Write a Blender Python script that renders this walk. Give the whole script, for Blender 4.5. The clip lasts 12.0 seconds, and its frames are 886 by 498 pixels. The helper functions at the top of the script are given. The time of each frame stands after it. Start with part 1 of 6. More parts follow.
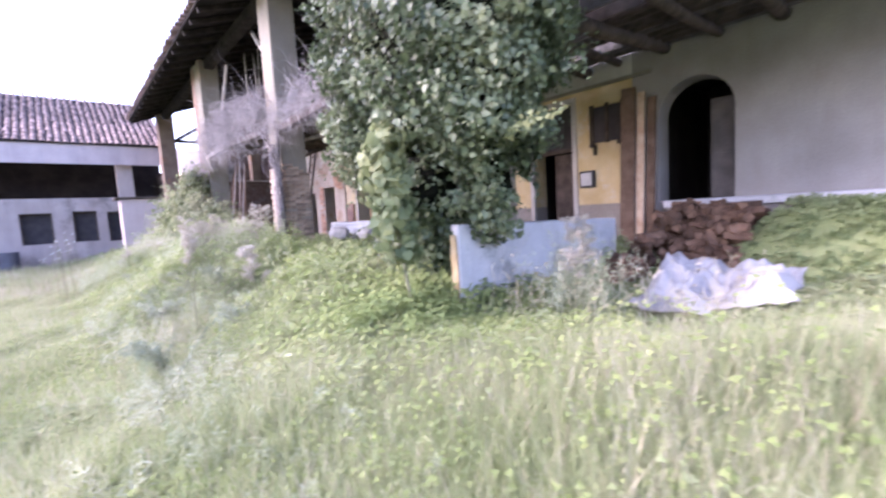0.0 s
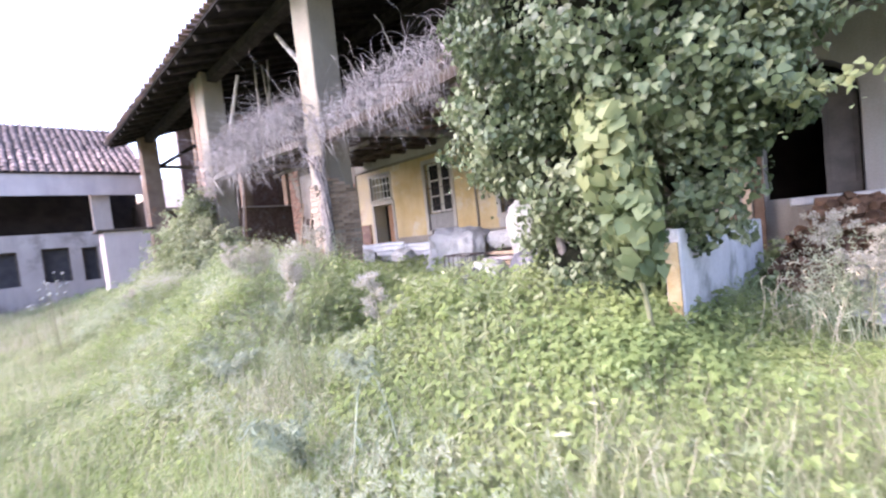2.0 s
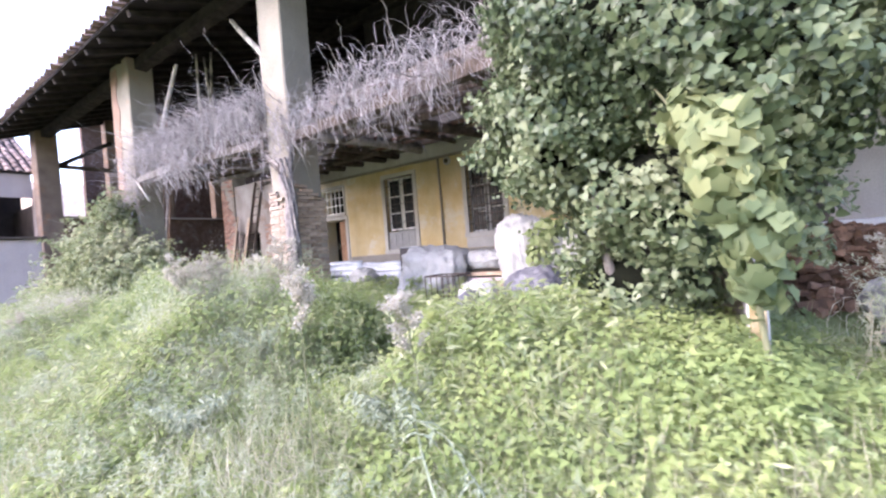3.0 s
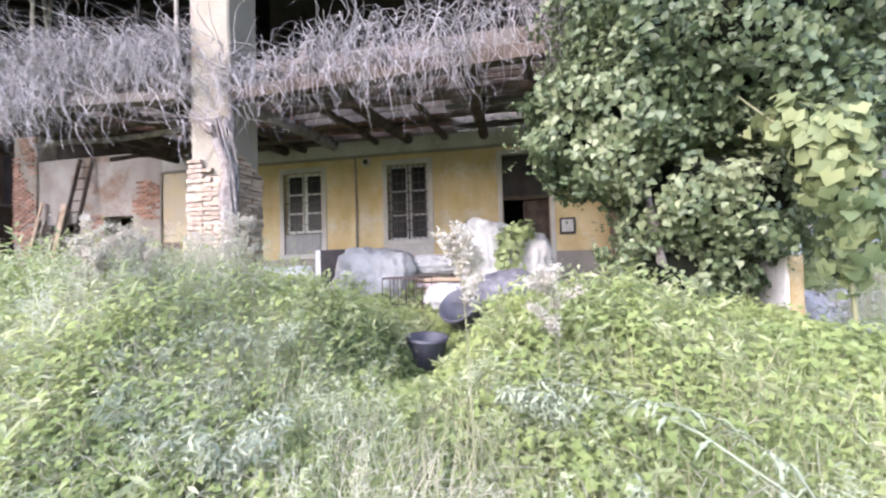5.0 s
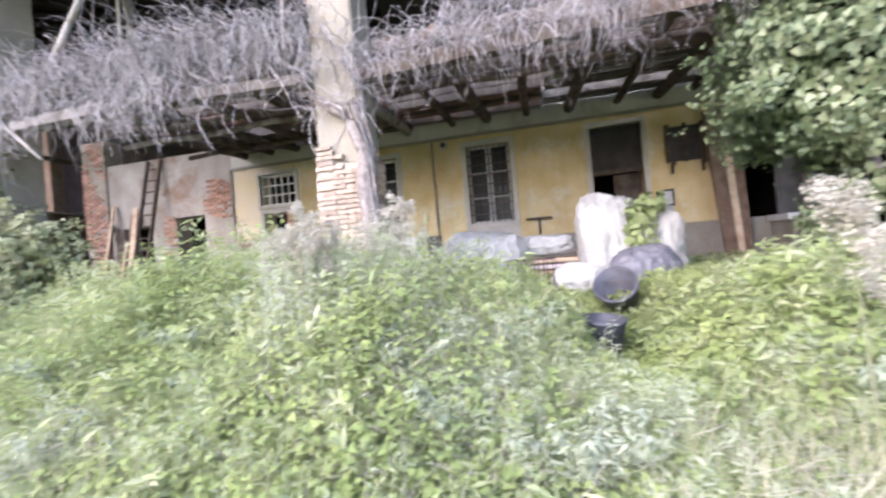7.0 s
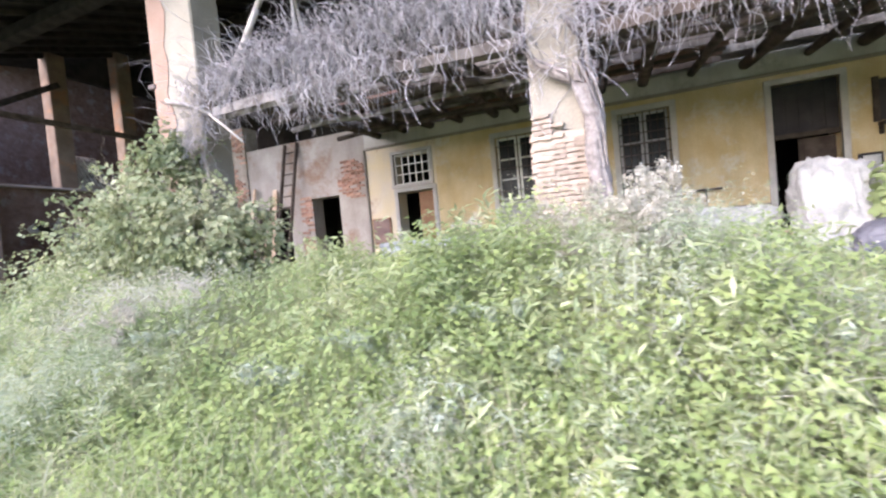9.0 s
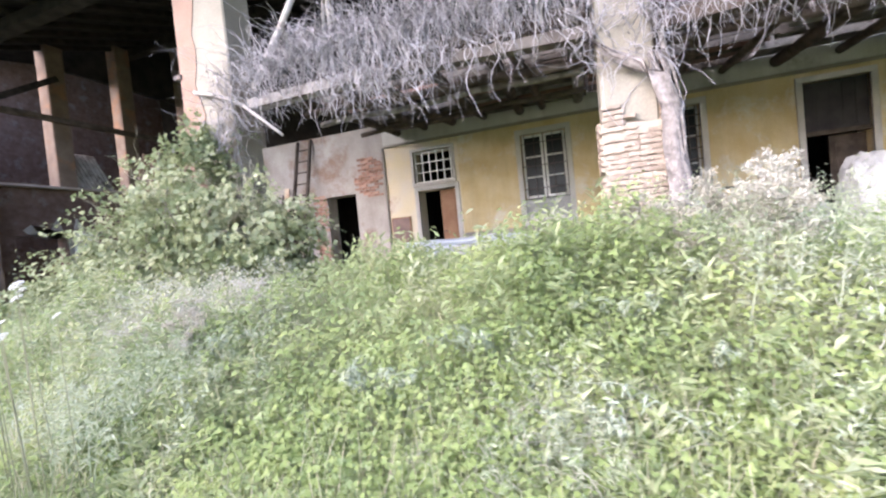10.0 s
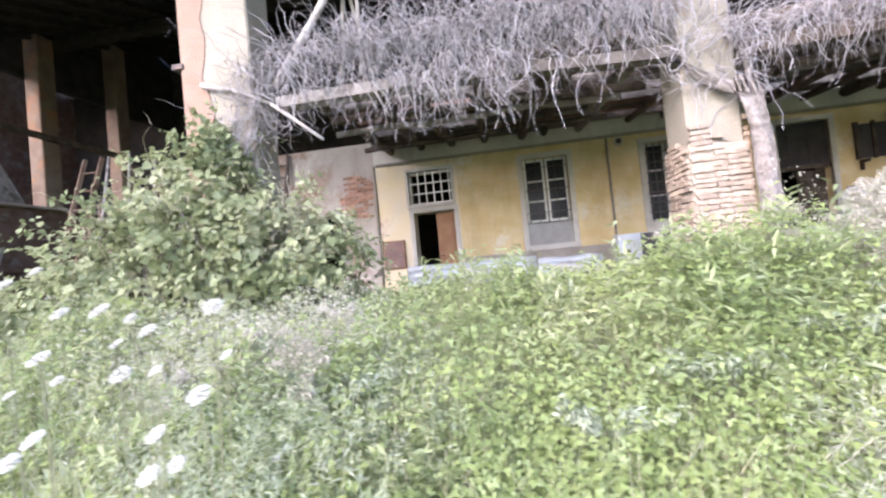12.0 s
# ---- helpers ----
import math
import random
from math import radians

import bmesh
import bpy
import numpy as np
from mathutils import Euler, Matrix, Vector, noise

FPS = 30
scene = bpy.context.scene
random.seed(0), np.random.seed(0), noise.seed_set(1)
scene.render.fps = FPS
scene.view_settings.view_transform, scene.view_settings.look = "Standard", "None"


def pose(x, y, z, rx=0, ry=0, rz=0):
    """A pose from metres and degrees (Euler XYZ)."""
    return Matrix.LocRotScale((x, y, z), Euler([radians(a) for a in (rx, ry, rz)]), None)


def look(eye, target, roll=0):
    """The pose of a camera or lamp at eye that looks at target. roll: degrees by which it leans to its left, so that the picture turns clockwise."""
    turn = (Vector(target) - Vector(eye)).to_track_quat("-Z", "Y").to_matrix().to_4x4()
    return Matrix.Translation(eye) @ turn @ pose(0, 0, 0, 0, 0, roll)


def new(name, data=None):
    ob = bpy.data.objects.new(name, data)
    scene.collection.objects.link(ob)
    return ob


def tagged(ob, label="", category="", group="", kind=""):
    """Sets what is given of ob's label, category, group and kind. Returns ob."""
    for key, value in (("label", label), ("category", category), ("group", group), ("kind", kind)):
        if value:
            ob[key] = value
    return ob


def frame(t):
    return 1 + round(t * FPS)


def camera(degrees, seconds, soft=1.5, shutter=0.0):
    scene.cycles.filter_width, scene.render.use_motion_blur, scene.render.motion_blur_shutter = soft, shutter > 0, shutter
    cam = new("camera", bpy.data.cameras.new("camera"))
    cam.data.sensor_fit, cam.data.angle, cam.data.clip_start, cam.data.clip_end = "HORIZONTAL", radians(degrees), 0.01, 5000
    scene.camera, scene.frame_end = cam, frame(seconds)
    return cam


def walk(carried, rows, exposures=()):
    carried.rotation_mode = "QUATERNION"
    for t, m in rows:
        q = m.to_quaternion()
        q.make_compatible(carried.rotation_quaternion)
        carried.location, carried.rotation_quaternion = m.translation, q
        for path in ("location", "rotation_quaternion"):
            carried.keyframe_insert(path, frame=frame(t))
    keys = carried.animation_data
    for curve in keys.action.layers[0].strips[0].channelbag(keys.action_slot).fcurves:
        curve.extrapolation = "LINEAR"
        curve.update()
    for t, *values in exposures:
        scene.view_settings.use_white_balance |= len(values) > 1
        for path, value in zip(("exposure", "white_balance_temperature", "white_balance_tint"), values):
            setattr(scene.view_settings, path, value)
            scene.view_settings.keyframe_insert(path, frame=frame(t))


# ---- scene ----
cam = camera(93.5, 12.0, soft=2.3, shutter=0.4)
PATH = [
    (0, (10.611, -7.886, 1.698), (9.131, -6.552, 1.52), -3.5),
    (0.5, (10.12, -8.074, 1.718), (8.517, -6.895, 1.515), -5.0),
    (1, (9.53, -8.268, 1.696), (7.892, -7.127, 1.578), -5.8),
    (1.5, (9.062, -8.391, 1.699), (7.508, -7.138, 1.588), -6.2),
    (2, (8.526, -8.493, 1.737), (7.144, -7.049, 1.649), -6.2),
    (2.5, (7.965, -8.467, 1.722), (6.724, -6.9, 1.685), -5.7),
    (3, (7.409, -8.551, 1.73), (6.301, -6.886, 1.721), -4.6),
    (5, (5.422, -8.858, 1.475), (5.05, -6.894, 1.543), -1.7),
    (5.5, (5.067, -8.81, 1.464), (4.854, -6.822, 1.544), -2.6),
    (6, (4.674, -8.738, 1.502), (4.504, -6.746, 1.563), -3.3),
    (6.5, (4.276, -8.789, 1.496), (4.104, -6.796, 1.524), -4.6),
    (7, (3.889, -8.891, 1.49), (3.441, -6.942, 1.503), -4.8),
    (7.5, (3.476, -8.907, 1.45), (2.87, -7.001, 1.419), -4.5),
    (9.5, (1.666, -9.295, 1.605), (0.934, -7.434, 1.548), -5.4),
    (10, (1.21, -9.326, 1.588), (0.554, -7.438, 1.536), -5.6),
    (10.5, (0.729, -9.269, 1.603), (0.205, -7.34, 1.555), -5.7),
    (11, (0.266, -9.153, 1.598), (-0.125, -7.192, 1.585), -5.9),
    (11.5, (-0.177, -9.14, 1.625), (-0.482, -7.164, 1.634), -5.9),
    (12, (-0.64, -9.244, 1.635), (-0.913, -7.263, 1.691), -5.5),
]
walk(cam, [(t, look(eye, target, roll)) for t, eye, target, roll in PATH], [(0, 2.90, 5800, 38), (1.5, 2.9, 6000, 31), (3, 2.90, 5950, 26), (5, 2.80, 5960, 21), (12, 2.84, 5960, 20)])


# ---- world and light ----
world = bpy.data.worlds.new("sky")
scene.world = world
world.use_nodes = True
wn, wl = world.node_tree.nodes, world.node_tree.links
sky = wn.new("ShaderNodeTexSky")
sky.sky_type = 'NISHITA'
sky.sun_disc = False
sky.sun_elevation = radians(38)
sky.sun_rotation = radians(215)
sky.air_density, sky.dust_density, sky.ozone_density = 1.0, 2.5, 1.0
wl.new(sky.outputs[0], wn["Background"].inputs[0])
wn["Background"].inputs[1].default_value = 0.15
sun_data = bpy.data.lights.new("sun", 'SUN')
sun_data.energy, sun_data.angle, sun_data.color = 0.6, radians(70), (1.0, 0.97, 0.93)
sun = new("sun", sun_data)
sun.matrix_world = look((0, 0, 0), (0.45, 0.64, -0.62))


# ---- materials ----
def material(name, base, base2, scale=3.0, fine=40.0, rough=0.9, bump=0.3, stain=None, stain_at=0.62, metal=0.0, island=0.0, random_ob=0.0, alpha_fine=0.25, streak=None):
    """Two-scale noise between base and base2, fine grain, optional stains of their own shape, relief."""
    m = bpy.data.materials.new(name)
    m.use_nodes = True
    n, l = m.node_tree.nodes, m.node_tree.links
    b = n["Principled BSDF"]
    b.inputs["Roughness"].default_value = rough
    b.inputs["Metallic"].default_value = metal
    b.inputs["Specular IOR Level"].default_value = 0.12 if rough >= 0.85 else 0.4
    tc = n.new("ShaderNodeNewGeometry") if not random_ob else n.new("ShaderNodeTexCoord")
    vec = tc.outputs["Position"] if not random_ob else tc.outputs["Object"]
    n1 = n.new("ShaderNodeTexNoise")
    n1.inputs["Scale"].default_value = scale
    n1.inputs["Detail"].default_value = 6
    l.new(vec, n1.inputs["Vector"])
    n2 = n.new("ShaderNodeTexNoise")
    n2.inputs["Scale"].default_value = fine
    n2.inputs["Detail"].default_value = 4
    l.new(vec, n2.inputs["Vector"])
    r1 = n.new("ShaderNodeMapRange")
    r1.inputs[1].default_value, r1.inputs[2].default_value = 0.35, 0.65
    l.new(n1.outputs[0], r1.inputs[0])
    mix = n.new("ShaderNodeMix")
    mix.data_type = 'RGBA'
    mix.inputs[6].default_value, mix.inputs[7].default_value = (*base, 1), (*base2, 1)
    l.new(r1.outputs[0], mix.inputs[0])
    col = mix.outputs[2]
    if stain:
        n3 = n.new("ShaderNodeTexNoise")
        n3.inputs["Scale"].default_value = scale * 0.45
        n3.inputs["Detail"].default_value = 9
        n3.inputs["Roughness"].default_value = 0.7
        l.new(vec, n3.inputs["Vector"])
        r3 = n.new("ShaderNodeMapRange")
        r3.inputs[1].default_value, r3.inputs[2].default_value = stain_at - 0.04, stain_at + 0.05
        l.new(n3.outputs[0], r3.inputs[0])
        ms = n.new("ShaderNodeMix")
        ms.data_type = 'RGBA'
        ms.inputs[7].default_value = (*stain, 1)
        l.new(r3.outputs[0], ms.inputs[0])
        l.new(col, ms.inputs[6])
        col = ms.outputs[2]
    if streak:
        mp = n.new("ShaderNodeMapping")
        mp.inputs["Scale"].default_value = (2.3, 2.3, 0.42)
        l.new(vec, mp.inputs["Vector"])
        n4 = n.new("ShaderNodeTexNoise")
        n4.inputs["Scale"].default_value = 1.0
        n4.inputs["Detail"].default_value = 8
        n4.inputs["Roughness"].default_value = 0.65
        l.new(mp.outputs[0], n4.inputs["Vector"])
        r4 = n.new("ShaderNodeMapRange")
        r4.inputs[1].default_value, r4.inputs[2].default_value, r4.inputs[4].default_value = 0.46, 0.74, 0.5
        l.new(n4.outputs[0], r4.inputs[0])
        m4 = n.new("ShaderNodeMix")
        m4.data_type = 'RGBA'
        m4.inputs[7].default_value = (*streak, 1)
        l.new(r4.outputs[0], m4.inputs[0])
        l.new(col, m4.inputs[6])
        col = m4.outputs[2]
    hsv = n.new("ShaderNodeHueSaturation")
    l.new(col, hsv.inputs["Color"])
    val = n.new("ShaderNodeMapRange")
    val.inputs[3].default_value, val.inputs[4].default_value = 1 - alpha_fine, 1 + alpha_fine
    l.new(n2.outputs[0], val.inputs[0])
    out = val.outputs[0]
    if island or random_ob:
        src = n.new("ShaderNodeObjectInfo").outputs["Random"] if random_ob else n.new("ShaderNodeNewGeometry").outputs["Random Per Island"]
        amount = random_ob or island
        vr = n.new("ShaderNodeMapRange")
        vr.inputs[3].default_value, vr.inputs[4].default_value = 1 - amount, 1 + amount
        l.new(src, vr.inputs[0])
        mul = n.new("ShaderNodeMath")
        mul.operation = 'MULTIPLY'
        l.new(out, mul.inputs[0])
        l.new(vr.outputs[0], mul.inputs[1])
        out = mul.outputs[0]
    l.new(out, hsv.inputs["Value"])
    l.new(hsv.outputs[0], b.inputs["Base Color"])
    if bump:
        bp = n.new("ShaderNodeBump")
        bp.inputs["Strength"].default_value = bump
        bp.inputs["Distance"].default_value = 0.02
        add = n.new("ShaderNodeMath")
        l.new(n1.outputs[0], add.inputs[0])
        l.new(n2.outputs[0], add.inputs[1])
        l.new(add.outputs[0], bp.inputs["Height"])
        l.new(bp.outputs[0], b.inputs["Normal"])
    return m


def leaf_material(name, a, b_, c, rough=0.55, trans=0.35, gloss=0.3):
    """Foliage: three tones picked per leaf, with light passing through."""
    m = bpy.data.materials.new(name)
    m.use_nodes = True
    n, l = m.node_tree.nodes, m.node_tree.links
    b = n["Principled BSDF"]
    b.inputs["Roughness"].default_value = rough
    b.inputs["Specular IOR Level"].default_value = gloss
    geo = n.new("ShaderNodeNewGeometry")
    ramp = n.new("ShaderNodeValToRGB")
    ramp.color_ramp.elements[0].color = (*a, 1)
    ramp.color_ramp.elements[1].color = (*c, 1)
    e = ramp.color_ramp.elements.new(0.5)
    e.color = (*b_, 1)
    ns = n.new("ShaderNodeTexNoise")
    ns.inputs["Scale"].default_value = 1.1
    ns.inputs["Detail"].default_value = 4
    l.new(geo.outputs["Position"], ns.inputs["Vector"])
    mr = n.new("ShaderNodeMapRange")
    mr.inputs[1].default_value, mr.inputs[2].default_value = 0.3, 0.7
    mr.inputs[3].default_value, mr.inputs[4].default_value = -0.40, 0.40
    l.new(ns.outputs[0], mr.inputs[0])
    ad = n.new("ShaderNodeMath")
    l.new(mr.outputs[0], ad.inputs[1])
    sc = n.new("ShaderNodeMapRange")
    sc.inputs[3].default_value, sc.inputs[4].default_value = 0.22, 0.78
    l.new(geo.outputs["Random Per Island"], sc.inputs[0])
    l.new(sc.outputs[0], ad.inputs[0])
    l.new(ad.outputs[0], ramp.inputs[0])
    l.new(ramp.outputs[0], b.inputs["Base Color"])
    tr = n.new("ShaderNodeBsdfTranslucent")
    l.new(ramp.outputs[0], tr.inputs[0])
    mx = n.new("ShaderNodeMixShader")
    mx.inputs[0].default_value = trans
    l.new(b.outputs[0], mx.inputs[1])
    l.new(tr.outputs[0], mx.inputs[2])
    l.new(mx.outputs[0], n["Material Output"].inputs[0])
    return m


M_YELLOW = material("yellow_plaster", (0.53, 0.395, 0.205), (0.62, 0.50, 0.30), 2.4, 55, 0.95, 0.25, (0.62, 0.56, 0.45), 0.58, streak=(0.36, 0.28, 0.17))
M_PALE = material("patchy_plaster", (0.62, 0.54, 0.44), (0.66, 0.55, 0.36), 2.2, 50, 0.95, 0.4, (0.45, 0.30, 0.22), 0.60)
M_WHITE = material("old_white_plaster", (0.265, 0.246, 0.233), (0.34, 0.32, 0.304), 1.2, 45, 0.95, 0.3, (0.30, 0.27, 0.25), 0.57, streak=(0.22, 0.20, 0.185))
M_PINK = material("worn_pinkish_plaster", (0.33, 0.285, 0.25), (0.42, 0.375, 0.34), 1.5, 45, 0.95, 0.4, (0.27, 0.185, 0.14), 0.56, streak=(0.22, 0.18, 0.155))
M_GREY = material("grey_cement_render", (0.25, 0.22, 0.195), (0.33, 0.295, 0.26), 2.0, 40, 0.95, 0.4, (0.28, 0.25, 0.22), 0.6, streak=(0.22, 0.19, 0.17))
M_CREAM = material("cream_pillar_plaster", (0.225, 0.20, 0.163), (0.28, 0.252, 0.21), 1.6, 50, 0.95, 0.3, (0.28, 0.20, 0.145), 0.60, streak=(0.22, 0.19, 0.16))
M_BAND = material("pale_limewash", (0.50, 0.475, 0.44), (0.60, 0.575, 0.54), 1.6, 45, 0.95, 0.3, (0.36, 0.33, 0.30), 0.58, streak=(0.30, 0.27, 0.24))
M_REDBOARD = material("reddish_clay_boards", (0.16, 0.09, 0.07), (0.22, 0.14, 0.115), 5, 45, 0.9, 0.4)
M_STONE = material("grey_stone_surround", (0.44, 0.41, 0.385), (0.52, 0.49, 0.455), 4, 60, 0.9, 0.3)
M_BRICK = material("old_brick", (0.31, 0.215, 0.155), (0.40, 0.31, 0.24), 9, 70, 0.95, 0.5, random_ob=0.35)
M_REDBRICK = material("red_brick", (0.30, 0.15, 0.105), (0.40, 0.26, 0.20), 9, 70, 0.95, 0.5, random_ob=0.35)
M_PALEBRICK = material("limewashed_brick", (0.33, 0.275, 0.225), (0.25, 0.19, 0.15), 7, 70, 0.95, 0.5, random_ob=0.25)
# masonry coloured darker than the other bricks, for the shade in the barn
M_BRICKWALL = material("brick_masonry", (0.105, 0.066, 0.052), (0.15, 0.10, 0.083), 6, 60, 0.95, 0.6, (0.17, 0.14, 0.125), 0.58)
M_MORTAR = material("mortar", (0.36, 0.31, 0.26), (0.27, 0.225, 0.185), 8, 80, 0.95, 0.6)
M_WOOD_DARK = material("dark_weathered_wood", (0.055, 0.042, 0.036), (0.10, 0.078, 0.065), 5, 45, 0.85, 0.4, island=0.3)
M_WOOD_GREY = material("silvery_weathered_wood", (0.34, 0.31, 0.29), (0.44, 0.40, 0.37), 5, 45, 0.9, 0.4, island=0.2)
M_BEAM = material("split_grey_timber", (0.22, 0.20, 0.19), (0.32, 0.29, 0.275), 6, 45, 0.9, 0.5, (0.14, 0.12, 0.11), 0.56)
M_PLANKDARK = material("aged_balcony_boards", (0.080, 0.068, 0.062), (0.130, 0.112, 0.102), 5, 45, 0.9, 0.4, island=0.35)
M_WOOD_BROWN = material("brown_painted_wood", (0.25, 0.13, 0.07), (0.32, 0.18, 0.10), 4, 40, 0.7, 0.2)
M_WOOD_PLANK = material("bare_planks", (0.36, 0.25, 0.17), (0.46, 0.36, 0.27), 5, 45, 0.85, 0.3, island=0.3)
M_OLDBOARD = material("dark_brown_boards", (0.105, 0.068, 0.048), (0.165, 0.112, 0.082), 5, 45, 0.85, 0.35, island=0.2)
M_FRAME = material("chalky_grey_paint", (0.68, 0.67, 0.65), (0.78, 0.77, 0.74), 6, 50, 0.8, 0.2)
M_IRON = material("dark_iron", (0.05, 0.045, 0.045), (0.10, 0.07, 0.06), 10, 80, 0.6, 0.2, metal=0.6)
M_DARKPANEL = material("dark_shutter_board", (0.030, 0.026, 0.030), (0.048, 0.042, 0.044), 4, 60, 0.8, 0.2)
M_TILE = material("clay_roof_tile", (0.26, 0.175, 0.145), (0.34, 0.255, 0.22), 6, 50, 0.9, 0.4, random_ob=0.3)
M_TILE_ALL = material("clay_roof_tiles", (0.26, 0.175, 0.145), (0.34, 0.255, 0.22), 6, 50, 0.9, 0.4, island=0.3)
# roof boards and timbers coloured near black for the shade under the roof
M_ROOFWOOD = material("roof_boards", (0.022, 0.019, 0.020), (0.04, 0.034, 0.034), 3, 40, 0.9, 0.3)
M_RAFTER = material("shade_dark_timber", (0.022, 0.018, 0.018), (0.045, 0.037, 0.034), 5, 45, 0.9, 0.4)
# inner walls coloured dark to stand for unlit rooms, loft and barn
M_INSIDE = material("shade_dark_inner_wall", (0.034, 0.029, 0.029), (0.055, 0.046, 0.043), 2, 30, 0.95, 0.3)
M_SOIL = material("soil_and_moss", (0.15, 0.18, 0.075), (0.22, 0.25, 0.115), 1.5, 25, 1.0, 0.8, (0.20, 0.19, 0.10), 0.6)
M_CONCRETE = material("pale_concrete", (0.47, 0.46, 0.47), (0.55, 0.54, 0.545), 3, 60, 0.85, 0.25, (0.30, 0.30, 0.285), 0.58, streak=(0.24, 0.24, 0.225))
M_SHEET = material("galvanised_sheet", (0.40, 0.42, 0.46), (0.48, 0.50, 0.53), 3, 40, 0.5, 0.1, metal=0.3)
M_BAG = material("white_woven_plastic", (0.32, 0.315, 0.308), (0.385, 0.38, 0.372), 5, 70, 0.8, 0.6, (0.27, 0.27, 0.262), 0.57)
M_TARP = material("dirty_white_tarpaulin", (0.34, 0.33, 0.335), (0.41, 0.40, 0.405), 3, 70, 0.7, 0.3, (0.20, 0.195, 0.19), 0.58)
M_WING = material("grey_limewash", (0.34, 0.282, 0.262), (0.41, 0.35, 0.327), 0.9, 40, 0.95, 0.3, (0.22, 0.19, 0.175), 0.55, streak=(0.20, 0.175, 0.165))
M_GREYBAG = material("grey_plastic", (0.075, 0.075, 0.095), (0.11, 0.11, 0.13), 4, 70, 0.5, 0.2)
M_BLACK = material("black_plastic", (0.03, 0.03, 0.04), (0.06, 0.06, 0.075), 5, 70, 0.45, 0.1)
M_LOG = material("split_firewood", (0.10, 0.060, 0.040), (0.19, 0.115, 0.075), 8, 60, 0.9, 0.5, random_ob=0.4)
M_VINE = material("dry_vine_stems", (0.25, 0.235, 0.243), (0.37, 0.345, 0.355), 5, 60, 0.9, 0.2, island=0.35)
M_BARK = material("grey_bark", (0.13, 0.113, 0.105), (0.25, 0.222, 0.21), 14, 40, 0.95, 0.8)
M_PINKPAINT = material("faded_white_fascia", (0.45, 0.37, 0.36), (0.51, 0.43, 0.42), 1.5, 40, 0.8, 0.1, streak=(0.30, 0.25, 0.25))
M_IVY = leaf_material("ivy_leaf", (0.050, 0.072, 0.040), (0.112, 0.146, 0.074), (0.24, 0.265, 0.155), 0.36, 0.3)
M_GRAPE = leaf_material("grape_leaf", (0.10, 0.14, 0.068), (0.19, 0.228, 0.11), (0.30, 0.32, 0.155), 0.6, 0.45)
M_WEED = leaf_material("weed_leaf", (0.225, 0.285, 0.13), (0.305, 0.365, 0.175), (0.405, 0.445, 0.245), 0.85, 0.5, 0.15)
M_BUSH = leaf_material("bramble_leaf", (0.13, 0.16, 0.075), (0.25, 0.28, 0.145), (0.42, 0.43, 0.28), 0.6, 0.45)
M_GRASS = leaf_material("grass_blade", (0.235, 0.285, 0.14), (0.335, 0.375, 0.195), (0.46, 0.47, 0.31), 0.6, 0.5)
M_STRAW = leaf_material("dry_stalk", (0.34, 0.30, 0.20), (0.44, 0.40, 0.29), (0.56, 0.52, 0.42), 0.8, 0.3)
M_PLUME = leaf_material("pale_seed_fluff", (0.36, 0.335, 0.27), (0.45, 0.42, 0.355), (0.55, 0.525, 0.47), 0.9, 0.4)
M_SILVER = leaf_material("silvery_leaf", (0.32, 0.37, 0.235), (0.415, 0.45, 0.31), (0.53, 0.545, 0.43), 0.85, 0.45, 0.15)
M_THISTLE = leaf_material("thistle_leaf", (0.25, 0.29, 0.20), (0.31, 0.345, 0.25), (0.37, 0.39, 0.30), 0.9, 0.35, 0.1)
M_STALK = leaf_material("green_stalk", (0.14, 0.15, 0.08), (0.20, 0.20, 0.12), (0.28, 0.26, 0.17), 0.8, 0.2)
M_UMBEL = leaf_material("white_petal", (0.64, 0.63, 0.59), (0.72, 0.71, 0.67), (0.78, 0.77, 0.73), 0.8, 0.3)


def glass_material():
    m = bpy.data.materials.new("dusty_window_glass")
    m.use_nodes = True
    b = m.node_tree.nodes["Principled BSDF"]
    b.inputs["Base Color"].default_value = (0.02, 0.021, 0.024, 1)
    b.inputs["Roughness"].default_value = 0.22
    b.inputs["Specular IOR Level"].default_value = 0.12
    return m


M_GLASS = glass_material()


# ---- helpers of this scene ----
def box(bm, x0, x1, y0, y1, z0, z1, bevel=0.0, m=None):
    g = bmesh.ops.create_cube(bm, size=1.0, matrix=Matrix.Translation(((x0 + x1) / 2, (y0 + y1) / 2, (z0 + z1) / 2)) @ Matrix.Diagonal((x1 - x0, y1 - y0, z1 - z0, 1)))
    if bevel:
        es = {e for v in g["verts"] for e in v.link_edges}
        bmesh.ops.bevel(bm, geom=list(es), offset=bevel, segments=1, affect='EDGES')
    return g


def rod(bm, a, b, r0, r1=None, sides=7):
    a, b = Vector(a), Vector(b)
    r1 = r0 if r1 is None else r1
    q = (b - a).to_track_quat('Z', 'Y').to_matrix().to_4x4()
    bmesh.ops.create_cone(bm, cap_ends=True, segments=sides, radius1=r0, radius2=r1, depth=(b - a).length, matrix=Matrix.Translation((a + b) / 2) @ q)


def beam(bm, a, b, w, h):
    """A squared timber from a to b."""
    a, b = Vector(a), Vector(b)
    q = (b - a).to_track_quat('Z', 'Y').to_matrix().to_4x4()
    bmesh.ops.create_cube(bm, size=1.0, matrix=Matrix.Translation((a + b) / 2) @ q @ Matrix.Diagonal((w, h, (b - a).length, 1)))


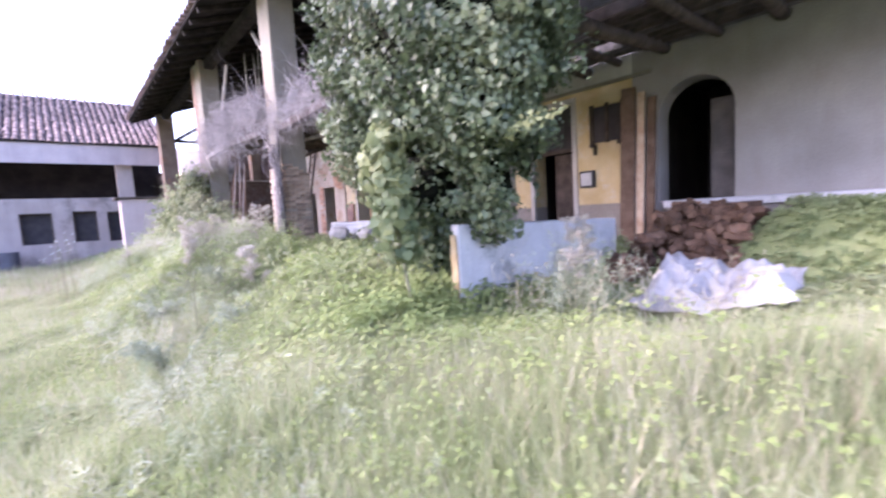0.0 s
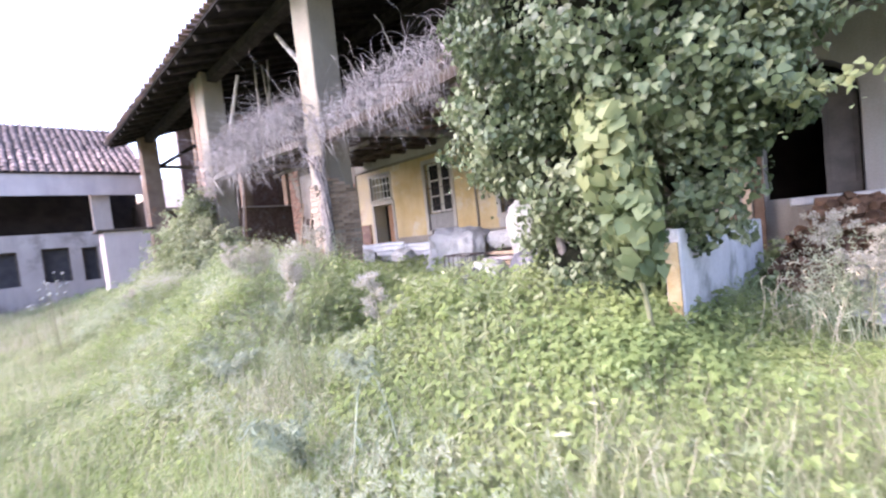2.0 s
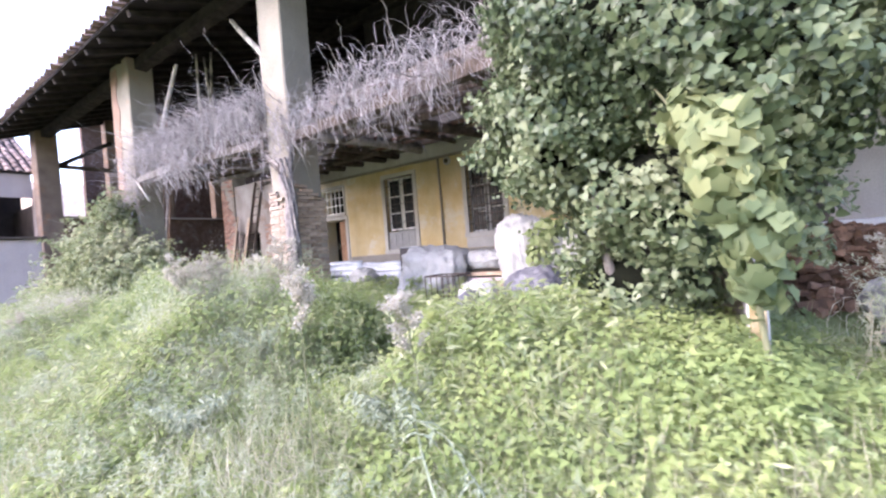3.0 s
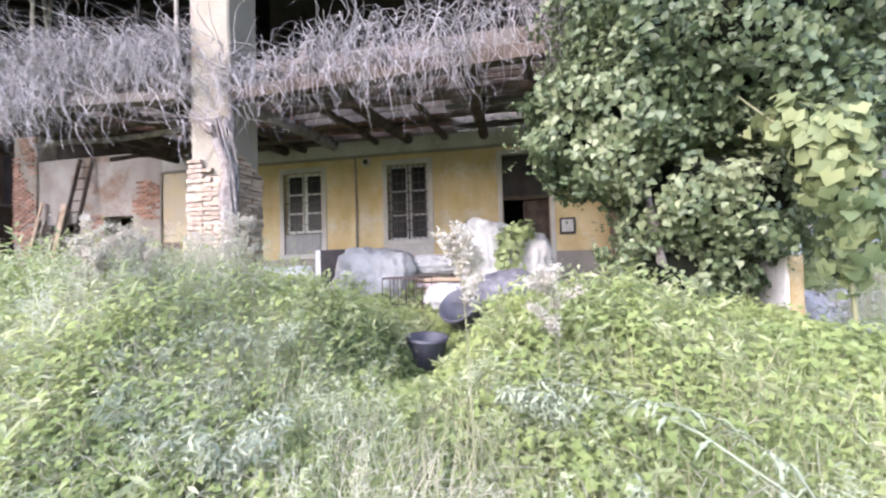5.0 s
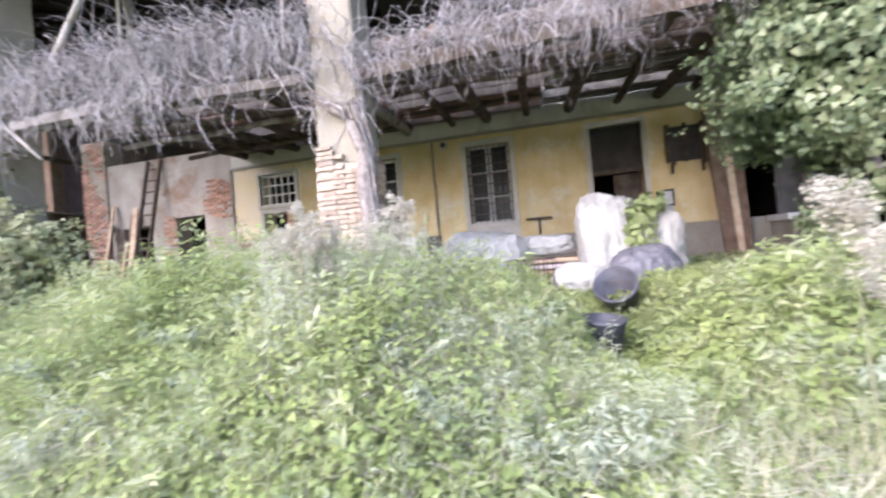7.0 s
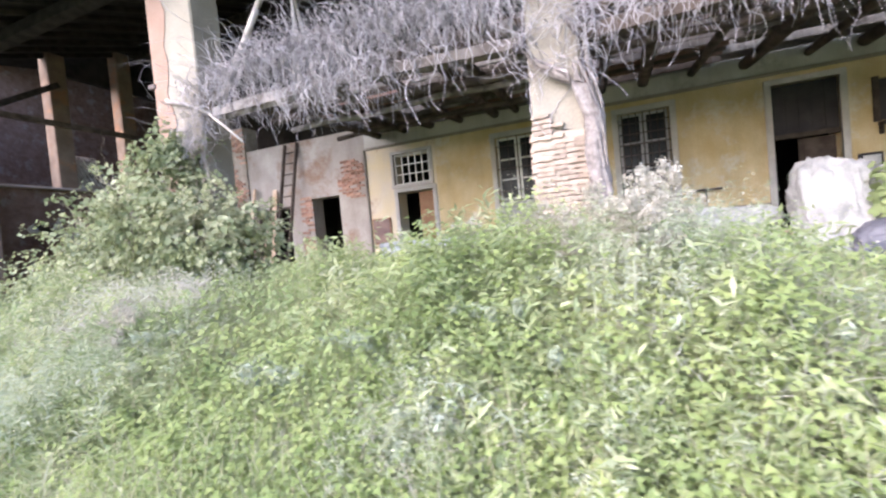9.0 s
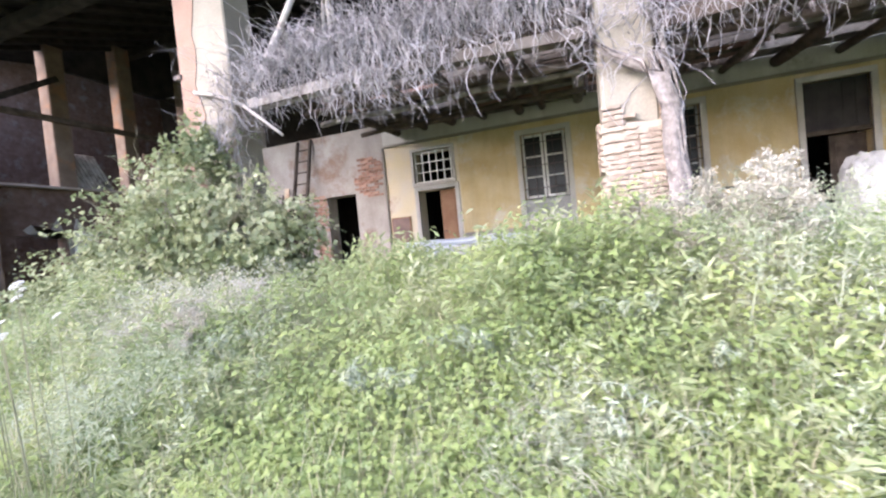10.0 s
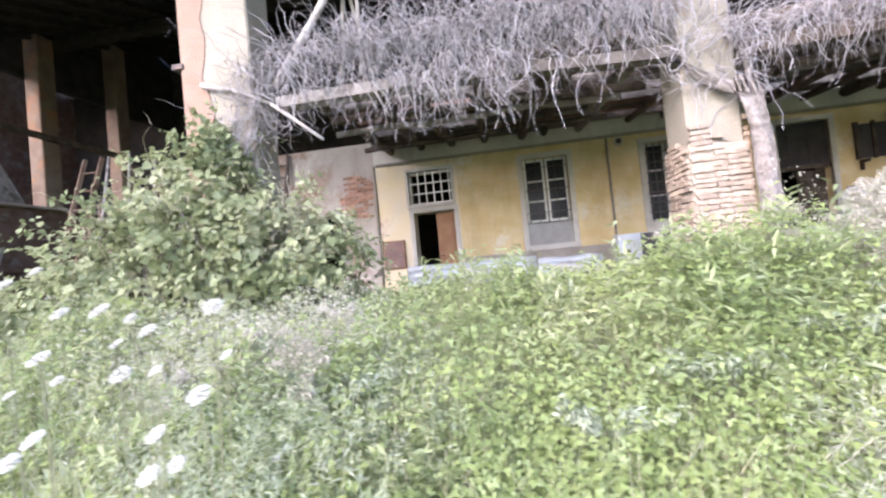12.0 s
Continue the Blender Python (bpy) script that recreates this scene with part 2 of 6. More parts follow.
def finish(name, bm, mat, smooth=False):
    me = bpy.data.meshes.new(name)
    bmesh.ops.recalc_face_normals(bm, faces=bm.faces)
    bm.to_mesh(me)
    bm.free()
    me.materials.append(mat)
    if smooth:
        me.polygons.foreach_set("use_smooth", [True] * len(me.polygons))
    return new(name, me)


def part(name, bm, mat, parent, label="", smooth=False):
    ob = finish(name, bm, mat, smooth)
    ob.parent = parent
    if label:
        tagged(ob, label)
    return ob


def thing(name, label, category, group="", at=(0, 0, 0)):
    ob = new(name)
    ob.location = at
    bpy.context.view_layer.update()
    return tagged(ob, label, category, group)


def setting(name, bm, mat, label, category="wall", smooth=False):
    return tagged(finish(name, bm, mat, smooth), label, category, kind="structure")


def wall_bm(x0, x1, z0, z1, y, thick, openings):
    """A wall along x whose face lies at y and whose back lies at y + thick, with rectangular openings (x0, x1, z0, z1)."""
    xs = sorted({x0, x1, *[v for o in openings for v in o[:2] if x0 < v < x1]})
    zs = sorted({z0, z1, *[v for o in openings for v in o[2:] if z0 < v < z1]})
    bm = bmesh.new()
    vs = {}

    def vert(x, z):
        if (x, z) not in vs:
            vs[(x, z)] = bm.verts.new((x, y, z))
        return vs[(x, z)]
    for a, b in zip(xs, xs[1:]):
        for c, d in zip(zs, zs[1:]):
            mx, mz = (a + b) / 2, (c + d) / 2
            if not any(o[0] < mx < o[1] and o[2] < mz < o[3] for o in openings):
                bm.faces.new([vert(a, c), vert(b, c), vert(b, d), vert(a, d)])
    r = bmesh.ops.extrude_face_region(bm, geom=list(bm.faces))
    bmesh.ops.translate(bm, vec=(0, thick, 0), verts=[g for g in r["geom"] if isinstance(g, bmesh.types.BMVert)])
    return bm


def smooth01(a, b, v):
    t = np.clip((v - a) / (b - a), 0, 1)
    return t * t * (3 - 2 * t)


def ground_z(x, y):
    """Height of the yard: level where one walks, a bank up towards the house."""
    x, y = np.asarray(x, float), np.asarray(y, float)
    z = 0.12 + 0.58 * smooth01(-8.6, -5.0, y) * smooth01(-16, -7, x) + 0.15 * smooth01(-5.0, -1.5, y) * smooth01(-9, -4, x)
    z += 0.05 * np.sin(x * 1.3 + 0.7) * np.sin(y * 1.1) + 0.03 * np.sin(x * 3.1) * np.sin(y * 2.7 + 1.0)
    z -= 0.30 * np.exp(-((x - 4.6) ** 2 / 0.6 + (y + 4.5) ** 2 / 0.7))
    z -= 0.22 * np.exp(-((x - 4.5) ** 2 / 0.35 + (y + 5.4) ** 2 / 0.8))
    z -= 0.34 * np.exp(-((x - 9.1) ** 2 / 0.9 + (y + 3.2) ** 2 / 1.3))
    z += 0.72 * smooth01(8.9, 9.8, x) * smooth01(-2.5, -1.5, y) * smooth01(0.4, -0.4, y)
    return z + 0.25 * smooth01(-5, -12, x)


def raw_mesh(name, verts, faces, mat):
    """A mesh from arrays: verts (n, 3), faces (m, k) with k the same for all."""
    me = bpy.data.meshes.new(name)
    n, (m, k) = len(verts), faces.shape
    me.vertices.add(n)
    me.vertices.foreach_set("co", np.ascontiguousarray(verts, np.float32).ravel())
    me.loops.add(m * k)
    me.loops.foreach_set("vertex_index", np.ascontiguousarray(faces, np.int32).ravel())
    me.polygons.add(m)
    me.polygons.foreach_set("loop_start", np.arange(0, m * k, k, dtype=np.int32))
    me.update(calc_edges=True)
    me.materials.append(mat)
    return me


def scatter(tv, tf, pos, dirs, size, roll, tilt_up=None):
    """Copies of the template (tv, tf) at pos, its z axis along dirs, turned by roll, scaled by size."""
    n = len(pos)
    d = dirs / np.linalg.norm(dirs, axis=1, keepdims=True)
    ref = np.where(np.abs(d[:, 2:3]) > 0.9, np.array([[1.0, 0, 0]]), np.array([[0, 0, 1.0]]))
    u = np.cross(ref, d)
    u /= np.linalg.norm(u, axis=1, keepdims=True)
    w = np.cross(d, u)
    c, s = np.cos(roll)[:, None], np.sin(roll)[:, None]
    u, w = u * c + w * s, w * c - u * s
    v = tv[None, :, 0:1] * u[:, None] + tv[None, :, 1:2] * w[:, None] + tv[None, :, 2:3] * d[:, None]
    v = v * np.asarray(size)[:, None, None] + pos[:, None]
    f = tf[None] + (np.arange(n) * len(tv))[:, None, None]
    return v.reshape(-1, 3), f.reshape(-1, tf.shape[1])


# leaf blades: ivy/weed leaf (folded lozenge), grape leaf (lobed), grass blade
LEAF_V = np.array([(0, -0.5, 0), (0.36, -0.12, 0.10), (0, 0.55, -0.05), (-0.36, -0.12, 0.10)], float)
LEAF_F = np.array([(0, 1, 2), (0, 2, 3)])
LANCE_V = np.array([(0, -0.5, 0), (0.13, -0.08, 0.04), (0, 0.6, -0.12), (-0.13, -0.08, 0.04)], float)
LOBE3_V = np.array([(0, -0.40, 0), (0.52, -0.30, 0.06), (0.20, 0.02, 0.05), (0, 0.60, -0.08), (-0.20, 0.02, 0.05), (-0.52, -0.30, 0.06)], float)
LOBE3_F = np.array([(0, 1, 2), (0, 2, 3), (0, 3, 4), (0, 4, 5)])
ring = [(0, -0.30, 0), (0.32, -0.50, 0.05), (0.42, -0.20, 0.05), (0.54, -0.02, 0.08), (0.36, 0.22, 0.03), (0, 0.62, -0.10), (-0.36, 0.22, 0.03), (-0.54, -0.02, 0.08), (-0.42, -0.20, 0.05), (-0.32, -0.50, 0.05)]
LOBED_V = np.array([(0, 0, 0.0)] + ring, float)
LOBED_F = np.array([(0, i + 1, (i + 1) % 10 + 1) for i in range(10)])
TRI_V = np.concatenate([np.stack([LEAF_V[:, 0] * math.cos(a) * 0.62 - (LEAF_V[:, 1] + 0.5) * math.sin(a) * 0.55, (LEAF_V[:, 1] + 0.5) * math.cos(a) * 0.55 + LEAF_V[:, 0] * math.sin(a) * 0.62, LEAF_V[:, 2] * 0.7 - 0.06 * (LEAF_V[:, 1] + 0.5)], 1) for a in (0.0, 1.85, -1.85)])
TRI_F = np.concatenate([LEAF_F + 4 * k for k in range(3)])
BLADE_V = np.array([(-0.020, 0, 0), (0.020, 0, 0), (0.016, 0.06, 0.45), (-0.016, 0.06, 0.45), (0, 0.26, 0.95)], float)
BLADE_F = np.array([(0, 1, 2), (0, 2, 3), (3, 2, 4)])
RNG = np.random.default_rng(7)


def unit(n, up=0.0):
    v = RNG.normal(size=(n, 3))
    v /= np.linalg.norm(v, axis=1, keepdims=True)
    v[:, 2] = v[:, 2] * (1 - up) + up
    return v


# ---- ground ----
xs = np.unique(np.concatenate([np.linspace(-14, 14, 141), np.array([-900, -300, -120, -60, -30, -20, 20, 30, 60, 120, 300, 900.])]))
ys = np.unique(np.concatenate([np.linspace(-14, 4, 91), np.array([-900, -300, -120, -60, -30, -20, 8, 20, 60, 120, 300, 900.])]))
gx, gy = np.meshgrid(xs, ys)
gv = np.stack([gx, gy, ground_z(gx, gy)], -1).reshape(-1, 3)
w = len(xs)
ij = np.array([(j * w + i, j * w + i + 1, (j + 1) * w + i + 1, (j + 1) * w + i) for j in range(len(ys) - 1) for i in range(w - 1)])
tagged(new("ground", raw_mesh("ground", gv, ij, M_SOIL)), "mossy earth of an overgrown farmyard", "ground", kind="structure")

# ---- facade of the farmhouse: wall face at y = 0 ----
T = 0.45
W1 = (0.0, 0.95, 1.77, 3.66)
W2 = (2.53, 3.45, 2.02, 3.69)
D1 = (-2.50, -1.58, 0.80, 2.76)
TR = (-2.56, -1.60, 2.94, 3.69)
D2 = (5.06, 6.02, 0.85, 3.72)
SH = (6.47, 7.08, 2.86, 3.54)
D0 = (-5.08, -4.22, 0.75, 2.92)
W0 = (-6.75, -5.85, 0.75, 2.78)
ARCH = (7.69, 8.82, 1.65, 3.67)
setting("wall_1", wall_bm(-1.45, 7.25, 1.66, 3.93, 0.0, T, [W1, W2, (D2[0], D2[1], 1.0, D2[3]), SH]), M_YELLOW, "faded ochre yellow plaster wall under the balcony")
setting("wall_2", wall_bm(-3.33, -1.45, 0.5, 3.93, 0.0, T, [D1, TR]), M_PALE, "patchy peeling plaster wall round the kitchen door")
setting("wall_3", wall_bm(-7.2, -3.33, 0.5, 4.5, 0.01, T, [D0, W0]), M_PINK, "worn pinkish white plaster wall with exposed brick")
bm = wall_bm(7.25, 14.0, 0.5, 4.6, 0.0, T, [ARCH])
cx, r, zs_ = (ARCH[0] + ARCH[1]) / 2, (ARCH[1] - ARCH[0]) / 2, 3.10
for sgn in (-1, 1):
    prof = [(cx + sgn * r, ARCH[3] + 0.002)] + [(cx + sgn * r * math.cos(a), zs_ + r * math.sin(a)) for a in np.linspace(0, math.pi / 2, 9)]
    front = [bm.verts.new((x, 0.002, z)) for x, z in prof]
    back = [bm.verts.new((x, T, z)) for x, z in prof]
    bm.faces.new(front), bm.faces.new(back[::-1])
    for i in range(len(prof)):
        j = (i + 1) % len(prof)
        bm.faces.new([front[i], front[j], back[j], back[i]])
setting("wall_4", bm, M_WHITE, "greyish white plaster wall with an arched doorway")
setting("wall_5", wall_bm(-3.33, 7.25, 3.93, 4.35, 0.0, T, []), M_BAND, "pale limewashed band between the balcony joists")
setting("plinth", wall_bm(-1.45, 7.25, 0.4, 1.66, -0.012, T + 0.012, [(D2[0], D2[1], 0.85, 1.7)]), M_GREY, "grey cement plinth of the yellow wall", "plinth")
bm = bmesh.new()
box(bm, -3.3, 7.6, -0.05, -0.003, 3.90, 3.96, 0.008)
setting("trim", bm, M_GREY, "thin dirty cornice line under the joists", "trim")
setting("wall_6", wall_bm(-0.30, 14.0, 4.35, 8.4, 0.0, 0.35, [(0.0, 0.86, 4.36, 7.3), (4.2, 5.1, 4.36, 6.6)]), M_INSIDE, "brown upper wall of the loft, coloured dark for shade")
# rooms behind the openings, their darkness put into the wall colour
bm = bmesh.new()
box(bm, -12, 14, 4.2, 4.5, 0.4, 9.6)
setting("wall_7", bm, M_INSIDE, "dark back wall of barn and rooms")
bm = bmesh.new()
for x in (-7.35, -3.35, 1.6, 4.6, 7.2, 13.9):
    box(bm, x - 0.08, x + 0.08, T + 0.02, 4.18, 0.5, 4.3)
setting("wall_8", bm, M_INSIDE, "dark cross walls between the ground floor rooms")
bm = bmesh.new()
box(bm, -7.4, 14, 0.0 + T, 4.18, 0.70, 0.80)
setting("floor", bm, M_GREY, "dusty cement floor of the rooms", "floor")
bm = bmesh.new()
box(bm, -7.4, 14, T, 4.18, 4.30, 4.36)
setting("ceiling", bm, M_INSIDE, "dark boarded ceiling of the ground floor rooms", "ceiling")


# ---- pillars ----
M_PIER = material("tan_brick_pillar", (0.155, 0.113, 0.089), (0.21, 0.158, 0.126), 3, 50, 0.95, 0.4, (0.24, 0.14, 0.09), 0.58)


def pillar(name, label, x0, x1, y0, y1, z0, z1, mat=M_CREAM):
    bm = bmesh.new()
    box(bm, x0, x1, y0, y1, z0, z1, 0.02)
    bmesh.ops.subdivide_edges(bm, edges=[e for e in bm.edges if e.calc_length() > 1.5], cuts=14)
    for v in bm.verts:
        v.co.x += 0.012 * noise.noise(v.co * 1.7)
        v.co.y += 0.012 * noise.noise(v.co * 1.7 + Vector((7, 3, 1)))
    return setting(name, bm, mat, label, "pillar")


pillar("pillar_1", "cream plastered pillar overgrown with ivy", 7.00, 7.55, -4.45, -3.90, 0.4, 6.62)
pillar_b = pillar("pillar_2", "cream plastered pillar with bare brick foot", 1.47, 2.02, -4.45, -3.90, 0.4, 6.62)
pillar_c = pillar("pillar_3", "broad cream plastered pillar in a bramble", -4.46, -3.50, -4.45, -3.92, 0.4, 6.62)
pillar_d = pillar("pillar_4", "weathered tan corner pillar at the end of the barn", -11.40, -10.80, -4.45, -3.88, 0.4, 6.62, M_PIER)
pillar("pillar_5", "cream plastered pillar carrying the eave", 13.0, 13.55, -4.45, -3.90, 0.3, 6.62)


# bare pinkish strip on the broad pillar, where the skim coat has gone
bm = bmesh.new()
edge = [(-4.44, 1.5), (-4.44, 6.5)] + [(-4.10 + 0.05 * math.sin(k * 1.9) + 0.03 * math.sin(k * 5.3), 6.5 - 0.25 * k) for k in range(21)]
front = [bm.verts.new((x, -4.463, z)) for x, z in edge]
bm.faces.new(front)
r_ = bmesh.ops.extrude_face_region(bm, geom=list(bm.faces))
bmesh.ops.translate(bm, vec=(0, 0.03, 0), verts=[g for g in r_["geom"] if isinstance(g, bmesh.types.BMVert)])
part("base_coat", bm, material("pinkish_base_coat", (0.25, 0.165, 0.125), (0.30, 0.21, 0.17), 2, 50, 0.95, 0.4), pillar_c, "pinkish bare base coat")

# ---- balcony floor ----
balcony = thing("balcony", "weathered timber balcony floor on dark joists", "balcony")
balcony["kind"] = "structure"
jx = [-2.9, -2.2, -1.5, -0.75, 0.07, 0.55, 1.27, 2.27, 3.02, 3.86, 4.72, 5.66, 6.4, 7.0, 7.8, 8.6, 9.4, 10.2, 11.0, 11.8, 12.6]
for k, x in enumerate(jx):
    bm = bmesh.new()
    dx = 0.12 * math.sin(k * 2.1)
    r0 = 0.088 + 0.018 * math.sin(k * 3.3)
    rows = []
    for i, f_ in enumerate(np.linspace(0, 1, 9)):
        c = Vector((x + dx * f_ + 0.02 * math.sin(5 * f_ + k), 0.12 - 4.42 * f_, 4.225 - 0.285 * f_ + 0.025 * math.sin(6 * f_ + k)))
        rows.append([bm.verts.new(c + Vector((math.cos(q) * r0, 0, math.sin(q) * r0)) * (1 + 0.13 * noise.noise(Vector((k * 3.0, i * 0.8, j * 0.9))))) for j, q in enumerate(np.linspace(0, 2 * math.pi, 11)[:-1])])
    for a, b in zip(rows, rows[1:]):
        for j in range(10):
            bm.faces.new([a[j], a[(j + 1) % 10], b[(j + 1) % 10], b[j]])
    bm.faces.new(rows[0]), bm.faces.new(rows[-1])
    part("joist", bm, M_BEAM if k in (6, 17) else M_WOOD_DARK, balcony, smooth=True)
PLANKS = [M_PLANKDARK, M_WOOD_DARK, M_BEAM, M_PLANKDARK, M_REDBOARD, M_WOOD_DARK, M_PLANKDARK, M_REDBOARD, M_WOOD_DARK, M_PLANKDARK]
rp = random.Random(5)
for k in range(17):
    y = -0.12 - 0.242 * k
    for j, (a, b) in enumerate(((-3.1, -0.8), (-0.78, 1.45), (2.06 if y < -3.8 else 1.47, 4.2), (4.22, 7.0 if y < -3.8 else 7.5), (7.6 if y < -3.8 else 7.52, 10.2), (10.22, 13.0))):
        if rp.random() < 0.07:
            continue
        bm = bmesh.new()
        w_ = rp.uniform(0.085, 0.118)
        z = 4.325 - 0.31 * (-y / 4.7) + rp.uniform(0, 0.012)
        a, b = a + rp.uniform(-0.1, 0.0) * (j in (1, 3)), b - rp.uniform(0, 0.05)
        beam(bm, (a, y + rp.uniform(-0.015, 0.015), z + 0.02), (b, y + rp.uniform(-0.015, 0.015), z + 0.02 + rp.uniform(-0.006, 0.006)), 0.03, 2 * w_)
        # boards at the arch end are darkened to stand for the underside's shade
        part("plank", bm, PLANKS[rp.randrange(2 if j > 3 or k > 13 else 10)], balcony)
bm = bmesh.new()
beam(bm, (-3.15, -4.45, 3.74), (-1.2, -4.47, 3.75), 0.2, 0.13)
part("edge_beam", bm, M_BEAM, balcony, "silvery split edge beam")
bm = bmesh.new()
beam(bm, (-1.25, -4.44, 3.75), (1.46, -4.43, 3.63), 0.18, 0.12)
part("edge_beam", bm, M_PLANKDARK, balcony, "darkened edge beam behind vine stems")
for a, b, r0, m_ in (((-3.0, -3.0, 3.76), (1.3, -2.9, 3.80), 0.05, M_BEAM), ((-2.8, -3.7, 3.72), (1.4, -3.6, 3.66), 0.06, M_WOOD_DARK), ((2.1, -3.4, 3.72), (6.9, -3.3, 3.80), 0.06, M_WOOD_DARK), ((-3.0, -1.6, 3.86), (1.4, -1.7, 3.9), 0.05, M_WOOD_DARK)):
    bm = bmesh.new()
    a, b = Vector(a), Vector(b)
    for k in range(6):
        rod(bm, a.lerp(b, k / 6) + Vector((0, 0, 0.03 * math.sin(k * 2))), a.lerp(b, (k + 1) / 6) + Vector((0, 0, 0.03 * math.sin(k * 2 + 2))), r0, r0 * 0.95, 8)
    part("cross_pole", bm, m_, balcony, smooth=True)
bm = bmesh.new()
beam(bm, (2.03, -4.40, 3.58), (7.2, -4.40, 3.74), 0.16, 0.15)
beam(bm, (7.76, -4.40, 3.74), (13.0, -4.40, 3.80), 0.16, 0.15)
part("edge_beam", bm, M_WOOD_DARK, balcony)

# ---- main roof ----
EY, EZ, RY, RZ = -5.35, 6.34, 3.6, 9.70
roof = thing("roof", "old sagging clay tile roof with dark rafters", "roof")
roof["kind"] = "structure"
slope = (RZ - EZ) / (RY - EY)


def roof_z(y):
    return EZ + slope * (y - EY)


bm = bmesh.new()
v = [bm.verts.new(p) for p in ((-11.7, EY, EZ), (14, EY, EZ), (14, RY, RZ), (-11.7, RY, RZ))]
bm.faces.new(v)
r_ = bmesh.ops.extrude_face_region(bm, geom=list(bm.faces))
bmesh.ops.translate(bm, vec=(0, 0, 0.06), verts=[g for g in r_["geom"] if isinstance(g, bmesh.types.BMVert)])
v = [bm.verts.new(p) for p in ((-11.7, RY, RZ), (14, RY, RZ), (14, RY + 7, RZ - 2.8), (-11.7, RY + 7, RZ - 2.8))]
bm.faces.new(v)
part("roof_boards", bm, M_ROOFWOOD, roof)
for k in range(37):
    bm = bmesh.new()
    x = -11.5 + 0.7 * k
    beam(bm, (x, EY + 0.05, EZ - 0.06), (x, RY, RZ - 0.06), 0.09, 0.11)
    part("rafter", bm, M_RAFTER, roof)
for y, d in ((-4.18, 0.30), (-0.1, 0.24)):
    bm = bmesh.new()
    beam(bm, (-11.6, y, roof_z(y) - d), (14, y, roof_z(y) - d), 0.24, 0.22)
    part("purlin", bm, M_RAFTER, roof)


def tile_mesh():
    """One half-round clay tile, 0.42 long along +y."""
    bm = bmesh.new()
    rows = []
    for y, r in ((0, 0.095), (0.42, 0.075)):
        rows.append([(bm.verts.new((r * math.cos(a), y, r * math.sin(a) * 0.8)), bm.verts.new(((r - 0.014) * math.cos(a), y, (r - 0.014) * math.sin(a) * 0.8))) for a in np.linspace(0, math.pi, 7)])
    for i in range(6):
        for side in (0, 1):
            q = [rows[0][i][side], rows[0][i + 1][side], rows[1][i + 1][side], rows[1][i][side]]
            bm.faces.new(q if side else q[::-1])
        bm.faces.new([rows[0][i][0], rows[0][i + 1][0], rows[0][i + 1][1], rows[0][i][1]])
    bmesh.ops.recalc_face_normals(bm, faces=bm.faces)
    me = bpy.data.meshes.new("tile")
    bm.to_mesh(me)
    bm.free()
    me.materials.append(M_TILE)
    return me


TILE = tile_mesh()
ang = math.atan(slope)
for k in range(112):
    for row in (0, 1):
        t_ob = new("tile", TILE)
        t_ob.parent = roof
        j = random.uniform(-0.05, 0.03)
        t_ob.matrix_basis = pose(-11.6 + 0.23 * k + random.uniform(-0.02, 0.02), EY - 0.10 + 0.36 * row + j, EZ + 0.075 + slope * (-0.10 + 0.36 * row + j), math.degrees(ang) - 4, random.uniform(-3, 3), random.uniform(-4, 4))

# ---- barn: west end wall, posts, back sheds ----
bm = bmesh.new()
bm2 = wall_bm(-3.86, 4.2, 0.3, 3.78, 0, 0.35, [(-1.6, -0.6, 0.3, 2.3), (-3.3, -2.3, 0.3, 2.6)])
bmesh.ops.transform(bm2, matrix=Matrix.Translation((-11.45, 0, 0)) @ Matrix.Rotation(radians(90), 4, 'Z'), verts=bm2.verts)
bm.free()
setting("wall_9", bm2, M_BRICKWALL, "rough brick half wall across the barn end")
for k, (y, w_) in enumerate(((-2.15, 0.42), (-0.4, 0.42), (1.7, 0.4))):
    bm = bmesh.new()
    box(bm, -11.75, -11.35, y - w_ / 2, y + w_ / 2, 3.78, roof_z(y) - 0.05, 0.02)
    setting("barn_post_%d" % (k + 1), bm, M_PIER, "brick post standing on the half wall of the barn", "pillar")
bm = bmesh.new()
beam(bm, (-11.28, -3.9, 5.55), (-11.28, 2.4, 5.55), 0.10, 0.14)
setting("tie_beam", bm, M_WOOD_DARK, "dark horizontal tie beam along the barn posts", "beam")
# dark panel added to keep sky out between shed roof and main roof
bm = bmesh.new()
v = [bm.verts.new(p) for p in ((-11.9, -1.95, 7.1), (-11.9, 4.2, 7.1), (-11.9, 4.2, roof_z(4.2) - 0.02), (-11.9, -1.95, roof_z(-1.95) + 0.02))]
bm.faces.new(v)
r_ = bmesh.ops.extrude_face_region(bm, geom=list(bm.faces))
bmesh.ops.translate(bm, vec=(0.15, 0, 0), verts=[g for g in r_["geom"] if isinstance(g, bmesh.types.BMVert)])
setting("sky_gap_panel", bm, M_ROOFWOOD, "dark panel added to close the sky gap at the barn end", "wall")
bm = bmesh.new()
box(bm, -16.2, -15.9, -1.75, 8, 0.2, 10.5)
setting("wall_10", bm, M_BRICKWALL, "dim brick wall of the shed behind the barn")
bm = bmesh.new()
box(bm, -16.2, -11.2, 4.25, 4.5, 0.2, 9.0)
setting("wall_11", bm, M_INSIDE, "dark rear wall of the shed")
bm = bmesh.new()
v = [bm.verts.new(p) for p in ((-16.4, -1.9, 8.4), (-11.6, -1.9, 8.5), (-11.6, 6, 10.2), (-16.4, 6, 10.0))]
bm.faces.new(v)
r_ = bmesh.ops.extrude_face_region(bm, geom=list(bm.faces))
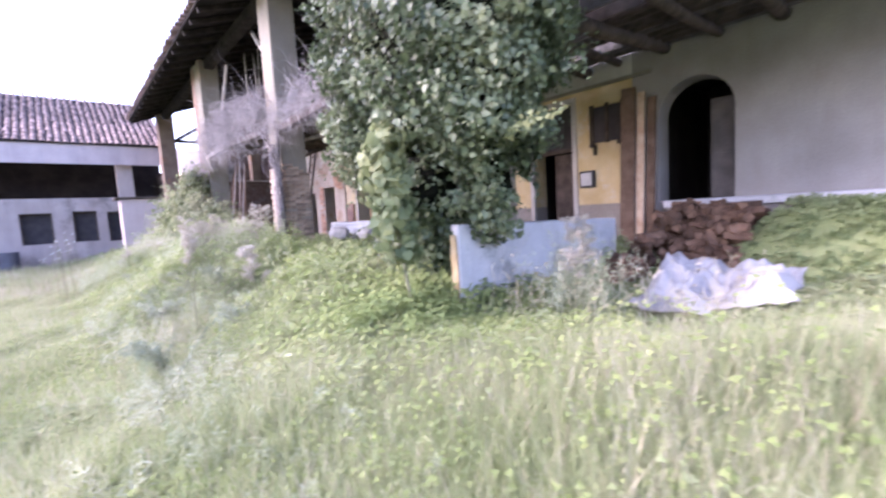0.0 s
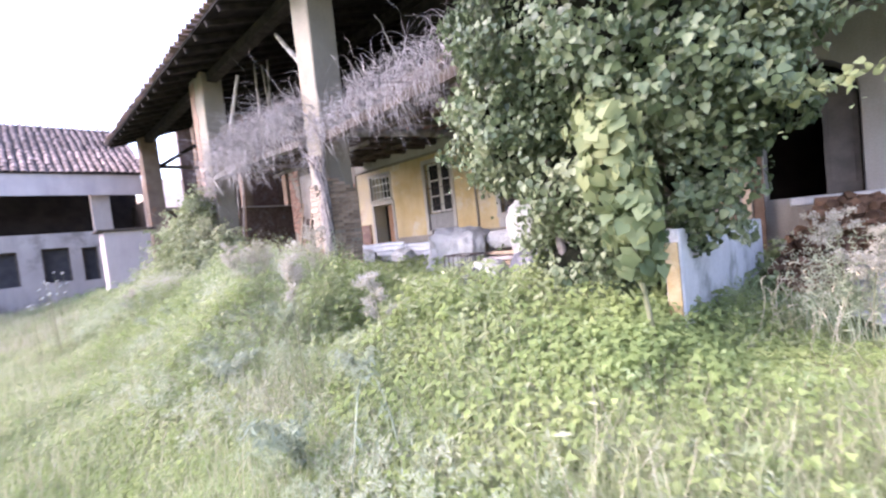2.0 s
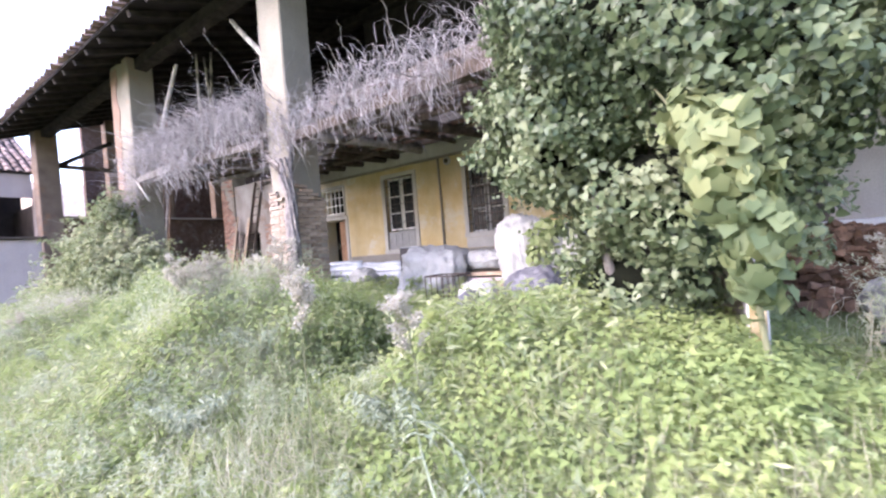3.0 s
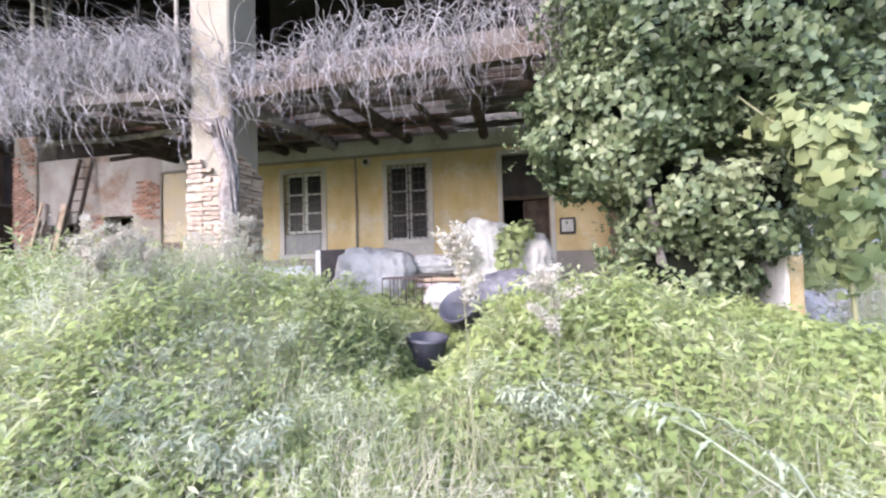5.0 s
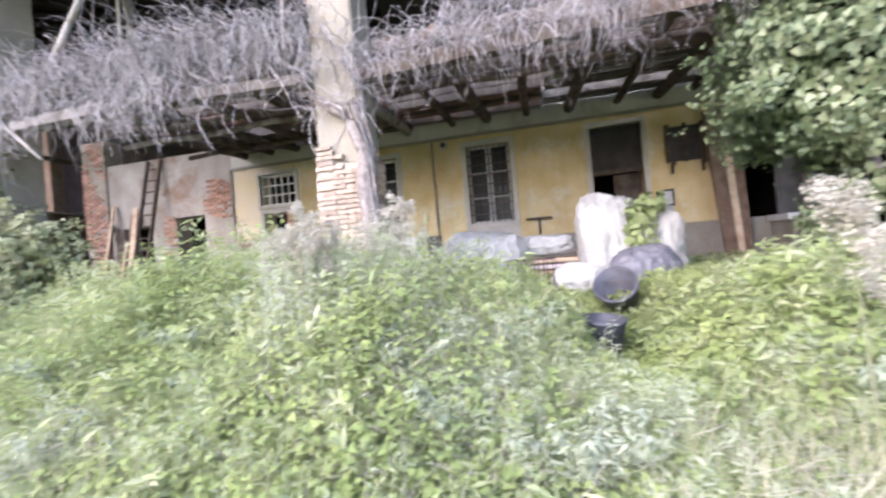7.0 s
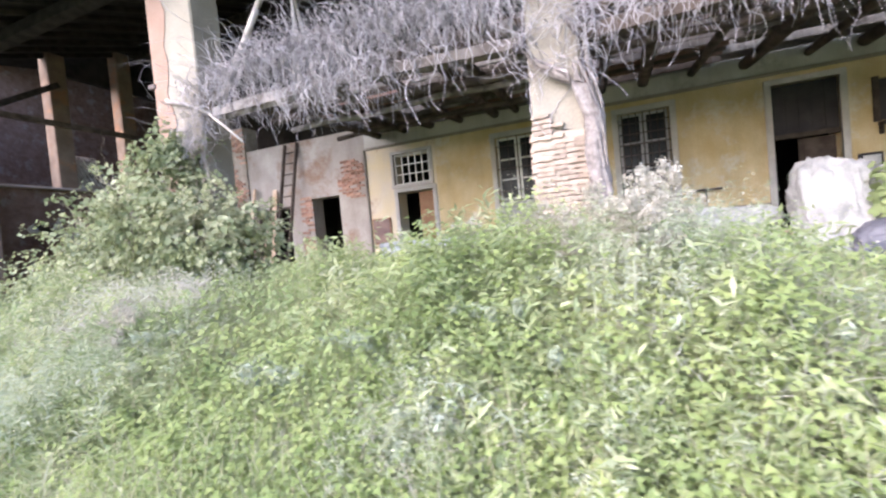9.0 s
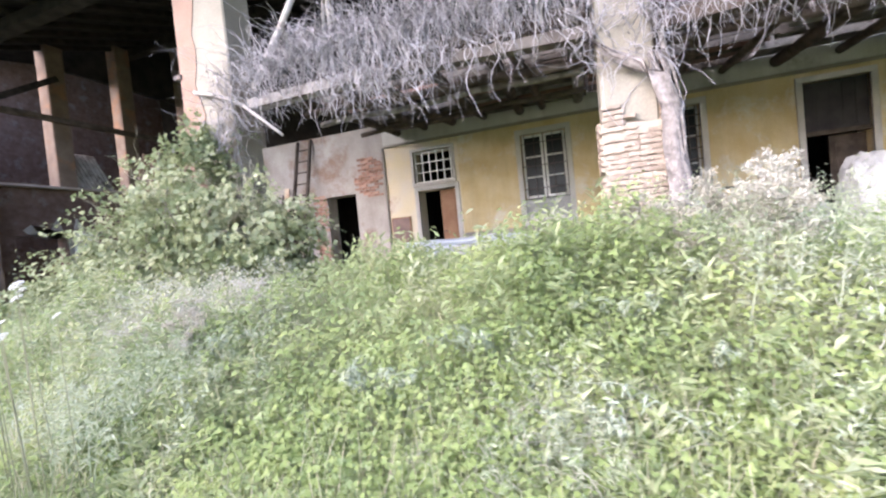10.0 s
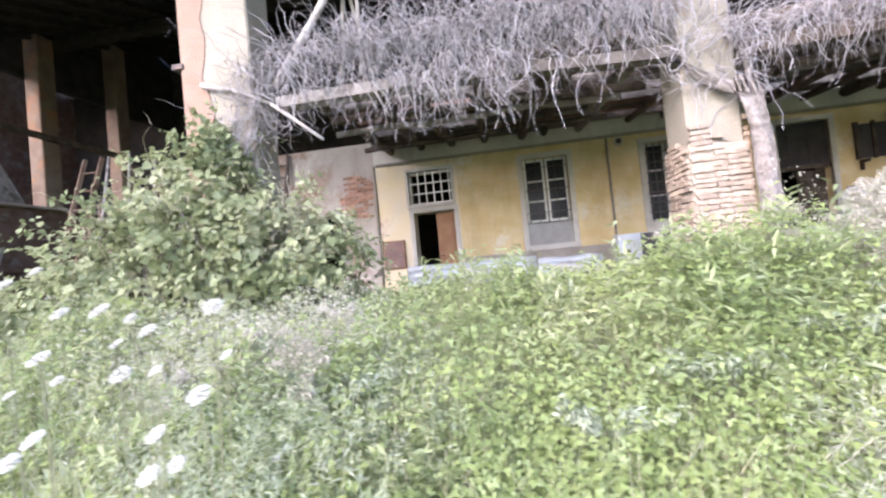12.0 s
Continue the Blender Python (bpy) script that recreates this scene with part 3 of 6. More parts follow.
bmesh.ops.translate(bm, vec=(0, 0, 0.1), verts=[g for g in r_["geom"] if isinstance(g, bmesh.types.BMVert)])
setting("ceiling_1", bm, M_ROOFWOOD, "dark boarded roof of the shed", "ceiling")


# ---- far wing across the yard: facade at x = -13 ----
FX = -13.0
wing = thing("farm_wing", "low farm wing with tiled roof and open dark loft", "building")
wops = [(-9.16, -8.18, 1.36, 2.62), (-7.55, -6.75, 1.36, 2.66), (-11.7, -10.8, 0.3, 2.4), (-13.6, -12.6, 1.3, 2.4), (-16.5, -15.5, 1.3, 2.5), (-6.4, -5.9, 1.3, 2.6)]


def along_y(bm, x):
    """Turn a wall made along x so that it runs along y with its face towards +x at x."""
    bmesh.ops.transform(bm, matrix=Matrix.Translation((x, 0, 0)) @ Matrix.Rotation(radians(90), 4, 'Z'), verts=bm.verts)
    return bm


part("wall", along_y(wall_bm(-24, -3.6, 0.0, 3.22, 0, 0.35, wops), FX), M_WING, wing)
for y in (-19.5, -15.2, -10.4, -5.6, -3.8):
    bm = bmesh.new()
    box(bm, FX - 0.34, FX - 0.01, y - 0.3, y + 0.3, 3.22, 5.0, 0.01)
    part("post", bm, M_WING, wing)
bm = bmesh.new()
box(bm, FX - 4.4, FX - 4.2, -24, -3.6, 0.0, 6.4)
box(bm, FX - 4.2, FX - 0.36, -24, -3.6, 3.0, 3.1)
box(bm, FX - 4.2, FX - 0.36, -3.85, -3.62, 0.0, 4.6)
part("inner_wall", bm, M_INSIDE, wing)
bm = bmesh.new()
box(bm, FX + 0.25, FX + 0.30, -24, -4.2, 4.62, 5.50)
part("fascia", bm, M_PINKPAINT, wing, "faded whitish sheet fascia")
bm = bmesh.new()
v = [bm.verts.new(p) for p in ((FX + 0.35, -24, 5.42), (FX + 0.35, -3.9, 5.52), (FX - 4.4, -3.9, 8.40), (FX - 4.4, -24, 8.25))]
bm.faces.new(v)
r_ = bmesh.ops.extrude_face_region(bm, geom=list(bm.faces))
bmesh.ops.translate(bm, vec=(0, 0, -0.08), verts=[g for g in r_["geom"] if isinstance(g, bmesh.types.BMVert)])
wing_roof = part("roof", bm, M_ROOFWOOD, wing)
near, rest_v, rest_f = 0, [], []
tv = np.array([p.co for p in TILE.vertices])
tp = np.array([list(p.vertices) for p in TILE.polygons])
for row in range(15):
    for k in range(82):
        y = -4.0 - 0.245 * k
        x = FX + 0.42 - 0.335 * row
        z = 5.50 - 0.0015 * k + 0.5 * (FX + 0.35 - x) * (2.88 / 4.75) * 2 + 0.03
        m = Matrix.Translation((x + random.uniform(-.03, .03), y + random.uniform(-.02, .02), z + 0.02 * math.sin(k * 0.35))) @ Matrix.Rotation(radians(90 + random.uniform(-4, 4)), 4, 'Z') @ Matrix.Rotation(math.atan(2.88 / 4.75) - 0.05, 4, 'X')
        if row < 6 and k < 50:
            t_ob = new("tile", TILE)
            t_ob.parent = wing_roof
            t_ob.matrix_basis = m
        else:
            ma = np.array(m)
            rest_f.append(tp + len(rest_v) * len(tv))
            rest_v.append(tv @ ma[:3, :3].T + ma[:3, 3])
t_ob = new("tiles", raw_mesh("tiles", np.concatenate(rest_v), np.concatenate(rest_f), M_TILE_ALL))
t_ob.parent = wing_roof
t_ob["kind"] = "stuff"
for o in wops:
    bm = bmesh.new()
    box(bm, FX - 0.34, FX - 0.30, o[0], o[1], o[2], o[3])
    win = part("window", bm, M_DARKPANEL, wing)
    bm = bmesh.new()
    for a in (o[0], o[1] - 0.06):
        box(bm, FX - 0.2, FX - 0.14, a, a + 0.06, o[2], o[3])
    box(bm, FX - 0.2, FX - 0.14, o[0] + 0.06, o[1] - 0.06, o[3] - 0.06, o[3])
    part("frame", bm, M_WOOD_DARK, win)
# house beyond the barn end
house = thing("house", "distant house with grey wall and pale roof", "building")
bm = bmesh.new()
box(bm, -33, -26, -0.6, 9.0, 0.0, 5.5)
part("wall", bm, material("blue_grey_render", (0.20, 0.21, 0.235), (0.25, 0.26, 0.285), 0.6, 30, 0.95, 0.2), house)
bm = bmesh.new()
v = [bm.verts.new(q) for q in ((-25.6, -0.9, 5.45), (-25.6, 9.3, 5.45), (-29.5, 9.3, 8.1), (-29.5, -0.9, 8.1), (-33.4, 9.3, 5.45), (-33.4, -0.9, 5.45))]
for q in ((0, 1, 2, 3), (3, 2, 4, 5), (0, 3, 5), (1, 4, 2), (0, 5, 4, 1)):
    bm.faces.new([v[i] for i in q])
part("roof", bm, material("pale_tile_roof", (0.40, 0.31, 0.25), (0.50, 0.41, 0.34), 2, 30, 0.9, 0.3), house)
for y in (1.0, 3.6, 6.4):
    bm = bmesh.new()
    box(bm, -26.02, -25.96, y, y + 1.0, 2.6, 4.1, 0.01)
    part("window", bm, M_DARKPANEL, house)
bm = bmesh.new()
beam(bm, (-11.10, -3.95, 5.45), (-11.10, -2.3, 6.55), 0.12, 0.14)
setting("brace", bm, M_RAFTER, "dark diagonal brace between pillar and roof", "beam")
# white board hutch near the corner pillar
hutch = thing("hutch", "tall white board hutch with a dark lid", "hutch")
bm = bmesh.new()
box(bm, -9.5, -8.6, -6.25, -4.98, 0.4, 2.86, 0.01)
part("body", bm, M_PINKPAINT, hutch)
bm = bmesh.new()
box(bm, -9.6, -8.5, -6.40, -4.88, 2.87, 2.94, 0.01)
part("lid", bm, M_WOOD_DARK, hutch)

# clutter before the wing and in the barn
def drum(name, label, at, r, h, mat):
    ob = thing(name, label, "drum")
    bm = bmesh.new()
    bmesh.ops.create_cone(bm, cap_ends=True, segments=24, radius1=r, radius2=r, depth=h, matrix=Matrix.Translation((0, 0, h / 2)))
    for z in (0.02, h * 0.34, h * 0.67, h - 0.02):
        bmesh.ops.create_cone(bm, cap_ends=True, segments=24, radius1=r + 0.018, radius2=r + 0.018, depth=0.03, matrix=Matrix.Translation((0, 0, z)))
    part("shell", bm, mat, ob)
    ob.location = at
    return ob


M_BLUE = material("faded_blue_plastic", (0.09, 0.11, 0.16), (0.13, 0.15, 0.20), 3, 40, 0.6, 0.1)
drum("drum", "faded blue plastic drum before the farm wing", (-12.2, -10.3, 0.35), 0.32, 0.95, M_BLUE)
drum("drum", "dark plastic drum beside the wing's wall", (-12.3, -9.55, 0.35), 0.3, 0.8, M_GREYBAG)
for k, (y, w_) in enumerate(((-11.5, 0.4), (-11.1, 0.25), (-10.85, 0.18))):
    bm = bmesh.new()
    beam(bm, (-12.1, y, 0.35), (-12.95, y - 0.2, 2.1 + 0.2 * k), w_, 0.03)
    tagged(finish("leaning_board", bm, M_GREY), "weathered board leaning beside the wing's door", "board", "boards at the wing")
bm = bmesh.new()
rows = []
for j in range(37):
    f_ = j / 36
    rows.append([bm.verts.new((-11.38 - 0.30 * q + 0.018 * math.cos(j * math.pi / 2), -1.95 + 0.95 * f_ - 0.30 * q, 3.78 + 1.05 * q)) for q in (0, 0.5, 1)])
for r0, r1 in zip(rows, rows[1:]):
    for i in range(2):
        bm.faces.new([r0[i], r1[i], r1[i + 1], r0[i + 1]])
r_ = bmesh.ops.extrude_face_region(bm, geom=list(bm.faces))
bmesh.ops.translate(bm, vec=(-0.006, 0, 0), verts=[g for g in r_["geom"] if isinstance(g, bmesh.types.BMVert)])
tagged(finish("corrugated_sheet", bm, M_BEAM, True), "grey corrugated sheet leaning on the half wall", "sheet", "corrugated sheets")
bm = bmesh.new()
box(bm, -11.50, -11.26, -3.84, 4.2, 3.782, 3.84, 0.01)
setting("wall_cap", bm, M_WING, "pale mortar cap along the brick half wall", "trim")
bm = bmesh.new()
edge = [(-3.15 + 0.14 * k, 2.75 + 0.22 * math.sin(k * 1.7) + 0.12 * math.sin(k * 4.1)) for k in range(13)] + [(-1.65, 2.2), (-1.68, 1.2), (-2.25, 1.2), (-2.27, 2.64), (-3.1, 2.66)]
face = bm.faces.new([bm.verts.new((-11.445, y, z)) for y, z in edge])
r_ = bmesh.ops.extrude_face_region(bm, geom=[face])
bmesh.ops.translate(bm, vec=(0.02, 0, 0), verts=[g for g in r_["geom"] if isinstance(g, bmesh.types.BMVert)])
part("plaster_patch", bm, M_GREY, bpy.data.objects["wall_9"], "remnant of grey plaster")
bm = bmesh.new()
box(bm, -11.42, -11.40, -2.10, -1.72, 2.45, 2.64, 0.004)
tagged(finish("sign", bm, M_FRAME), "small blank white board on the stable wall", "sign")
barn_ladder = thing("ladder", "dark wooden ladder leaning in the barn", "ladder")
for q in (-0.19, 0.19):
    bm = bmesh.new()
    beam(bm, (-8.55 + q, -3.1, 0.5), (-8.25 + q, -2.2, 4.25), 0.05, 0.07)
    part("rail", bm, M_OLDBOARD, barn_ladder)
for k in range(10):
    bm = bmesh.new()
    c = Vector((-8.55, -3.1, 0.5)).lerp(Vector((-8.25, -2.2, 4.25)), (k + 0.6) / 10.4)
    rod(bm, c - Vector((0.19, 0, 0)), c + Vector((0.19, 0, 0)), 0.017)
    part("rung", bm, M_OLDBOARD, barn_ladder)
for k in range(9):
    bm = bmesh.new()
    x = -8.1 + 0.2 * k + 0.05 * math.sin(k * 3)
    rod(bm, (x, -2.8 + 0.1 * math.sin(k * 5), 0.6), (x + 0.25 * math.sin(k * 2.3), -2.4, 3.7 + 0.5 * math.sin(k * 1.9)), 0.035, 0.025)
    tagged(finish("stake", bm, M_BEAM if k % 3 == 1 else M_OLDBOARD), "dark wooden stake leaning in the barn", "stake", "stakes in the barn")
win = thing("window_5", "pale framed stable window in the brick half wall", "window")
win["kind"] = "structure"
bm = bmesh.new()
box(bm, -11.44, -11.40, -2.15, -1.65, 1.35, 2.35, 0.01)
part("frame", bm, M_SHEET, win)
bm = bmesh.new()
box(bm, -11.396, -11.385, -2.08, -1.72, 1.42, 2.28)
part("pane", bm, M_GLASS, win)


# ---- windows and doors of the facade ----
def surround(x0, x1, z0, z1, parent, w=0.11, sill=True, y=-0.035):
    bm = bmesh.new()
    for a in (x0 - w, x1):
        box(bm, a, a + w, y, 0.05, z0, z1, 0.006)
    box(bm, x0 - w, x1 + w, y, 0.05, z1, z1 + w, 0.006)
    if sill:
        box(bm, x0 - w, x1 + w, y - 0.03, 0.05, z0 - w, z0, 0.006)
    part("surround", bm, M_STONE, parent)


def casement(name, label, x0, x1, z0, z1, panel_to=None, paint=None, grid=(5, 3), bar=0.008):
    win = thing(name, label, "window")
    win["kind"] = "structure"
    surround(x0, x1, z0, z1, win)
    zb = z0
    if panel_to:
        bm = bmesh.new()
        box(bm, x0, x1, 0.02, 0.05, z0, panel_to - 0.03, 0.004)
        for k in range(4):
            a = x0 + 0.06 + k * (x1 - x0 - 0.1) / 4
            box(bm, a, a + (x1 - x0 - 0.1) / 4 - 0.02, 0.008, 0.021, z0 + 0.06, panel_to - 0.09, 0.003)
        part("lower_panel", bm, material("grey_board_paint", (0.27, 0.26, 0.26), (0.33, 0.32, 0.315), 4, 50, 0.85, 0.2), win, "grey boarded lower panel")
        zb = panel_to
    mid = (x0 + x1) / 2
    for s, (a, b) in enumerate(((x0 + 0.02, mid - 0.012), (mid + 0.012, x1 - 0.02))):
        bm = bmesh.new()
        f = 0.05
        for q in (a, b - f):
            box(bm, q, q + f, 0.09, 0.14, zb, z1 - 0.01, 0.004)
        n = 3
        for k in range(n + 1):
            z = zb + (z1 - zb - 0.06) * k / n
            h = 0.05 if k in (0, n) else 0.032
            box(bm, a + f, b - f, 0.095, 0.135, z, z + h, 0.003)
        leaf = part("sash", bm, paint or M_FRAME, win)
        for k in range(n):
            za, zc = zb + (z1 - zb - 0.06) * k / n + 0.05, zb + (z1 - zb - 0.06) * (k + 1) / n
            bm = bmesh.new()
            box(bm, a + f - 0.004, b - f + 0.004, 0.112, 0.117, za - 0.01, zc + 0.005)
            part("pane", bm, M_GLASS, leaf)
    if grid:
        for k in range(grid[0]):
            bm = bmesh.new()
            x = x0 + 0.08 + (x1 - x0 - 0.16) * k / (grid[0] - 1)
            rod(bm, (x, 0.035, zb - 0.02), (x, 0.035, z1 - 0.005), bar * 0.9, sides=6)
            part("bar", bm, M_IRON, win)
        for k in range(grid[1]):
            bm = bmesh.new()
            z = zb + 0.2 + (z1 - zb - 0.4) * k / (grid[1] - 1)
            box(bm, x0 - 0.01, x1 + 0.01, 0.022, 0.030, z - bar, z + bar)
            part("cross_bar", bm, M_IRON, win)
    return win


casement("window_1", "tall grey casement window with iron bars", *W1, panel_to=2.27)
casement("window_2", "dark barred casement window in stone surround", *W2, paint=material("dirty_grey_paint", (0.34, 0.33, 0.34), (0.46, 0.45, 0.45), 6, 50, 0.8, 0.2), grid=(7, 7), bar=0.011)
bm = bmesh.new()
box(bm, W2[0] - 0.1, W2[1] + 0.1, -0.02, 0.0, 1.67, 1.905, 0.004)
setting("sill_apron", bm, M_STONE, "grey stone apron under a barred window", "trim")

door = thing("door_1", "brown wooden door half open below a barred transom", "door")
door["kind"] = "structure"
surround(D1[0], D1[1], D1[2], D1[3], door, 0.1, False)
bm = bmesh.new()
box(bm, -2.02, -1.59, 0.16, 0.20, 0.82, 2.74, 0.005)
for z0, z1 in ((0.95, 1.55), (1.68, 2.62)):
    box(bm, -1.95, -1.66, 0.145, 0.161, z0, z1, 0.006)
leaf = part("door_leaf", bm, M_WOOD_BROWN, door)
bm = bmesh.new()
rod(bm, (-1.98, 0.10, 1.75), (-1.90, 0.10, 1.75), 0.012)
rod(bm, (-1.98, 0.10, 1.75), (-1.98, 0.16, 1.75), 0.010)
part("handle", bm, M_IRON, leaf)
tr = thing("window_3", "small transom window with a pale wooden lattice", "window")
tr["kind"] = "structure"
surround(TR[0], TR[1], TR[2], TR[3], tr, 0.07)
for k in range(6):
    bm = bmesh.new()
    x = TR[0] + 0.02 + (TR[1] - TR[0] - 0.08) * k / 5
    box(bm, x, x + 0.026, 0.03, 0.07, TR[2], TR[3], 0.003)
    part("lattice_bar", bm, M_FRAME, tr)
for k in range(4):
    bm = bmesh.new()
    z = TR[2] + 0.01 + (TR[3] - TR[2] - 0.06) * k / 3
    box(bm, TR[0], TR[1], 0.04, 0.062, z, z + 0.026, 0.003)
    part("lattice_bar", bm, M_FRAME, tr)

door = thing("door_2", "tall dark doorway closed above by a shutter board", "door")
door["kind"] = "structure"
surround(D2[0], D2[1], 0.85, D2[3], door, 0.1, False)
bm = bmesh.new()
box(bm, D2[0], D2[1], 0.05, 0.08, 2.84, D2[3] - 0.01, 0.004)
for k in range(5):
    box(bm, D2[0] + 0.03 + k * 0.185, D2[0] + 0.19 + k * 0.185, 0.038, 0.051, 2.88, D2[3] - 0.05, 0.004)
part("shutter_board", bm, M_DARKPANEL, door, "near black shutter board")
bm = bmesh.new()
box(bm, D2[0], D2[1], 0.02, 0.12, 2.76, 2.84, 0.005)
part("crossbar", bm, M_WOOD_DARK, door)
bm = bmesh.new()
box(bm, D2[0] + 0.42, D2[1] - 0.01, 0.18, 0.22, 0.86, 2.75, 0.005)
for z0, z1 in ((1.0, 1.6), (1.75, 2.6)):
    box(bm, D2[0] + 0.50, D2[1] - 0.09, 0.165, 0.181, z0, z1, 0.006)
part("door_leaf", bm, M_WOOD_DARK, door)

sh = thing("window_4", "small window behind a closed dark louvred shutter", "window")
sh["kind"] = "structure"
bm = bmesh.new()
for a, b in ((SH[0] - 0.04, SH[0] + 0.04), ((SH[0] + SH[1]) / 2 - 0.03, (SH[0] + SH[1]) / 2 + 0.03), (SH[1] - 0.04, SH[1] + 0.04)):
    box(bm, a, b, -0.06, -0.015, SH[2] - 0.03, SH[3] + 0.03, 0.004)
part("shutter_frame", bm, M_WOOD_DARK, sh)
for k in range(14):
    bm = bmesh.new()
    z = SH[2] + 0.01 + k * 0.048
    beam(bm, (SH[0] + 0.03, -0.03, z), (SH[1] - 0.03, -0.03, z), 0.008, 0.05)
    part("slat", bm, M_DARKPANEL, sh)
for x in (SH[0] + 0.05, SH[1] - 0.02):
    bm = bmesh.new()
    box(bm, x - 0.03, x + 0.03, -0.20, -0.004, SH[2] - 0.10, SH[2] - 0.04, 0.004)
    box(bm, x - 0.025, x + 0.025, -0.06, -0.004, SH[2] - 0.24, SH[2] - 0.10, 0.004)
    part("bracket", bm, M_WOOD_DARK, sh)

# ---- fixtures on the walls ----
mb = thing("meter_box", "small grey meter box with a dark rim", "meter box")
bm = bmesh.new()
box(bm, 6.20, 6.50, -0.09, -0.002, 2.0, 2.33, 0.01)
part("body", bm, M_DARKPANEL, mb)
bm = bmesh.new()
box(bm, 6.235, 6.465, -0.10, -0.088, 2.04, 2.29, 0.005)
part("cover", bm, M_CONCRETE, mb)
mb = thing("utility_cabinet", "rusty brown metal cabinet set beside the door", "cabinet")
bm = bmesh.new()
box(bm, -3.27, -2.76, -0.05, -0.002, 1.54, 2.19, 0.008)
part("body", bm, M_WOOD_BROWN, mb)
bm = bmesh.new()
box(bm, -3.24, -2.79, -0.062, -0.049, 1.57, 2.16, 0.004)
part("door", bm, material("rusty_sheet", (0.16, 0.10, 0.09), (0.22, 0.14, 0.12), 5, 50, 0.7, 0.2), mb)
bm = bmesh.new()
rod(bm, (-3.345, -0.03, 0.9), (-3.335, -0.03, 3.92), 0.03, sides=10)
tagged(finish("drain_pipe", bm, M_GREY, True), "grey vertical drain pipe beside peeling plaster", "pipe")
bm = bmesh.new()
rod(bm, (1.80, -0.035, 1.74), (1.79, -0.035, 3.89), 0.025, sides=10)
for z in (2.1, 2.9, 3.6):
    rod(bm, (1.797, -0.035, z), (1.797, -0.035, z + 0.04), 0.034, sides=10)
tagged(finish("water_pipe", bm, M_GREY, True), "thin grey pipe running down the yellow wall", "pipe")
vent = thing("vent_hole", "round wall vent with a dark iron collar", "vent")
bm = bmesh.new()
bmesh.ops.create_cone(bm, cap_ends=True, segments=18, radius1=0.10, radius2=0.09, depth=0.05, matrix=pose(2.04, -0.026, 3.80, 90))
part("collar", bm, M_STONE, vent)
bm = bmesh.new()
bmesh.ops.create_cone(bm, cap_ends=True, segments=16, radius1=0.06, radius2=0.055, depth=0.02, matrix=pose(2.04, -0.058, 3.80, 90))
part("flap", bm, M_IRON, vent)
tp_ = thing("tap_post", "rusty iron post with a cross handle", "post")
bm = bmesh.new()
rod(bm, (3.94, -0.12, 0.7), (3.94, -0.12, 2.0), 0.022)
part("post", bm, M_IRON, tp_)
bm = bmesh.new()
rod(bm, (3.68, -0.12, 2.01), (4.2, -0.12, 2.01), 0.022)
part("cross_handle", bm, M_IRON, tp_)

# ---- porch ledge in front of the arch ----
bm = bmesh.new()
box(bm, 8.02, 13.0, -0.75, -0.003, 1.54, 1.655, 0.015)
ledge = setting("ledge", bm, M_CONCRETE, "pale stone ledge before the arched doorway", "ledge")
bm = bmesh.new()
box(bm, 8.10, 13.0, -0.68, -0.003, 0.4, 1.538)
setting("ledge_wall", bm, M_GREY, "rough grey wall below the stone ledge", "wall")
# boards leaning beside the arch
for k, (x, w_, m_) in enumerate(((7.28, 0.24, M_OLDBOARD), (7.47, 0.12, M_WOOD_PLANK), (7.61, 0.14, M_OLDBOARD))):
    bm = bmesh.new()
    beam(bm, (x, -0.42 + 0.08 * k, 0.72), (x - 0.08 + 0.04 * k, -0.05, 3.72 - 0.12 * k), w_, 0.04)
    tagged(finish("leaning_plank", bm, m_), "weathered plank leaning against the wall beside the arch", "plank", "leaning planks")
M_DOORGREY = material("dark_grey_paint", (0.075, 0.07, 0.07), (0.11, 0.102, 0.10), 4, 50, 0.8, 0.2)
# arch door leaf standing open inside
bm = bmesh.new()
box(bm, 8.40, 8.80, 0.34, 0.39, 1.66, 3.30, 0.005)
for z in (1.8, 2.5):
    box(bm, 8.46, 8.74, 0.325, 0.341, z, z + 0.6, 0.006)
tagged(finish("arch_door_leaf", bm, M_DOORGREY), "dark grey door leaf in the arched doorway", "door", kind="structure")

# ---- left part of the facade ----
bm = bmesh.new()
box(bm, -7.95, -7.2, -0.04, 0.45, 0.4, 5.2)
pier = setting("brick_pier", bm, M_MORTAR, "worn red brick pier at the end of the wall", "pier")
ladder = thing("ladder", "old wooden ladder leaning on the wall", "ladder")
for s in (-0.2, 0.2):
    bm = bmesh.new()
    beam(bm, (-5.72 + s, -0.75, 0.75), (-5.55 + s, -0.06, 4.45), 0.055, 0.075)
    part("rail", bm, M_WOOD_DARK, ladder)
for k in range(12):
    f = (k + 0.7) / 12.5
    bm = bmesh.new()
    c = Vector((-5.72, -0.75, 0.75)).lerp(Vector((-5.55, -0.06, 4.45)), f)
    rod(bm, c - Vector((0.2, 0, 0)), c + Vector((0.2, 0, 0)), 0.018)
    part("rung", bm, M_WOOD_DARK, ladder)
for k in range(6):
    bm = bmesh.new()
    x = -7.05 + 0.17 * k + 0.04 * math.sin(k * 5)
    beam(bm, (x - 0.15 * math.sin(k * 2), -0.55 - 0.1 * math.sin(k * 3), 0.75), (x, -0.08 - 0.02 * (k % 2), 2.9 + 0.5 * math.sin(k * 1.7)), 0.13, 0.03)
    tagged(finish("leaning_plank", bm, M_WOOD_PLANK if k % 2 else M_WOOD_DARK), "bare plank leaning against the worn wall", "plank", "planks by the ladder")
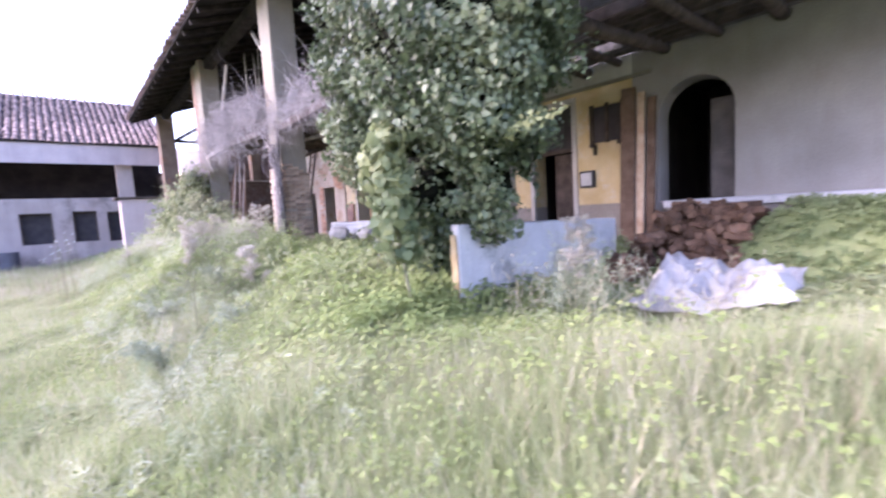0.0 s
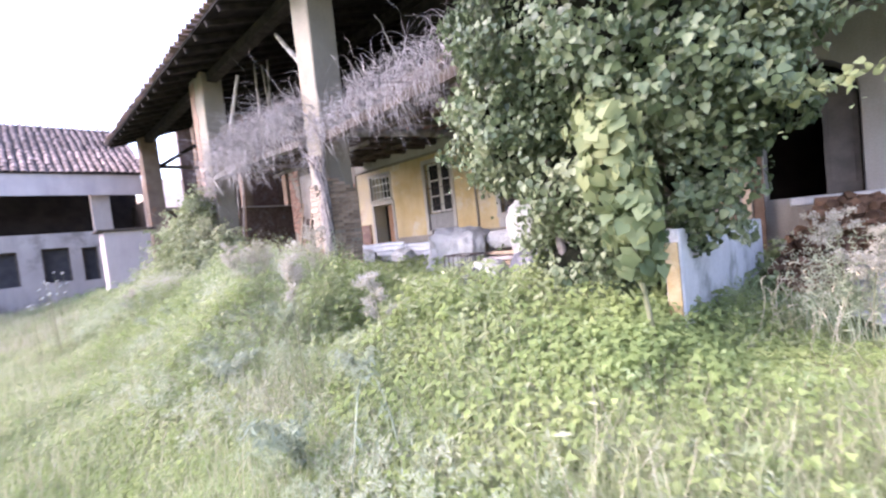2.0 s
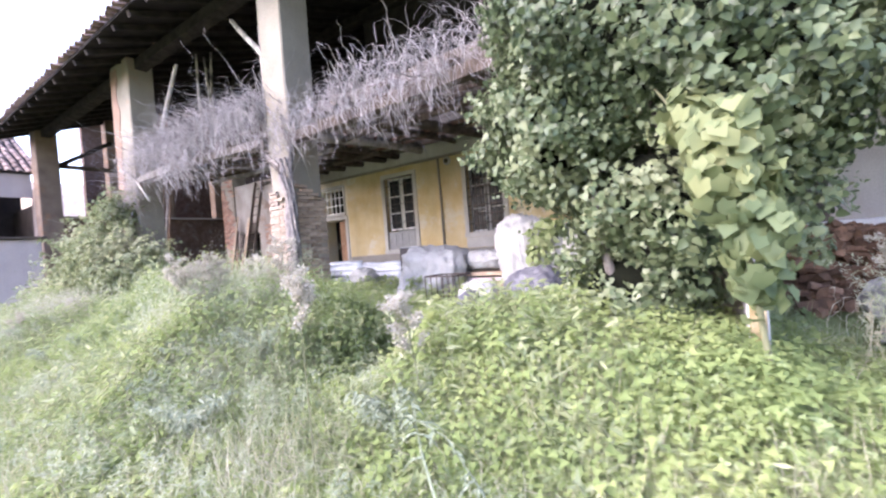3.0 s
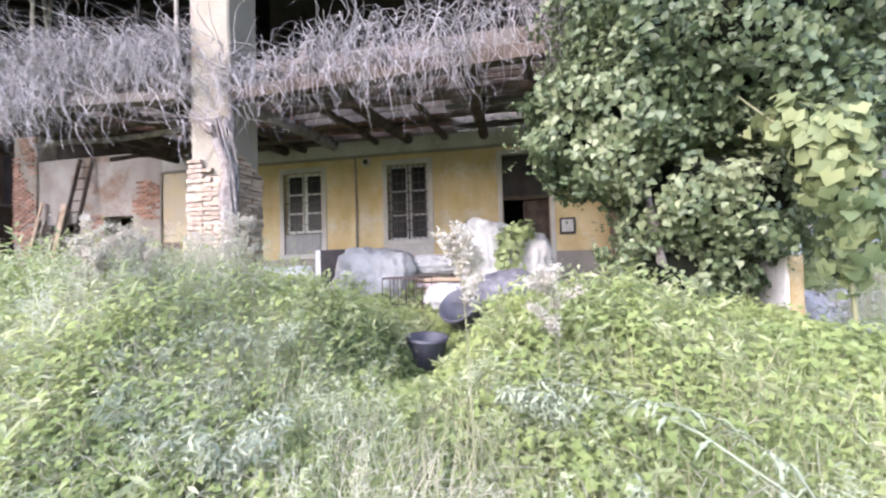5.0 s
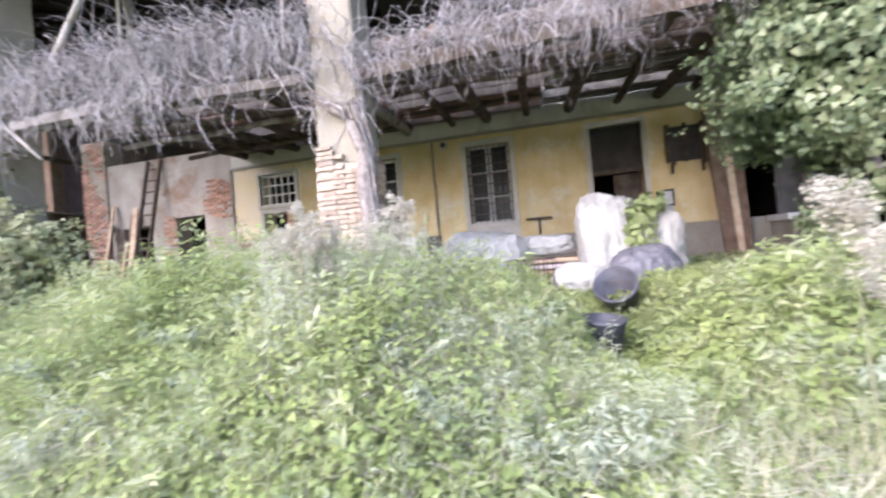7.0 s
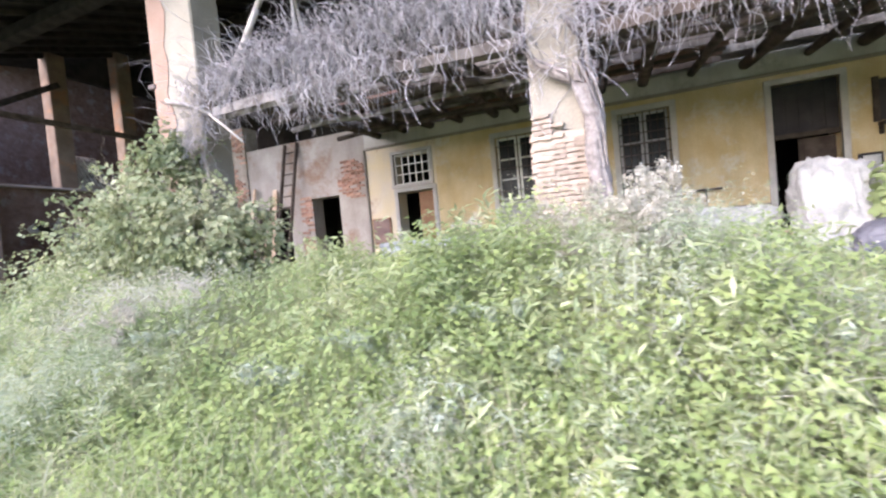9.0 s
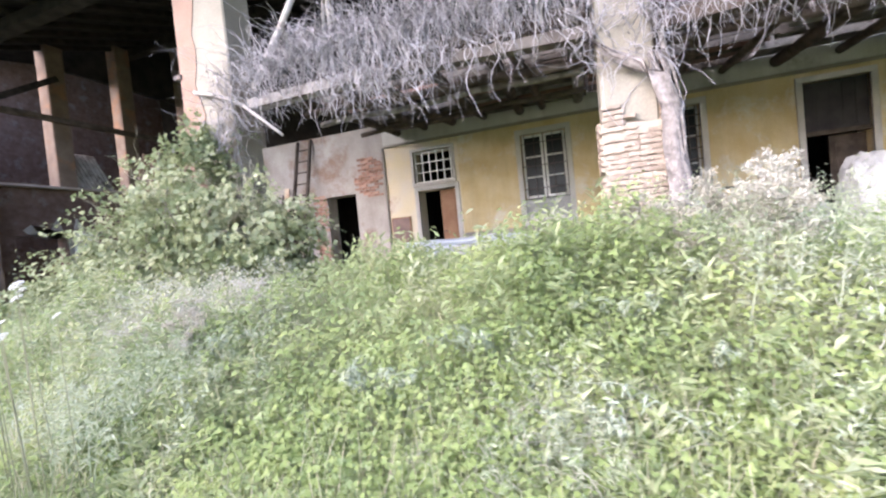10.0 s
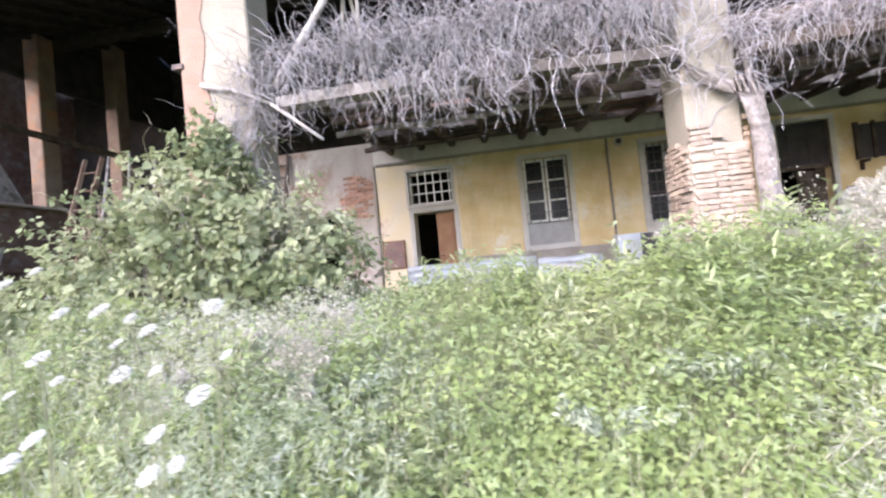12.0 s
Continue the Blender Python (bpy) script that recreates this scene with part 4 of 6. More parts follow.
# props and poles on the balcony
for a, b, r0 in (((-3.35, -4.15, 4.12), (-1.95, -4.12, 6.05), 0.055), ((1.40, -4.15, 4.95), (0.25, -4.15, 6.15), 0.06), ((-2.35, -3.5, 4.05), (-2.33, -3.5, 6.6), 0.035),
                 ((-2.9, -3.0, 4.1), (-2.6, -3.0, 6.9), 0.04), ((-2.2, -3.2, 4.1), (-2.75, -3.1, 6.8), 0.035), ((0.9, -4.05, 4.05), (0.92, -4.05, 6.3), 0.03)):
    bm = bmesh.new()
    a, b = Vector(a), Vector(b)
    for k in range(5):
        p, q = a.lerp(b, k / 5), a.lerp(b, (k + 1) / 5)
        rod(bm, p + Vector((0.01 * math.sin(k * 4), 0, 0)), q + Vector((0.01 * math.sin(k * 4 + 4), 0, 0)), r0 * (1 - 0.06 * k), r0 * (0.94 - 0.06 * k), 8)
    tagged(finish("prop_pole", bm, M_WOOD_GREY, True), "pale rough wooden pole propping the roof", "pole", "props under the roof")
bm = bmesh.new()
pts = [Vector(p) for p in ((-4.15, -4.50, 4.12), (-3.7, -4.52, 3.98), (-3.2, -4.56, 3.72), (-2.58, -4.58, 3.20))]
for k in range(3):
    rod(bm, pts[k], pts[k + 1], 0.035 - 0.006 * k, 0.029 - 0.006 * k, 8)
tagged(finish("broken_pole", bm, M_WOOD_GREY, True), "broken grey pole sticking out from the pillar", "pole")
bm = bmesh.new()
box(bm, -4.56, -4.40, -4.49, -4.36, 4.38, 4.46, 0.01)
tagged(finish("hinge_hook", bm, M_IRON), "rusty iron hook on the pillar edge", "hook")


# ---- things before the house ----
def lump(name, label, category, c, r, mat, seed, wrinkle=0.10, square=3.0, group="", turn=0.0, tilt=0.0):
    bm = bmesh.new()
    bmesh.ops.create_icosphere(bm, subdivisions=5, radius=1.0)
    for v in bm.verts:
        d = v.co.copy()
        k = (abs(d.x) ** square + abs(d.y) ** square + abs(d.z) ** square) ** (-1 / square)
        p = d * k
        o = Vector((seed * 3.1, seed * 1.7, seed))
        ridge = 1 - abs(noise.noise(p * 2.6 + o)) * 2
        fold = 1 - abs(noise.noise(Vector((p.x * 5, p.y * 5, p.z * 1.6)) + o)) * 2
        p *= 1 + wrinkle * (0.8 * noise.noise(p * 1.2 + o) + 0.45 * ridge + 0.40 * fold + 0.26 * noise.noise(p * 8 + o))
        v.co = Vector((p.x * r[0], p.y * r[1], p.z * r[2]))
        v.co.z = max(v.co.z, -r[2] * 0.93)
    ob = finish(name, bm, mat, True)
    ob.matrix_basis = pose(*c, tilt, 0, turn)
    return tagged(ob, label, category, group)


lump("bulk_bag", "bulging white woven sack among the weeds", "sack", (3.0, -2.2, 1.20), (0.60, 0.42, 0.50), M_BAG, 1, 0.2, 3.6, turn=6)
lump("bulk_bag", "tall white woven sack overgrown by a creeper", "sack", (4.88, -2.35, 1.42), (0.36, 0.36, 0.62), M_BAG, 2, 0.2, 4.0, turn=-8)
lump("bulk_bag", "slumped greyish white sack beside a taller one", "sack", (5.42, -2.30, 1.32), (0.36, 0.38, 0.55), M_BAG, 12, 0.22, 3.4, turn=14)
lump("bulk_bag", "half empty white sack lying on boards", "sack", (4.0, -1.9, 1.45), (0.42, 0.3, 0.16), M_BAG, 3, 0.18, 2.8)
lump("rubbish_bag", "dark grey rubbish sack slumped against a white sack", "sack", (5.22, -3.0, 0.98), (0.40, 0.28, 0.34), M_GREYBAG, 4, 0.2, 2.4)
lump("rubbish_bag", "white plastic sack sunk in the leaves", "sack", (4.35, -3.1, 0.98), (0.28, 0.24, 0.20), M_BAG, 6, 0.2, 2.4)
boards = thing("board_stack", "stack of pale boards under a white sack", "boards")
for k in range(5):
    bm = bmesh.new()
    box(bm, 3.55 + 0.04 * math.sin(k * 3), 4.52 + 0.05 * math.sin(k * 2), -2.2, -1.6, 0.80 + 0.095 * k, 0.865 + 0.095 * k, 0.006)
    part("board", bm, M_PINKPAINT if k % 2 else M_WOOD_PLANK, boards)


def bucket(name, label, at, r0, r1, h, mat, tilt, turn):
    ob = thing(name, label, "bucket")
    bm = bmesh.new()
    n = 20
    rings = [[bm.verts.new((rr * math.cos(2 * math.pi * i / n), rr * math.sin(2 * math.pi * i / n), z)) for i in range(n)] for rr, z in ((r0, 0), (r1, h), (r1 + 0.015, h), (r1 + 0.015, h - 0.03), (r1 - 0.012, h - 0.005), (r0 - 0.012, 0.015))]
    for a, b in zip(rings[:2], rings[1:2]):
        for i in range(n):
            bm.faces.new([a[i], a[(i + 1) % n], b[(i + 1) % n], b[i]])
    for i in range(n):
        bm.faces.new([rings[2][i], rings[2][(i + 1) % n], rings[3][(i + 1) % n], rings[3][i]])
        bm.faces.new([rings[2][i], rings[2][(i + 1) % n], rings[4][(i + 1) % n], rings[4][i]])
        bm.faces.new([rings[4][i], rings[4][(i + 1) % n], rings[5][(i + 1) % n], rings[5][i]])
    bm.faces.new(rings[0]), bm.faces.new(rings[5])
    part("body", bm, mat, ob, smooth=True)
    bm = bmesh.new()
    pts = [Vector((r1 * math.cos(a), 0.02 + 0.12 * math.sin(a), h - 0.02 - 0.14 * math.sin(a))) for a in np.linspace(0, math.pi, 10)]
    for a, b in zip(pts, pts[1:]):
        rod(bm, a, b, 0.006, sides=5)
    part("handle", bm, M_IRON, ob)
    ob.matrix_basis = pose(*at, tilt, 0, turn)
    return ob


bucket("bucket", "dark grey plastic bucket tipped over in the weeds", (4.78, -3.78, 0.72), 0.17, 0.225, 0.40, M_BLACK, 48, -24)
bucket("bucket", "black plastic tub standing in the weeds", (4.41, -4.62, 0.36), 0.165, 0.205, 0.37, M_BLACK, 5, 40)
crate = thing("wire_crate", "rusty black wire crate with open sides", "crate")
for z in (0.92, 1.28):
    for a, b in (((3.46, -3.2), (4.05, -3.25)), ((4.05, -3.25), (4.10, -2.85)), ((4.10, -2.85), (3.50, -2.80)), ((3.50, -2.80), (3.46, -3.2))):
        bm = bmesh.new()
        rod(bm, (*a, z), (*b, z), 0.012, sides=6)
        part("rim", bm, M_IRON, crate)
for f in np.linspace(0, 1, 6):
    for a, b in (((3.46, -3.2), (4.05, -3.25)), ((3.50, -2.80), (4.10, -2.85))):
        bm = bmesh.new()
        x, y = a[0] + (b[0] - a[0]) * f, a[1] + (b[1] - a[1]) * f
        rod(bm, (x, y, 0.75), (x, y, 1.28), 0.008, sides=5)
        part("wire", bm, M_IRON, crate)


def corrugated(name, label, a, b, z0, z1, mat, lean=0.12):
    a, b = Vector((*a, 0)), Vector((*b, 0))
    nrm = Vector((b.y - a.y, a.x - b.x, 0)).normalized()
    bm = bmesh.new()
    rows = []
    for j in range(25):
        f = j / 24
        z = z0 + (z1 - z0) * f
        off = 0.018 * math.cos(j * math.pi / 2)
        rows.append([bm.verts.new(a.lerp(b, i / 8) - nrm * (lean * f + off) + Vector((0, 0, z + 0.012 * math.sin(i * 1.3)))) for i in range(9)])
    for j in range(24):
        for i in range(8):
            bm.faces.new([rows[j][i], rows[j][i + 1], rows[j + 1][i + 1], rows[j + 1][i]])
    r = bmesh.ops.extrude_face_region(bm, geom=list(bm.faces))
    bmesh.ops.translate(bm, vec=-nrm * 0.006, verts=[g for g in r["geom"] if isinstance(g, bmesh.types.BMVert)])
    return tagged(finish(name, bm, mat, True), label, "sheet", "corrugated sheets")


corrugated("corrugated_sheet", "grey corrugated sheet standing on edge before the wall", (-2.5, -1.25), (0.02, -1.2), 0.72, 1.57, M_SHEET)
corrugated("corrugated_sheet", "grey corrugated sheet leaning next to another", (0.05, -1.2), (1.25, -1.15), 0.72, 1.50, M_SHEET)
cab = thing("electric_cabinet", "pale grey electric cabinet with a dark lock", "cabinet")
bm = bmesh.new()
box(bm, 1.46, 1.97, -1.35, -1.05, 0.70, 1.80, 0.012)
part("body", bm, M_SHEET, cab)
bm = bmesh.new()
box(bm, 1.50, 1.93, -1.362, -1.349, 1.1, 1.76, 0.004)
door_p = part("door", bm, M_SHEET, cab)
bm = bmesh.new()
box(bm, 1.60, 1.66, -1.376, -1.361, 1.46, 1.53, 0.004)
part("lock", bm, M_IRON, door_p)
bm = bmesh.new()
box(bm, 1.76, 2.22, -1.72, -1.66, 0.72, 1.78, 0.006)
tagged(finish("board", bm, M_DARKPANEL), "dark board standing in the weeds", "board")
lump("rubbish_bag", "crumpled white plastic bag beside corrugated sheet", "sack", (-1.0, -1.65, 1.22), (0.40, 0.2, 0.2), M_BAG, 8, 0.25, 2.2)
lump("rubbish_bag", "small white plastic bag beside corrugated sheet", "sack", (0.55, -1.6, 1.2), (0.34, 0.2, 0.18), M_BAG, 9, 0.25, 2.2)

# ---- concrete slab, tarp, firewood ----
bm = bmesh.new()
a, b = Vector((7.59, -5.00, 0)), Vector((7.74, -1.95, 0))
L = (b - a).length
box(bm, 0, L, -0.06, 0.06, 0.38, 1.56, 0.012)
bmesh.ops.subdivide_edges(bm, edges=[e for e in bm.edges if e.calc_length() > 0.5], cuts=8, use_grid_fill=True)
for v in bm.verts:
    v.co += Vector((0.012 * noise.noise(v.co * 3), 0.006 * noise.noise(v.co * 4), 0.016 * noise.noise(v.co * 2.5)))
    v.co.z -= 0.10 * v.co.x / L if v.co.z > 1 else 0
    v.co.y += 0.05 * math.sin(v.co.x * 1.1)
ob = finish("concrete_slab", bm, M_CONCRETE)
ob.matrix_basis = pose(a.x, a.y, 0, 0, 0, math.degrees(math.atan2(b.y - a.y, b.x - a.x)))
tagged(ob, "pale concrete slab standing on edge in the grass", "slab")
bm = bmesh.new()
box(bm, -0.024, -0.004, -0.05, 0.05, 0.4, 1.46, 0.006)
bmesh.ops.subdivide_edges(bm, edges=[e for e in bm.edges if e.calc_length() > 0.5], cuts=10)
for v in bm.verts:
    v.co.x += 0.015 * noise.noise(v.co * 8)
ob2 = part("edge_strip", bm, material("ochre_edge", (0.27, 0.20, 0.10), (0.33, 0.27, 0.17), 6, 60, 0.95, 0.4), ob, "ochre stained broken edge")
bm = bmesh.new()
N = 44
grid = [[None] * N for _ in range(N)]
for i in range(N):
    for j in range(N):
        u, v_ = i / (N - 1), j / (N - 1)
        x, y = 8.62 + 1.36 * u, -3.35 + 1.1 * v_
        p = Vector((x * 1.6, y * 1.6, 0))
        edge = min(u, 1 - u, v_, 1 - v_)
        peak = 0.36 * math.exp(-((u - 0.18) ** 2 / 0.03 + (v_ - 0.6) ** 2 / 0.08))
        h = 0.28 * (1 - abs(noise.noise(p * 1.3)) * 1.6) + 0.13 * (1 - abs(noise.noise(p * 3.4)) * 2) + 0.05 * noise.noise(p * 9) + peak
        h *= min(1, edge * 6 + 0.25)
        z = float(ground_z(x, y)) + 0.04 + max(h, 0) * 0.8
        grid[i][j] = bm.verts.new((x + 0.10 * noise.noise(p * 2 + Vector((3, 0, 0))), y + 0.12 * noise.noise(p * 2 + Vector((0, 9, 0))), z))
for i in range(N - 1):
    for j in range(N - 1):
        bm.faces.new([grid[i][j], grid[i + 1][j], grid[i + 1][j + 1], grid[i][j + 1]])
r_ = bmesh.ops.extrude_face_region(bm, geom=list(bm.faces))
bmesh.ops.translate(bm, vec=(0, 0, -0.006), verts=[g for g in r_["geom"] if isinstance(g, bmesh.types.BMVert)])
tagged(finish("tarpaulin", bm, M_TARP, True), "crumpled white tarpaulin lying by the firewood", "tarpaulin")


def log_mesh(seed):
    rnd = random.Random(seed)
    bm = bmesh.new()
    if seed % 3:
        prof = [(0, 0)] + [(math.cos(t) * 0.10, math.sin(t) * 0.10) for t in np.linspace(0.1, 1.5 + 0.3 * (seed % 2), 5)]
    else:
        prof = [(0.065 * math.cos(t), 0.065 * math.sin(t)) for t in np.linspace(0, 2 * math.pi, 9)[:-1]]
    ends = [[bm.verts.new((x * (1 + rnd.uniform(-.1, .1)), y, z * (1 + rnd.uniform(-.1, .1)))) for x, z in prof] for y in (-0.2, 0.2)]
    bm.faces.new(ends[0]), bm.faces.new(ends[1][::-1])
    for i in range(len(prof)):
        j = (i + 1) % len(prof)
        bm.faces.new([ends[0][i], ends[1][i], ends[1][j], ends[0][j]])
    bmesh.ops.recalc_face_normals(bm, faces=bm.faces)
    me = bpy.data.meshes.new("log")
    bm.to_mesh(me)
    bm.free()
    me.materials.append(M_LOG)
    return me


LOGS = [log_mesh(k) for k in range(6)]
rl = random.Random(11)
for k in range(210):
    u, v_ = rl.random(), rl.random()
    y0 = -3.0 if u < 0.28 else -2.15
    x, y = 8.08 + 1.25 * u, y0 + (-0.9 - y0) * v_
    base = float(ground_z(x, y))
    top = 0.72 + 0.80 * min(1, v_ * 1.7) * min(1, 0.35 + 2.2 * u) * (1 - 0.25 * max(0, u - 0.6))
    z = top - 0.09 * rl.random() ** 2 if k > 70 else base + 0.04 + max(0.0, top - base) * rl.random()
    ob = new("firewood_log", LOGS[k % 6])
    ob.matrix_basis = pose(x, y, z, rl.uniform(-40, 40), rl.uniform(0, 360), rl.uniform(-90, 90)) @ Matrix.Diagonal((1.0, rl.uniform(0.55, 1.0), 1.0, 1))
    tagged(ob, "split brown firewood log in a tumbled heap", "log", "firewood heap")


# ---- plants ----
def strands(n, start, drift, droop, steps, seg, r0, seed, spread=0.8):
    """Thin bent stems as three-sided tubes. start: function(rng, n) -> points."""
    g = np.random.default_rng(seed)
    p = start(g, n)
    d = g.normal(size=(n, 3)) * np.array([spread, spread * 0.7, 0.5]) + drift
    d /= np.linalg.norm(d, axis=1, keepdims=True)
    lens = seg * g.uniform(0.5, 1.4, size=(n, 1))
    path = [p]
    for s in range(steps):
        d = d + g.normal(size=(n, 3)) * 0.33 + np.array([0, 0, -droop])
        d /= np.linalg.norm(d, axis=1, keepdims=True)
        p = p + d * lens
        path.append(p)
    path = np.stack(path, 1)
    rad = r0 * g.uniform(0.5, 1.3, size=(n, 1)) * np.linspace(1, 0.35, steps + 1)[None]
    offs = np.array([(math.cos(a), math.sin(a) * 0.6, math.sin(a) * 0.8) for a in (0, 2.1, 4.2)])
    v = path[:, :, None, :] + offs[None, None] * rad[:, :, None, None]
    idx = np.arange(n * (steps + 1) * 3).reshape(n, steps + 1, 3)
    f = []
    for k in range(3):
        k2 = (k + 1) % 3
        f.append(np.stack([idx[:, :-1, k], idx[:, :-1, k2], idx[:, 1:, k2], idx[:, 1:, k]], -1).reshape(-1, 4))
    return v.reshape(-1, 3), np.concatenate(f)


def joined(name, pieces, mat, label, category, kind="stuff"):
    vs, fs, o = [], [], 0
    for v, f in pieces:
        vs.append(v)
        fs.append(f + o)
        o += len(v)
    return tagged(new(name, raw_mesh(name, np.concatenate(vs), np.concatenate(fs), mat)), label, category, kind=kind)


def along(x0, x1, z0, z1, zmid=0.0, y0=-4.75, y1=-4.2):
    def f(g, n):
        u = g.random(n)
        sag = zmid * np.sin(u * math.pi)
        return np.stack([x0 + (x1 - x0) * u, g.uniform(y0, y1, n), z0 + (z1 - z0) * g.random(n) + sag], 1)
    return f


joined("dry_vine", [
    strands(1050, along(-3.2, 1.5, 4.08, 4.44, 0.10, -4.62, -4.30), np.array([0, -0.45, 0.42]), 0.21, 13, 0.062, 0.0068, 1, 0.75),
    strands(260, along(-3.2, 1.45, 4.05, 4.40, 0.10, -4.62, -4.40), np.array([0.2, -0.3, 0.1]), 0.10, 15, 0.075, 0.0062, 33, 0.9),
    strands(260, along(-1.5, 1.5, 3.98, 4.30, 0.05, -4.7, -4.35), np.array([0, -0.45, 0.0]), 0.45, 8, 0.05, 0.0062, 2, 0.5),
    strands(140, along(-1.7, -0.3, 3.72, 4.0, 0, -4.75, -4.5), np.array([0.1, -0.25, -0.7]), 0.14, 11, 0.066, 0.0085, 32, 0.55),
    strands(110, along(-3.3, 1.4, 3.7, 3.95, 0, -4.75, -4.5), np.array([0.0, -0.25, -0.6]), 0.16, 10, 0.065, 0.008, 3, 0.5),
    strands(260, along(-3.4, 1.3, 4.2, 4.5, 0.05, -4.6, -4.3), np.array([0, -0.1, 0.5]), 0.12, 9, 0.055, 0.005, 31, 0.9),
    strands(40, along(-3.4, 0.2, 4.0, 4.35), np.array([0.9, 0, 0.2]), 0.01, 12, 0.11, 0.013, 4, 0.15)], M_VINE, "tangle of dry grey vine stems hanging from the balcony", "vine")
joined("dry_vine", [
    strands(360, along(2.0, 5.0, 3.66, 3.88, 0.10, -4.6, -4.35), np.array([0, -0.4, 0.35]), 0.24, 12, 0.060, 0.0056, 5, 0.8),
    strands(460, along(3.0, 6.6, 3.85, 4.22, 0.06, -4.6, -4.35), np.array([0, -0.4, 0.35]), 0.25, 13, 0.062, 0.0056, 6, 0.7),
    strands(150, along(2.0, 6.5, 3.60, 3.85, 0, -4.65, -4.4), np.array([0, -0.3, -0.3]), 0.30, 8, 0.05, 0.006, 7, 0.5),
    strands(30, along(2.0, 5.6, 3.65, 3.95), np.array([0.9, 0, 0.15]), 0.01, 6, 0.11, 0.012, 8, 0.15)], M_VINE, "thin dry vine stems draped over the balcony edge", "vine")
joined("dry_vine", [
    strands(130, along(1.35, 2.15, 3.2, 4.1, 0, -4.62, -4.46), np.array([0.3, -0.1, -0.1]), 0.05, 9, 0.07, 0.007, 9),
    strands(200, along(-3.7, -3.3, 3.3, 4.3, 0, -4.7, -4.46), np.array([0, -0.2, -0.2]), 0.1, 9, 0.07, 0.006, 10)], M_VINE, "dry vine stems clinging round a pillar", "vine")


def trunk(bm, pts, radii, sides=9, rough=0.012):
    rows = []
    for k, (p, r) in enumerate(zip(pts, radii)):
        p = Vector(p)
        t = (Vector(pts[min(k + 1, len(pts) - 1)]) - Vector(pts[max(k - 1, 0)])).normalized()
        u = t.orthogonal().normalized()
        w = t.cross(u)
        rows.append([bm.verts.new(p + (u * math.cos(a) + w * math.sin(a)) * (r + rough * noise.noise(Vector((k * 0.9, i * 1.3, r * 50))))) for i, a in enumerate(np.linspace(0, 2 * math.pi, sides + 1)[:-1])])
    for a, b in zip(rows, rows[1:]):
        for i in range(sides):
            bm.faces.new([a[i], a[(i + 1) % sides], b[(i + 1) % sides], b[i]])
    bm.faces.new(rows[0]), bm.faces.new(rows[-1])


vt = thing("vine_trunk", "thick grey twisted vine trunk climbing the brick pillar", "trunk")
bm = bmesh.new()
trunk(bm, [(2.10, -4.66, 0.45), (2.11, -4.64, 0.9), (2.10, -4.61, 1.4), (2.13, -4.60, 1.9), (2.10, -4.60, 2.3), (2.12, -4.58, 2.65), (2.02, -4.62, 2.95), (1.85, -4.58, 3.15), (1.60, -4.55, 3.32), (1.35, -4.52, 3.6)], [0.11, 0.095, 0.08, 0.085, 0.07, 0.08, 0.07, 0.055, 0.045, 0.03], 14, 0.06)
part("stem", bm, M_BARK, vt, smooth=True)
bm = bmesh.new()
trunk(bm, [(2.26, -4.62, 0.5), (2.08, -4.60, 1.2), (2.20, -4.62, 1.9), (2.05, -4.58, 2.6), (2.12, -4.54, 3.1), (2.08, -4.5, 3.5), (1.9, -4.5, 3.75)], [0.05, 0.045, 0.045, 0.04, 0.035, 0.03, 0.02], 8, 0.015)
part("side_stem", bm, M_BARK, vt, smooth=True)
for k in range(6):
    bm = bmesh.new()
    pts = [(2.12 + 0.085 * math.sin(q * 4.1 + k * 1.1) - (0.5 * max(0, q - 0.8)), -4.58 + 0.055 * math.cos(q * 4.1 + k * 1.1), 0.5 + 2.75 * q) for q in np.linspace(0, 1, 12)]
    trunk(bm, pts, list(np.linspace(0.034, 0.014, 12)), 7, 0.02)
    part("bark_strand", bm, M_BARK, vt, smooth=True)


def lobes_points(lobes, n, depth):
    """Points in the outer shell of a union of ellipsoids, with outward normals."""
    c = np.array([l[:3] for l in lobes])
    r = np.array([l[3:6] for l in lobes])
    wts = (r[:, 0] * r[:, 1] * r[:, 2]) ** 0.67
    out_p, out_n = [], []
    got = 0
    while got < n:
        k = RNG.choice(len(lobes), size=n, p=wts / wts.sum())
        d = RNG.normal(size=(n, 3))
        d /= np.linalg.norm(d, axis=1, keepdims=True)
        bump_ = 1 + 0.16 * np.sin(d[:, 0] * 8 + k * 2) * np.sin(d[:, 1] * 7 + k) + 0.15 * np.sin(d[:, 2] * 10 + k * 3 + d[:, 0] * 6) + 0.07 * np.sin(d[:, 0] * 19 + d[:, 1] * 15) * np.sin(d[:, 2] * 17)
        s = bump_ * (1 - depth * RNG.random(n) ** 1.5)
        p = c[k] + d * r[k] * s[:, None]
        inside = np.zeros(n, bool)
        for j in range(len(lobes)):
            q = ((p - c[j]) / r[j])
            inside |= (j != k) & ((q * q).sum(1) < 0.62)
        p, d2 = p[~inside], (d / r[k])[~inside]
        out_p.append(p)
        out_n.append(d2 / np.linalg.norm(d2, axis=1, keepdims=True))
        got += len(p)
    return np.concatenate(out_p)[:n], np.concatenate(out_n)[:n]


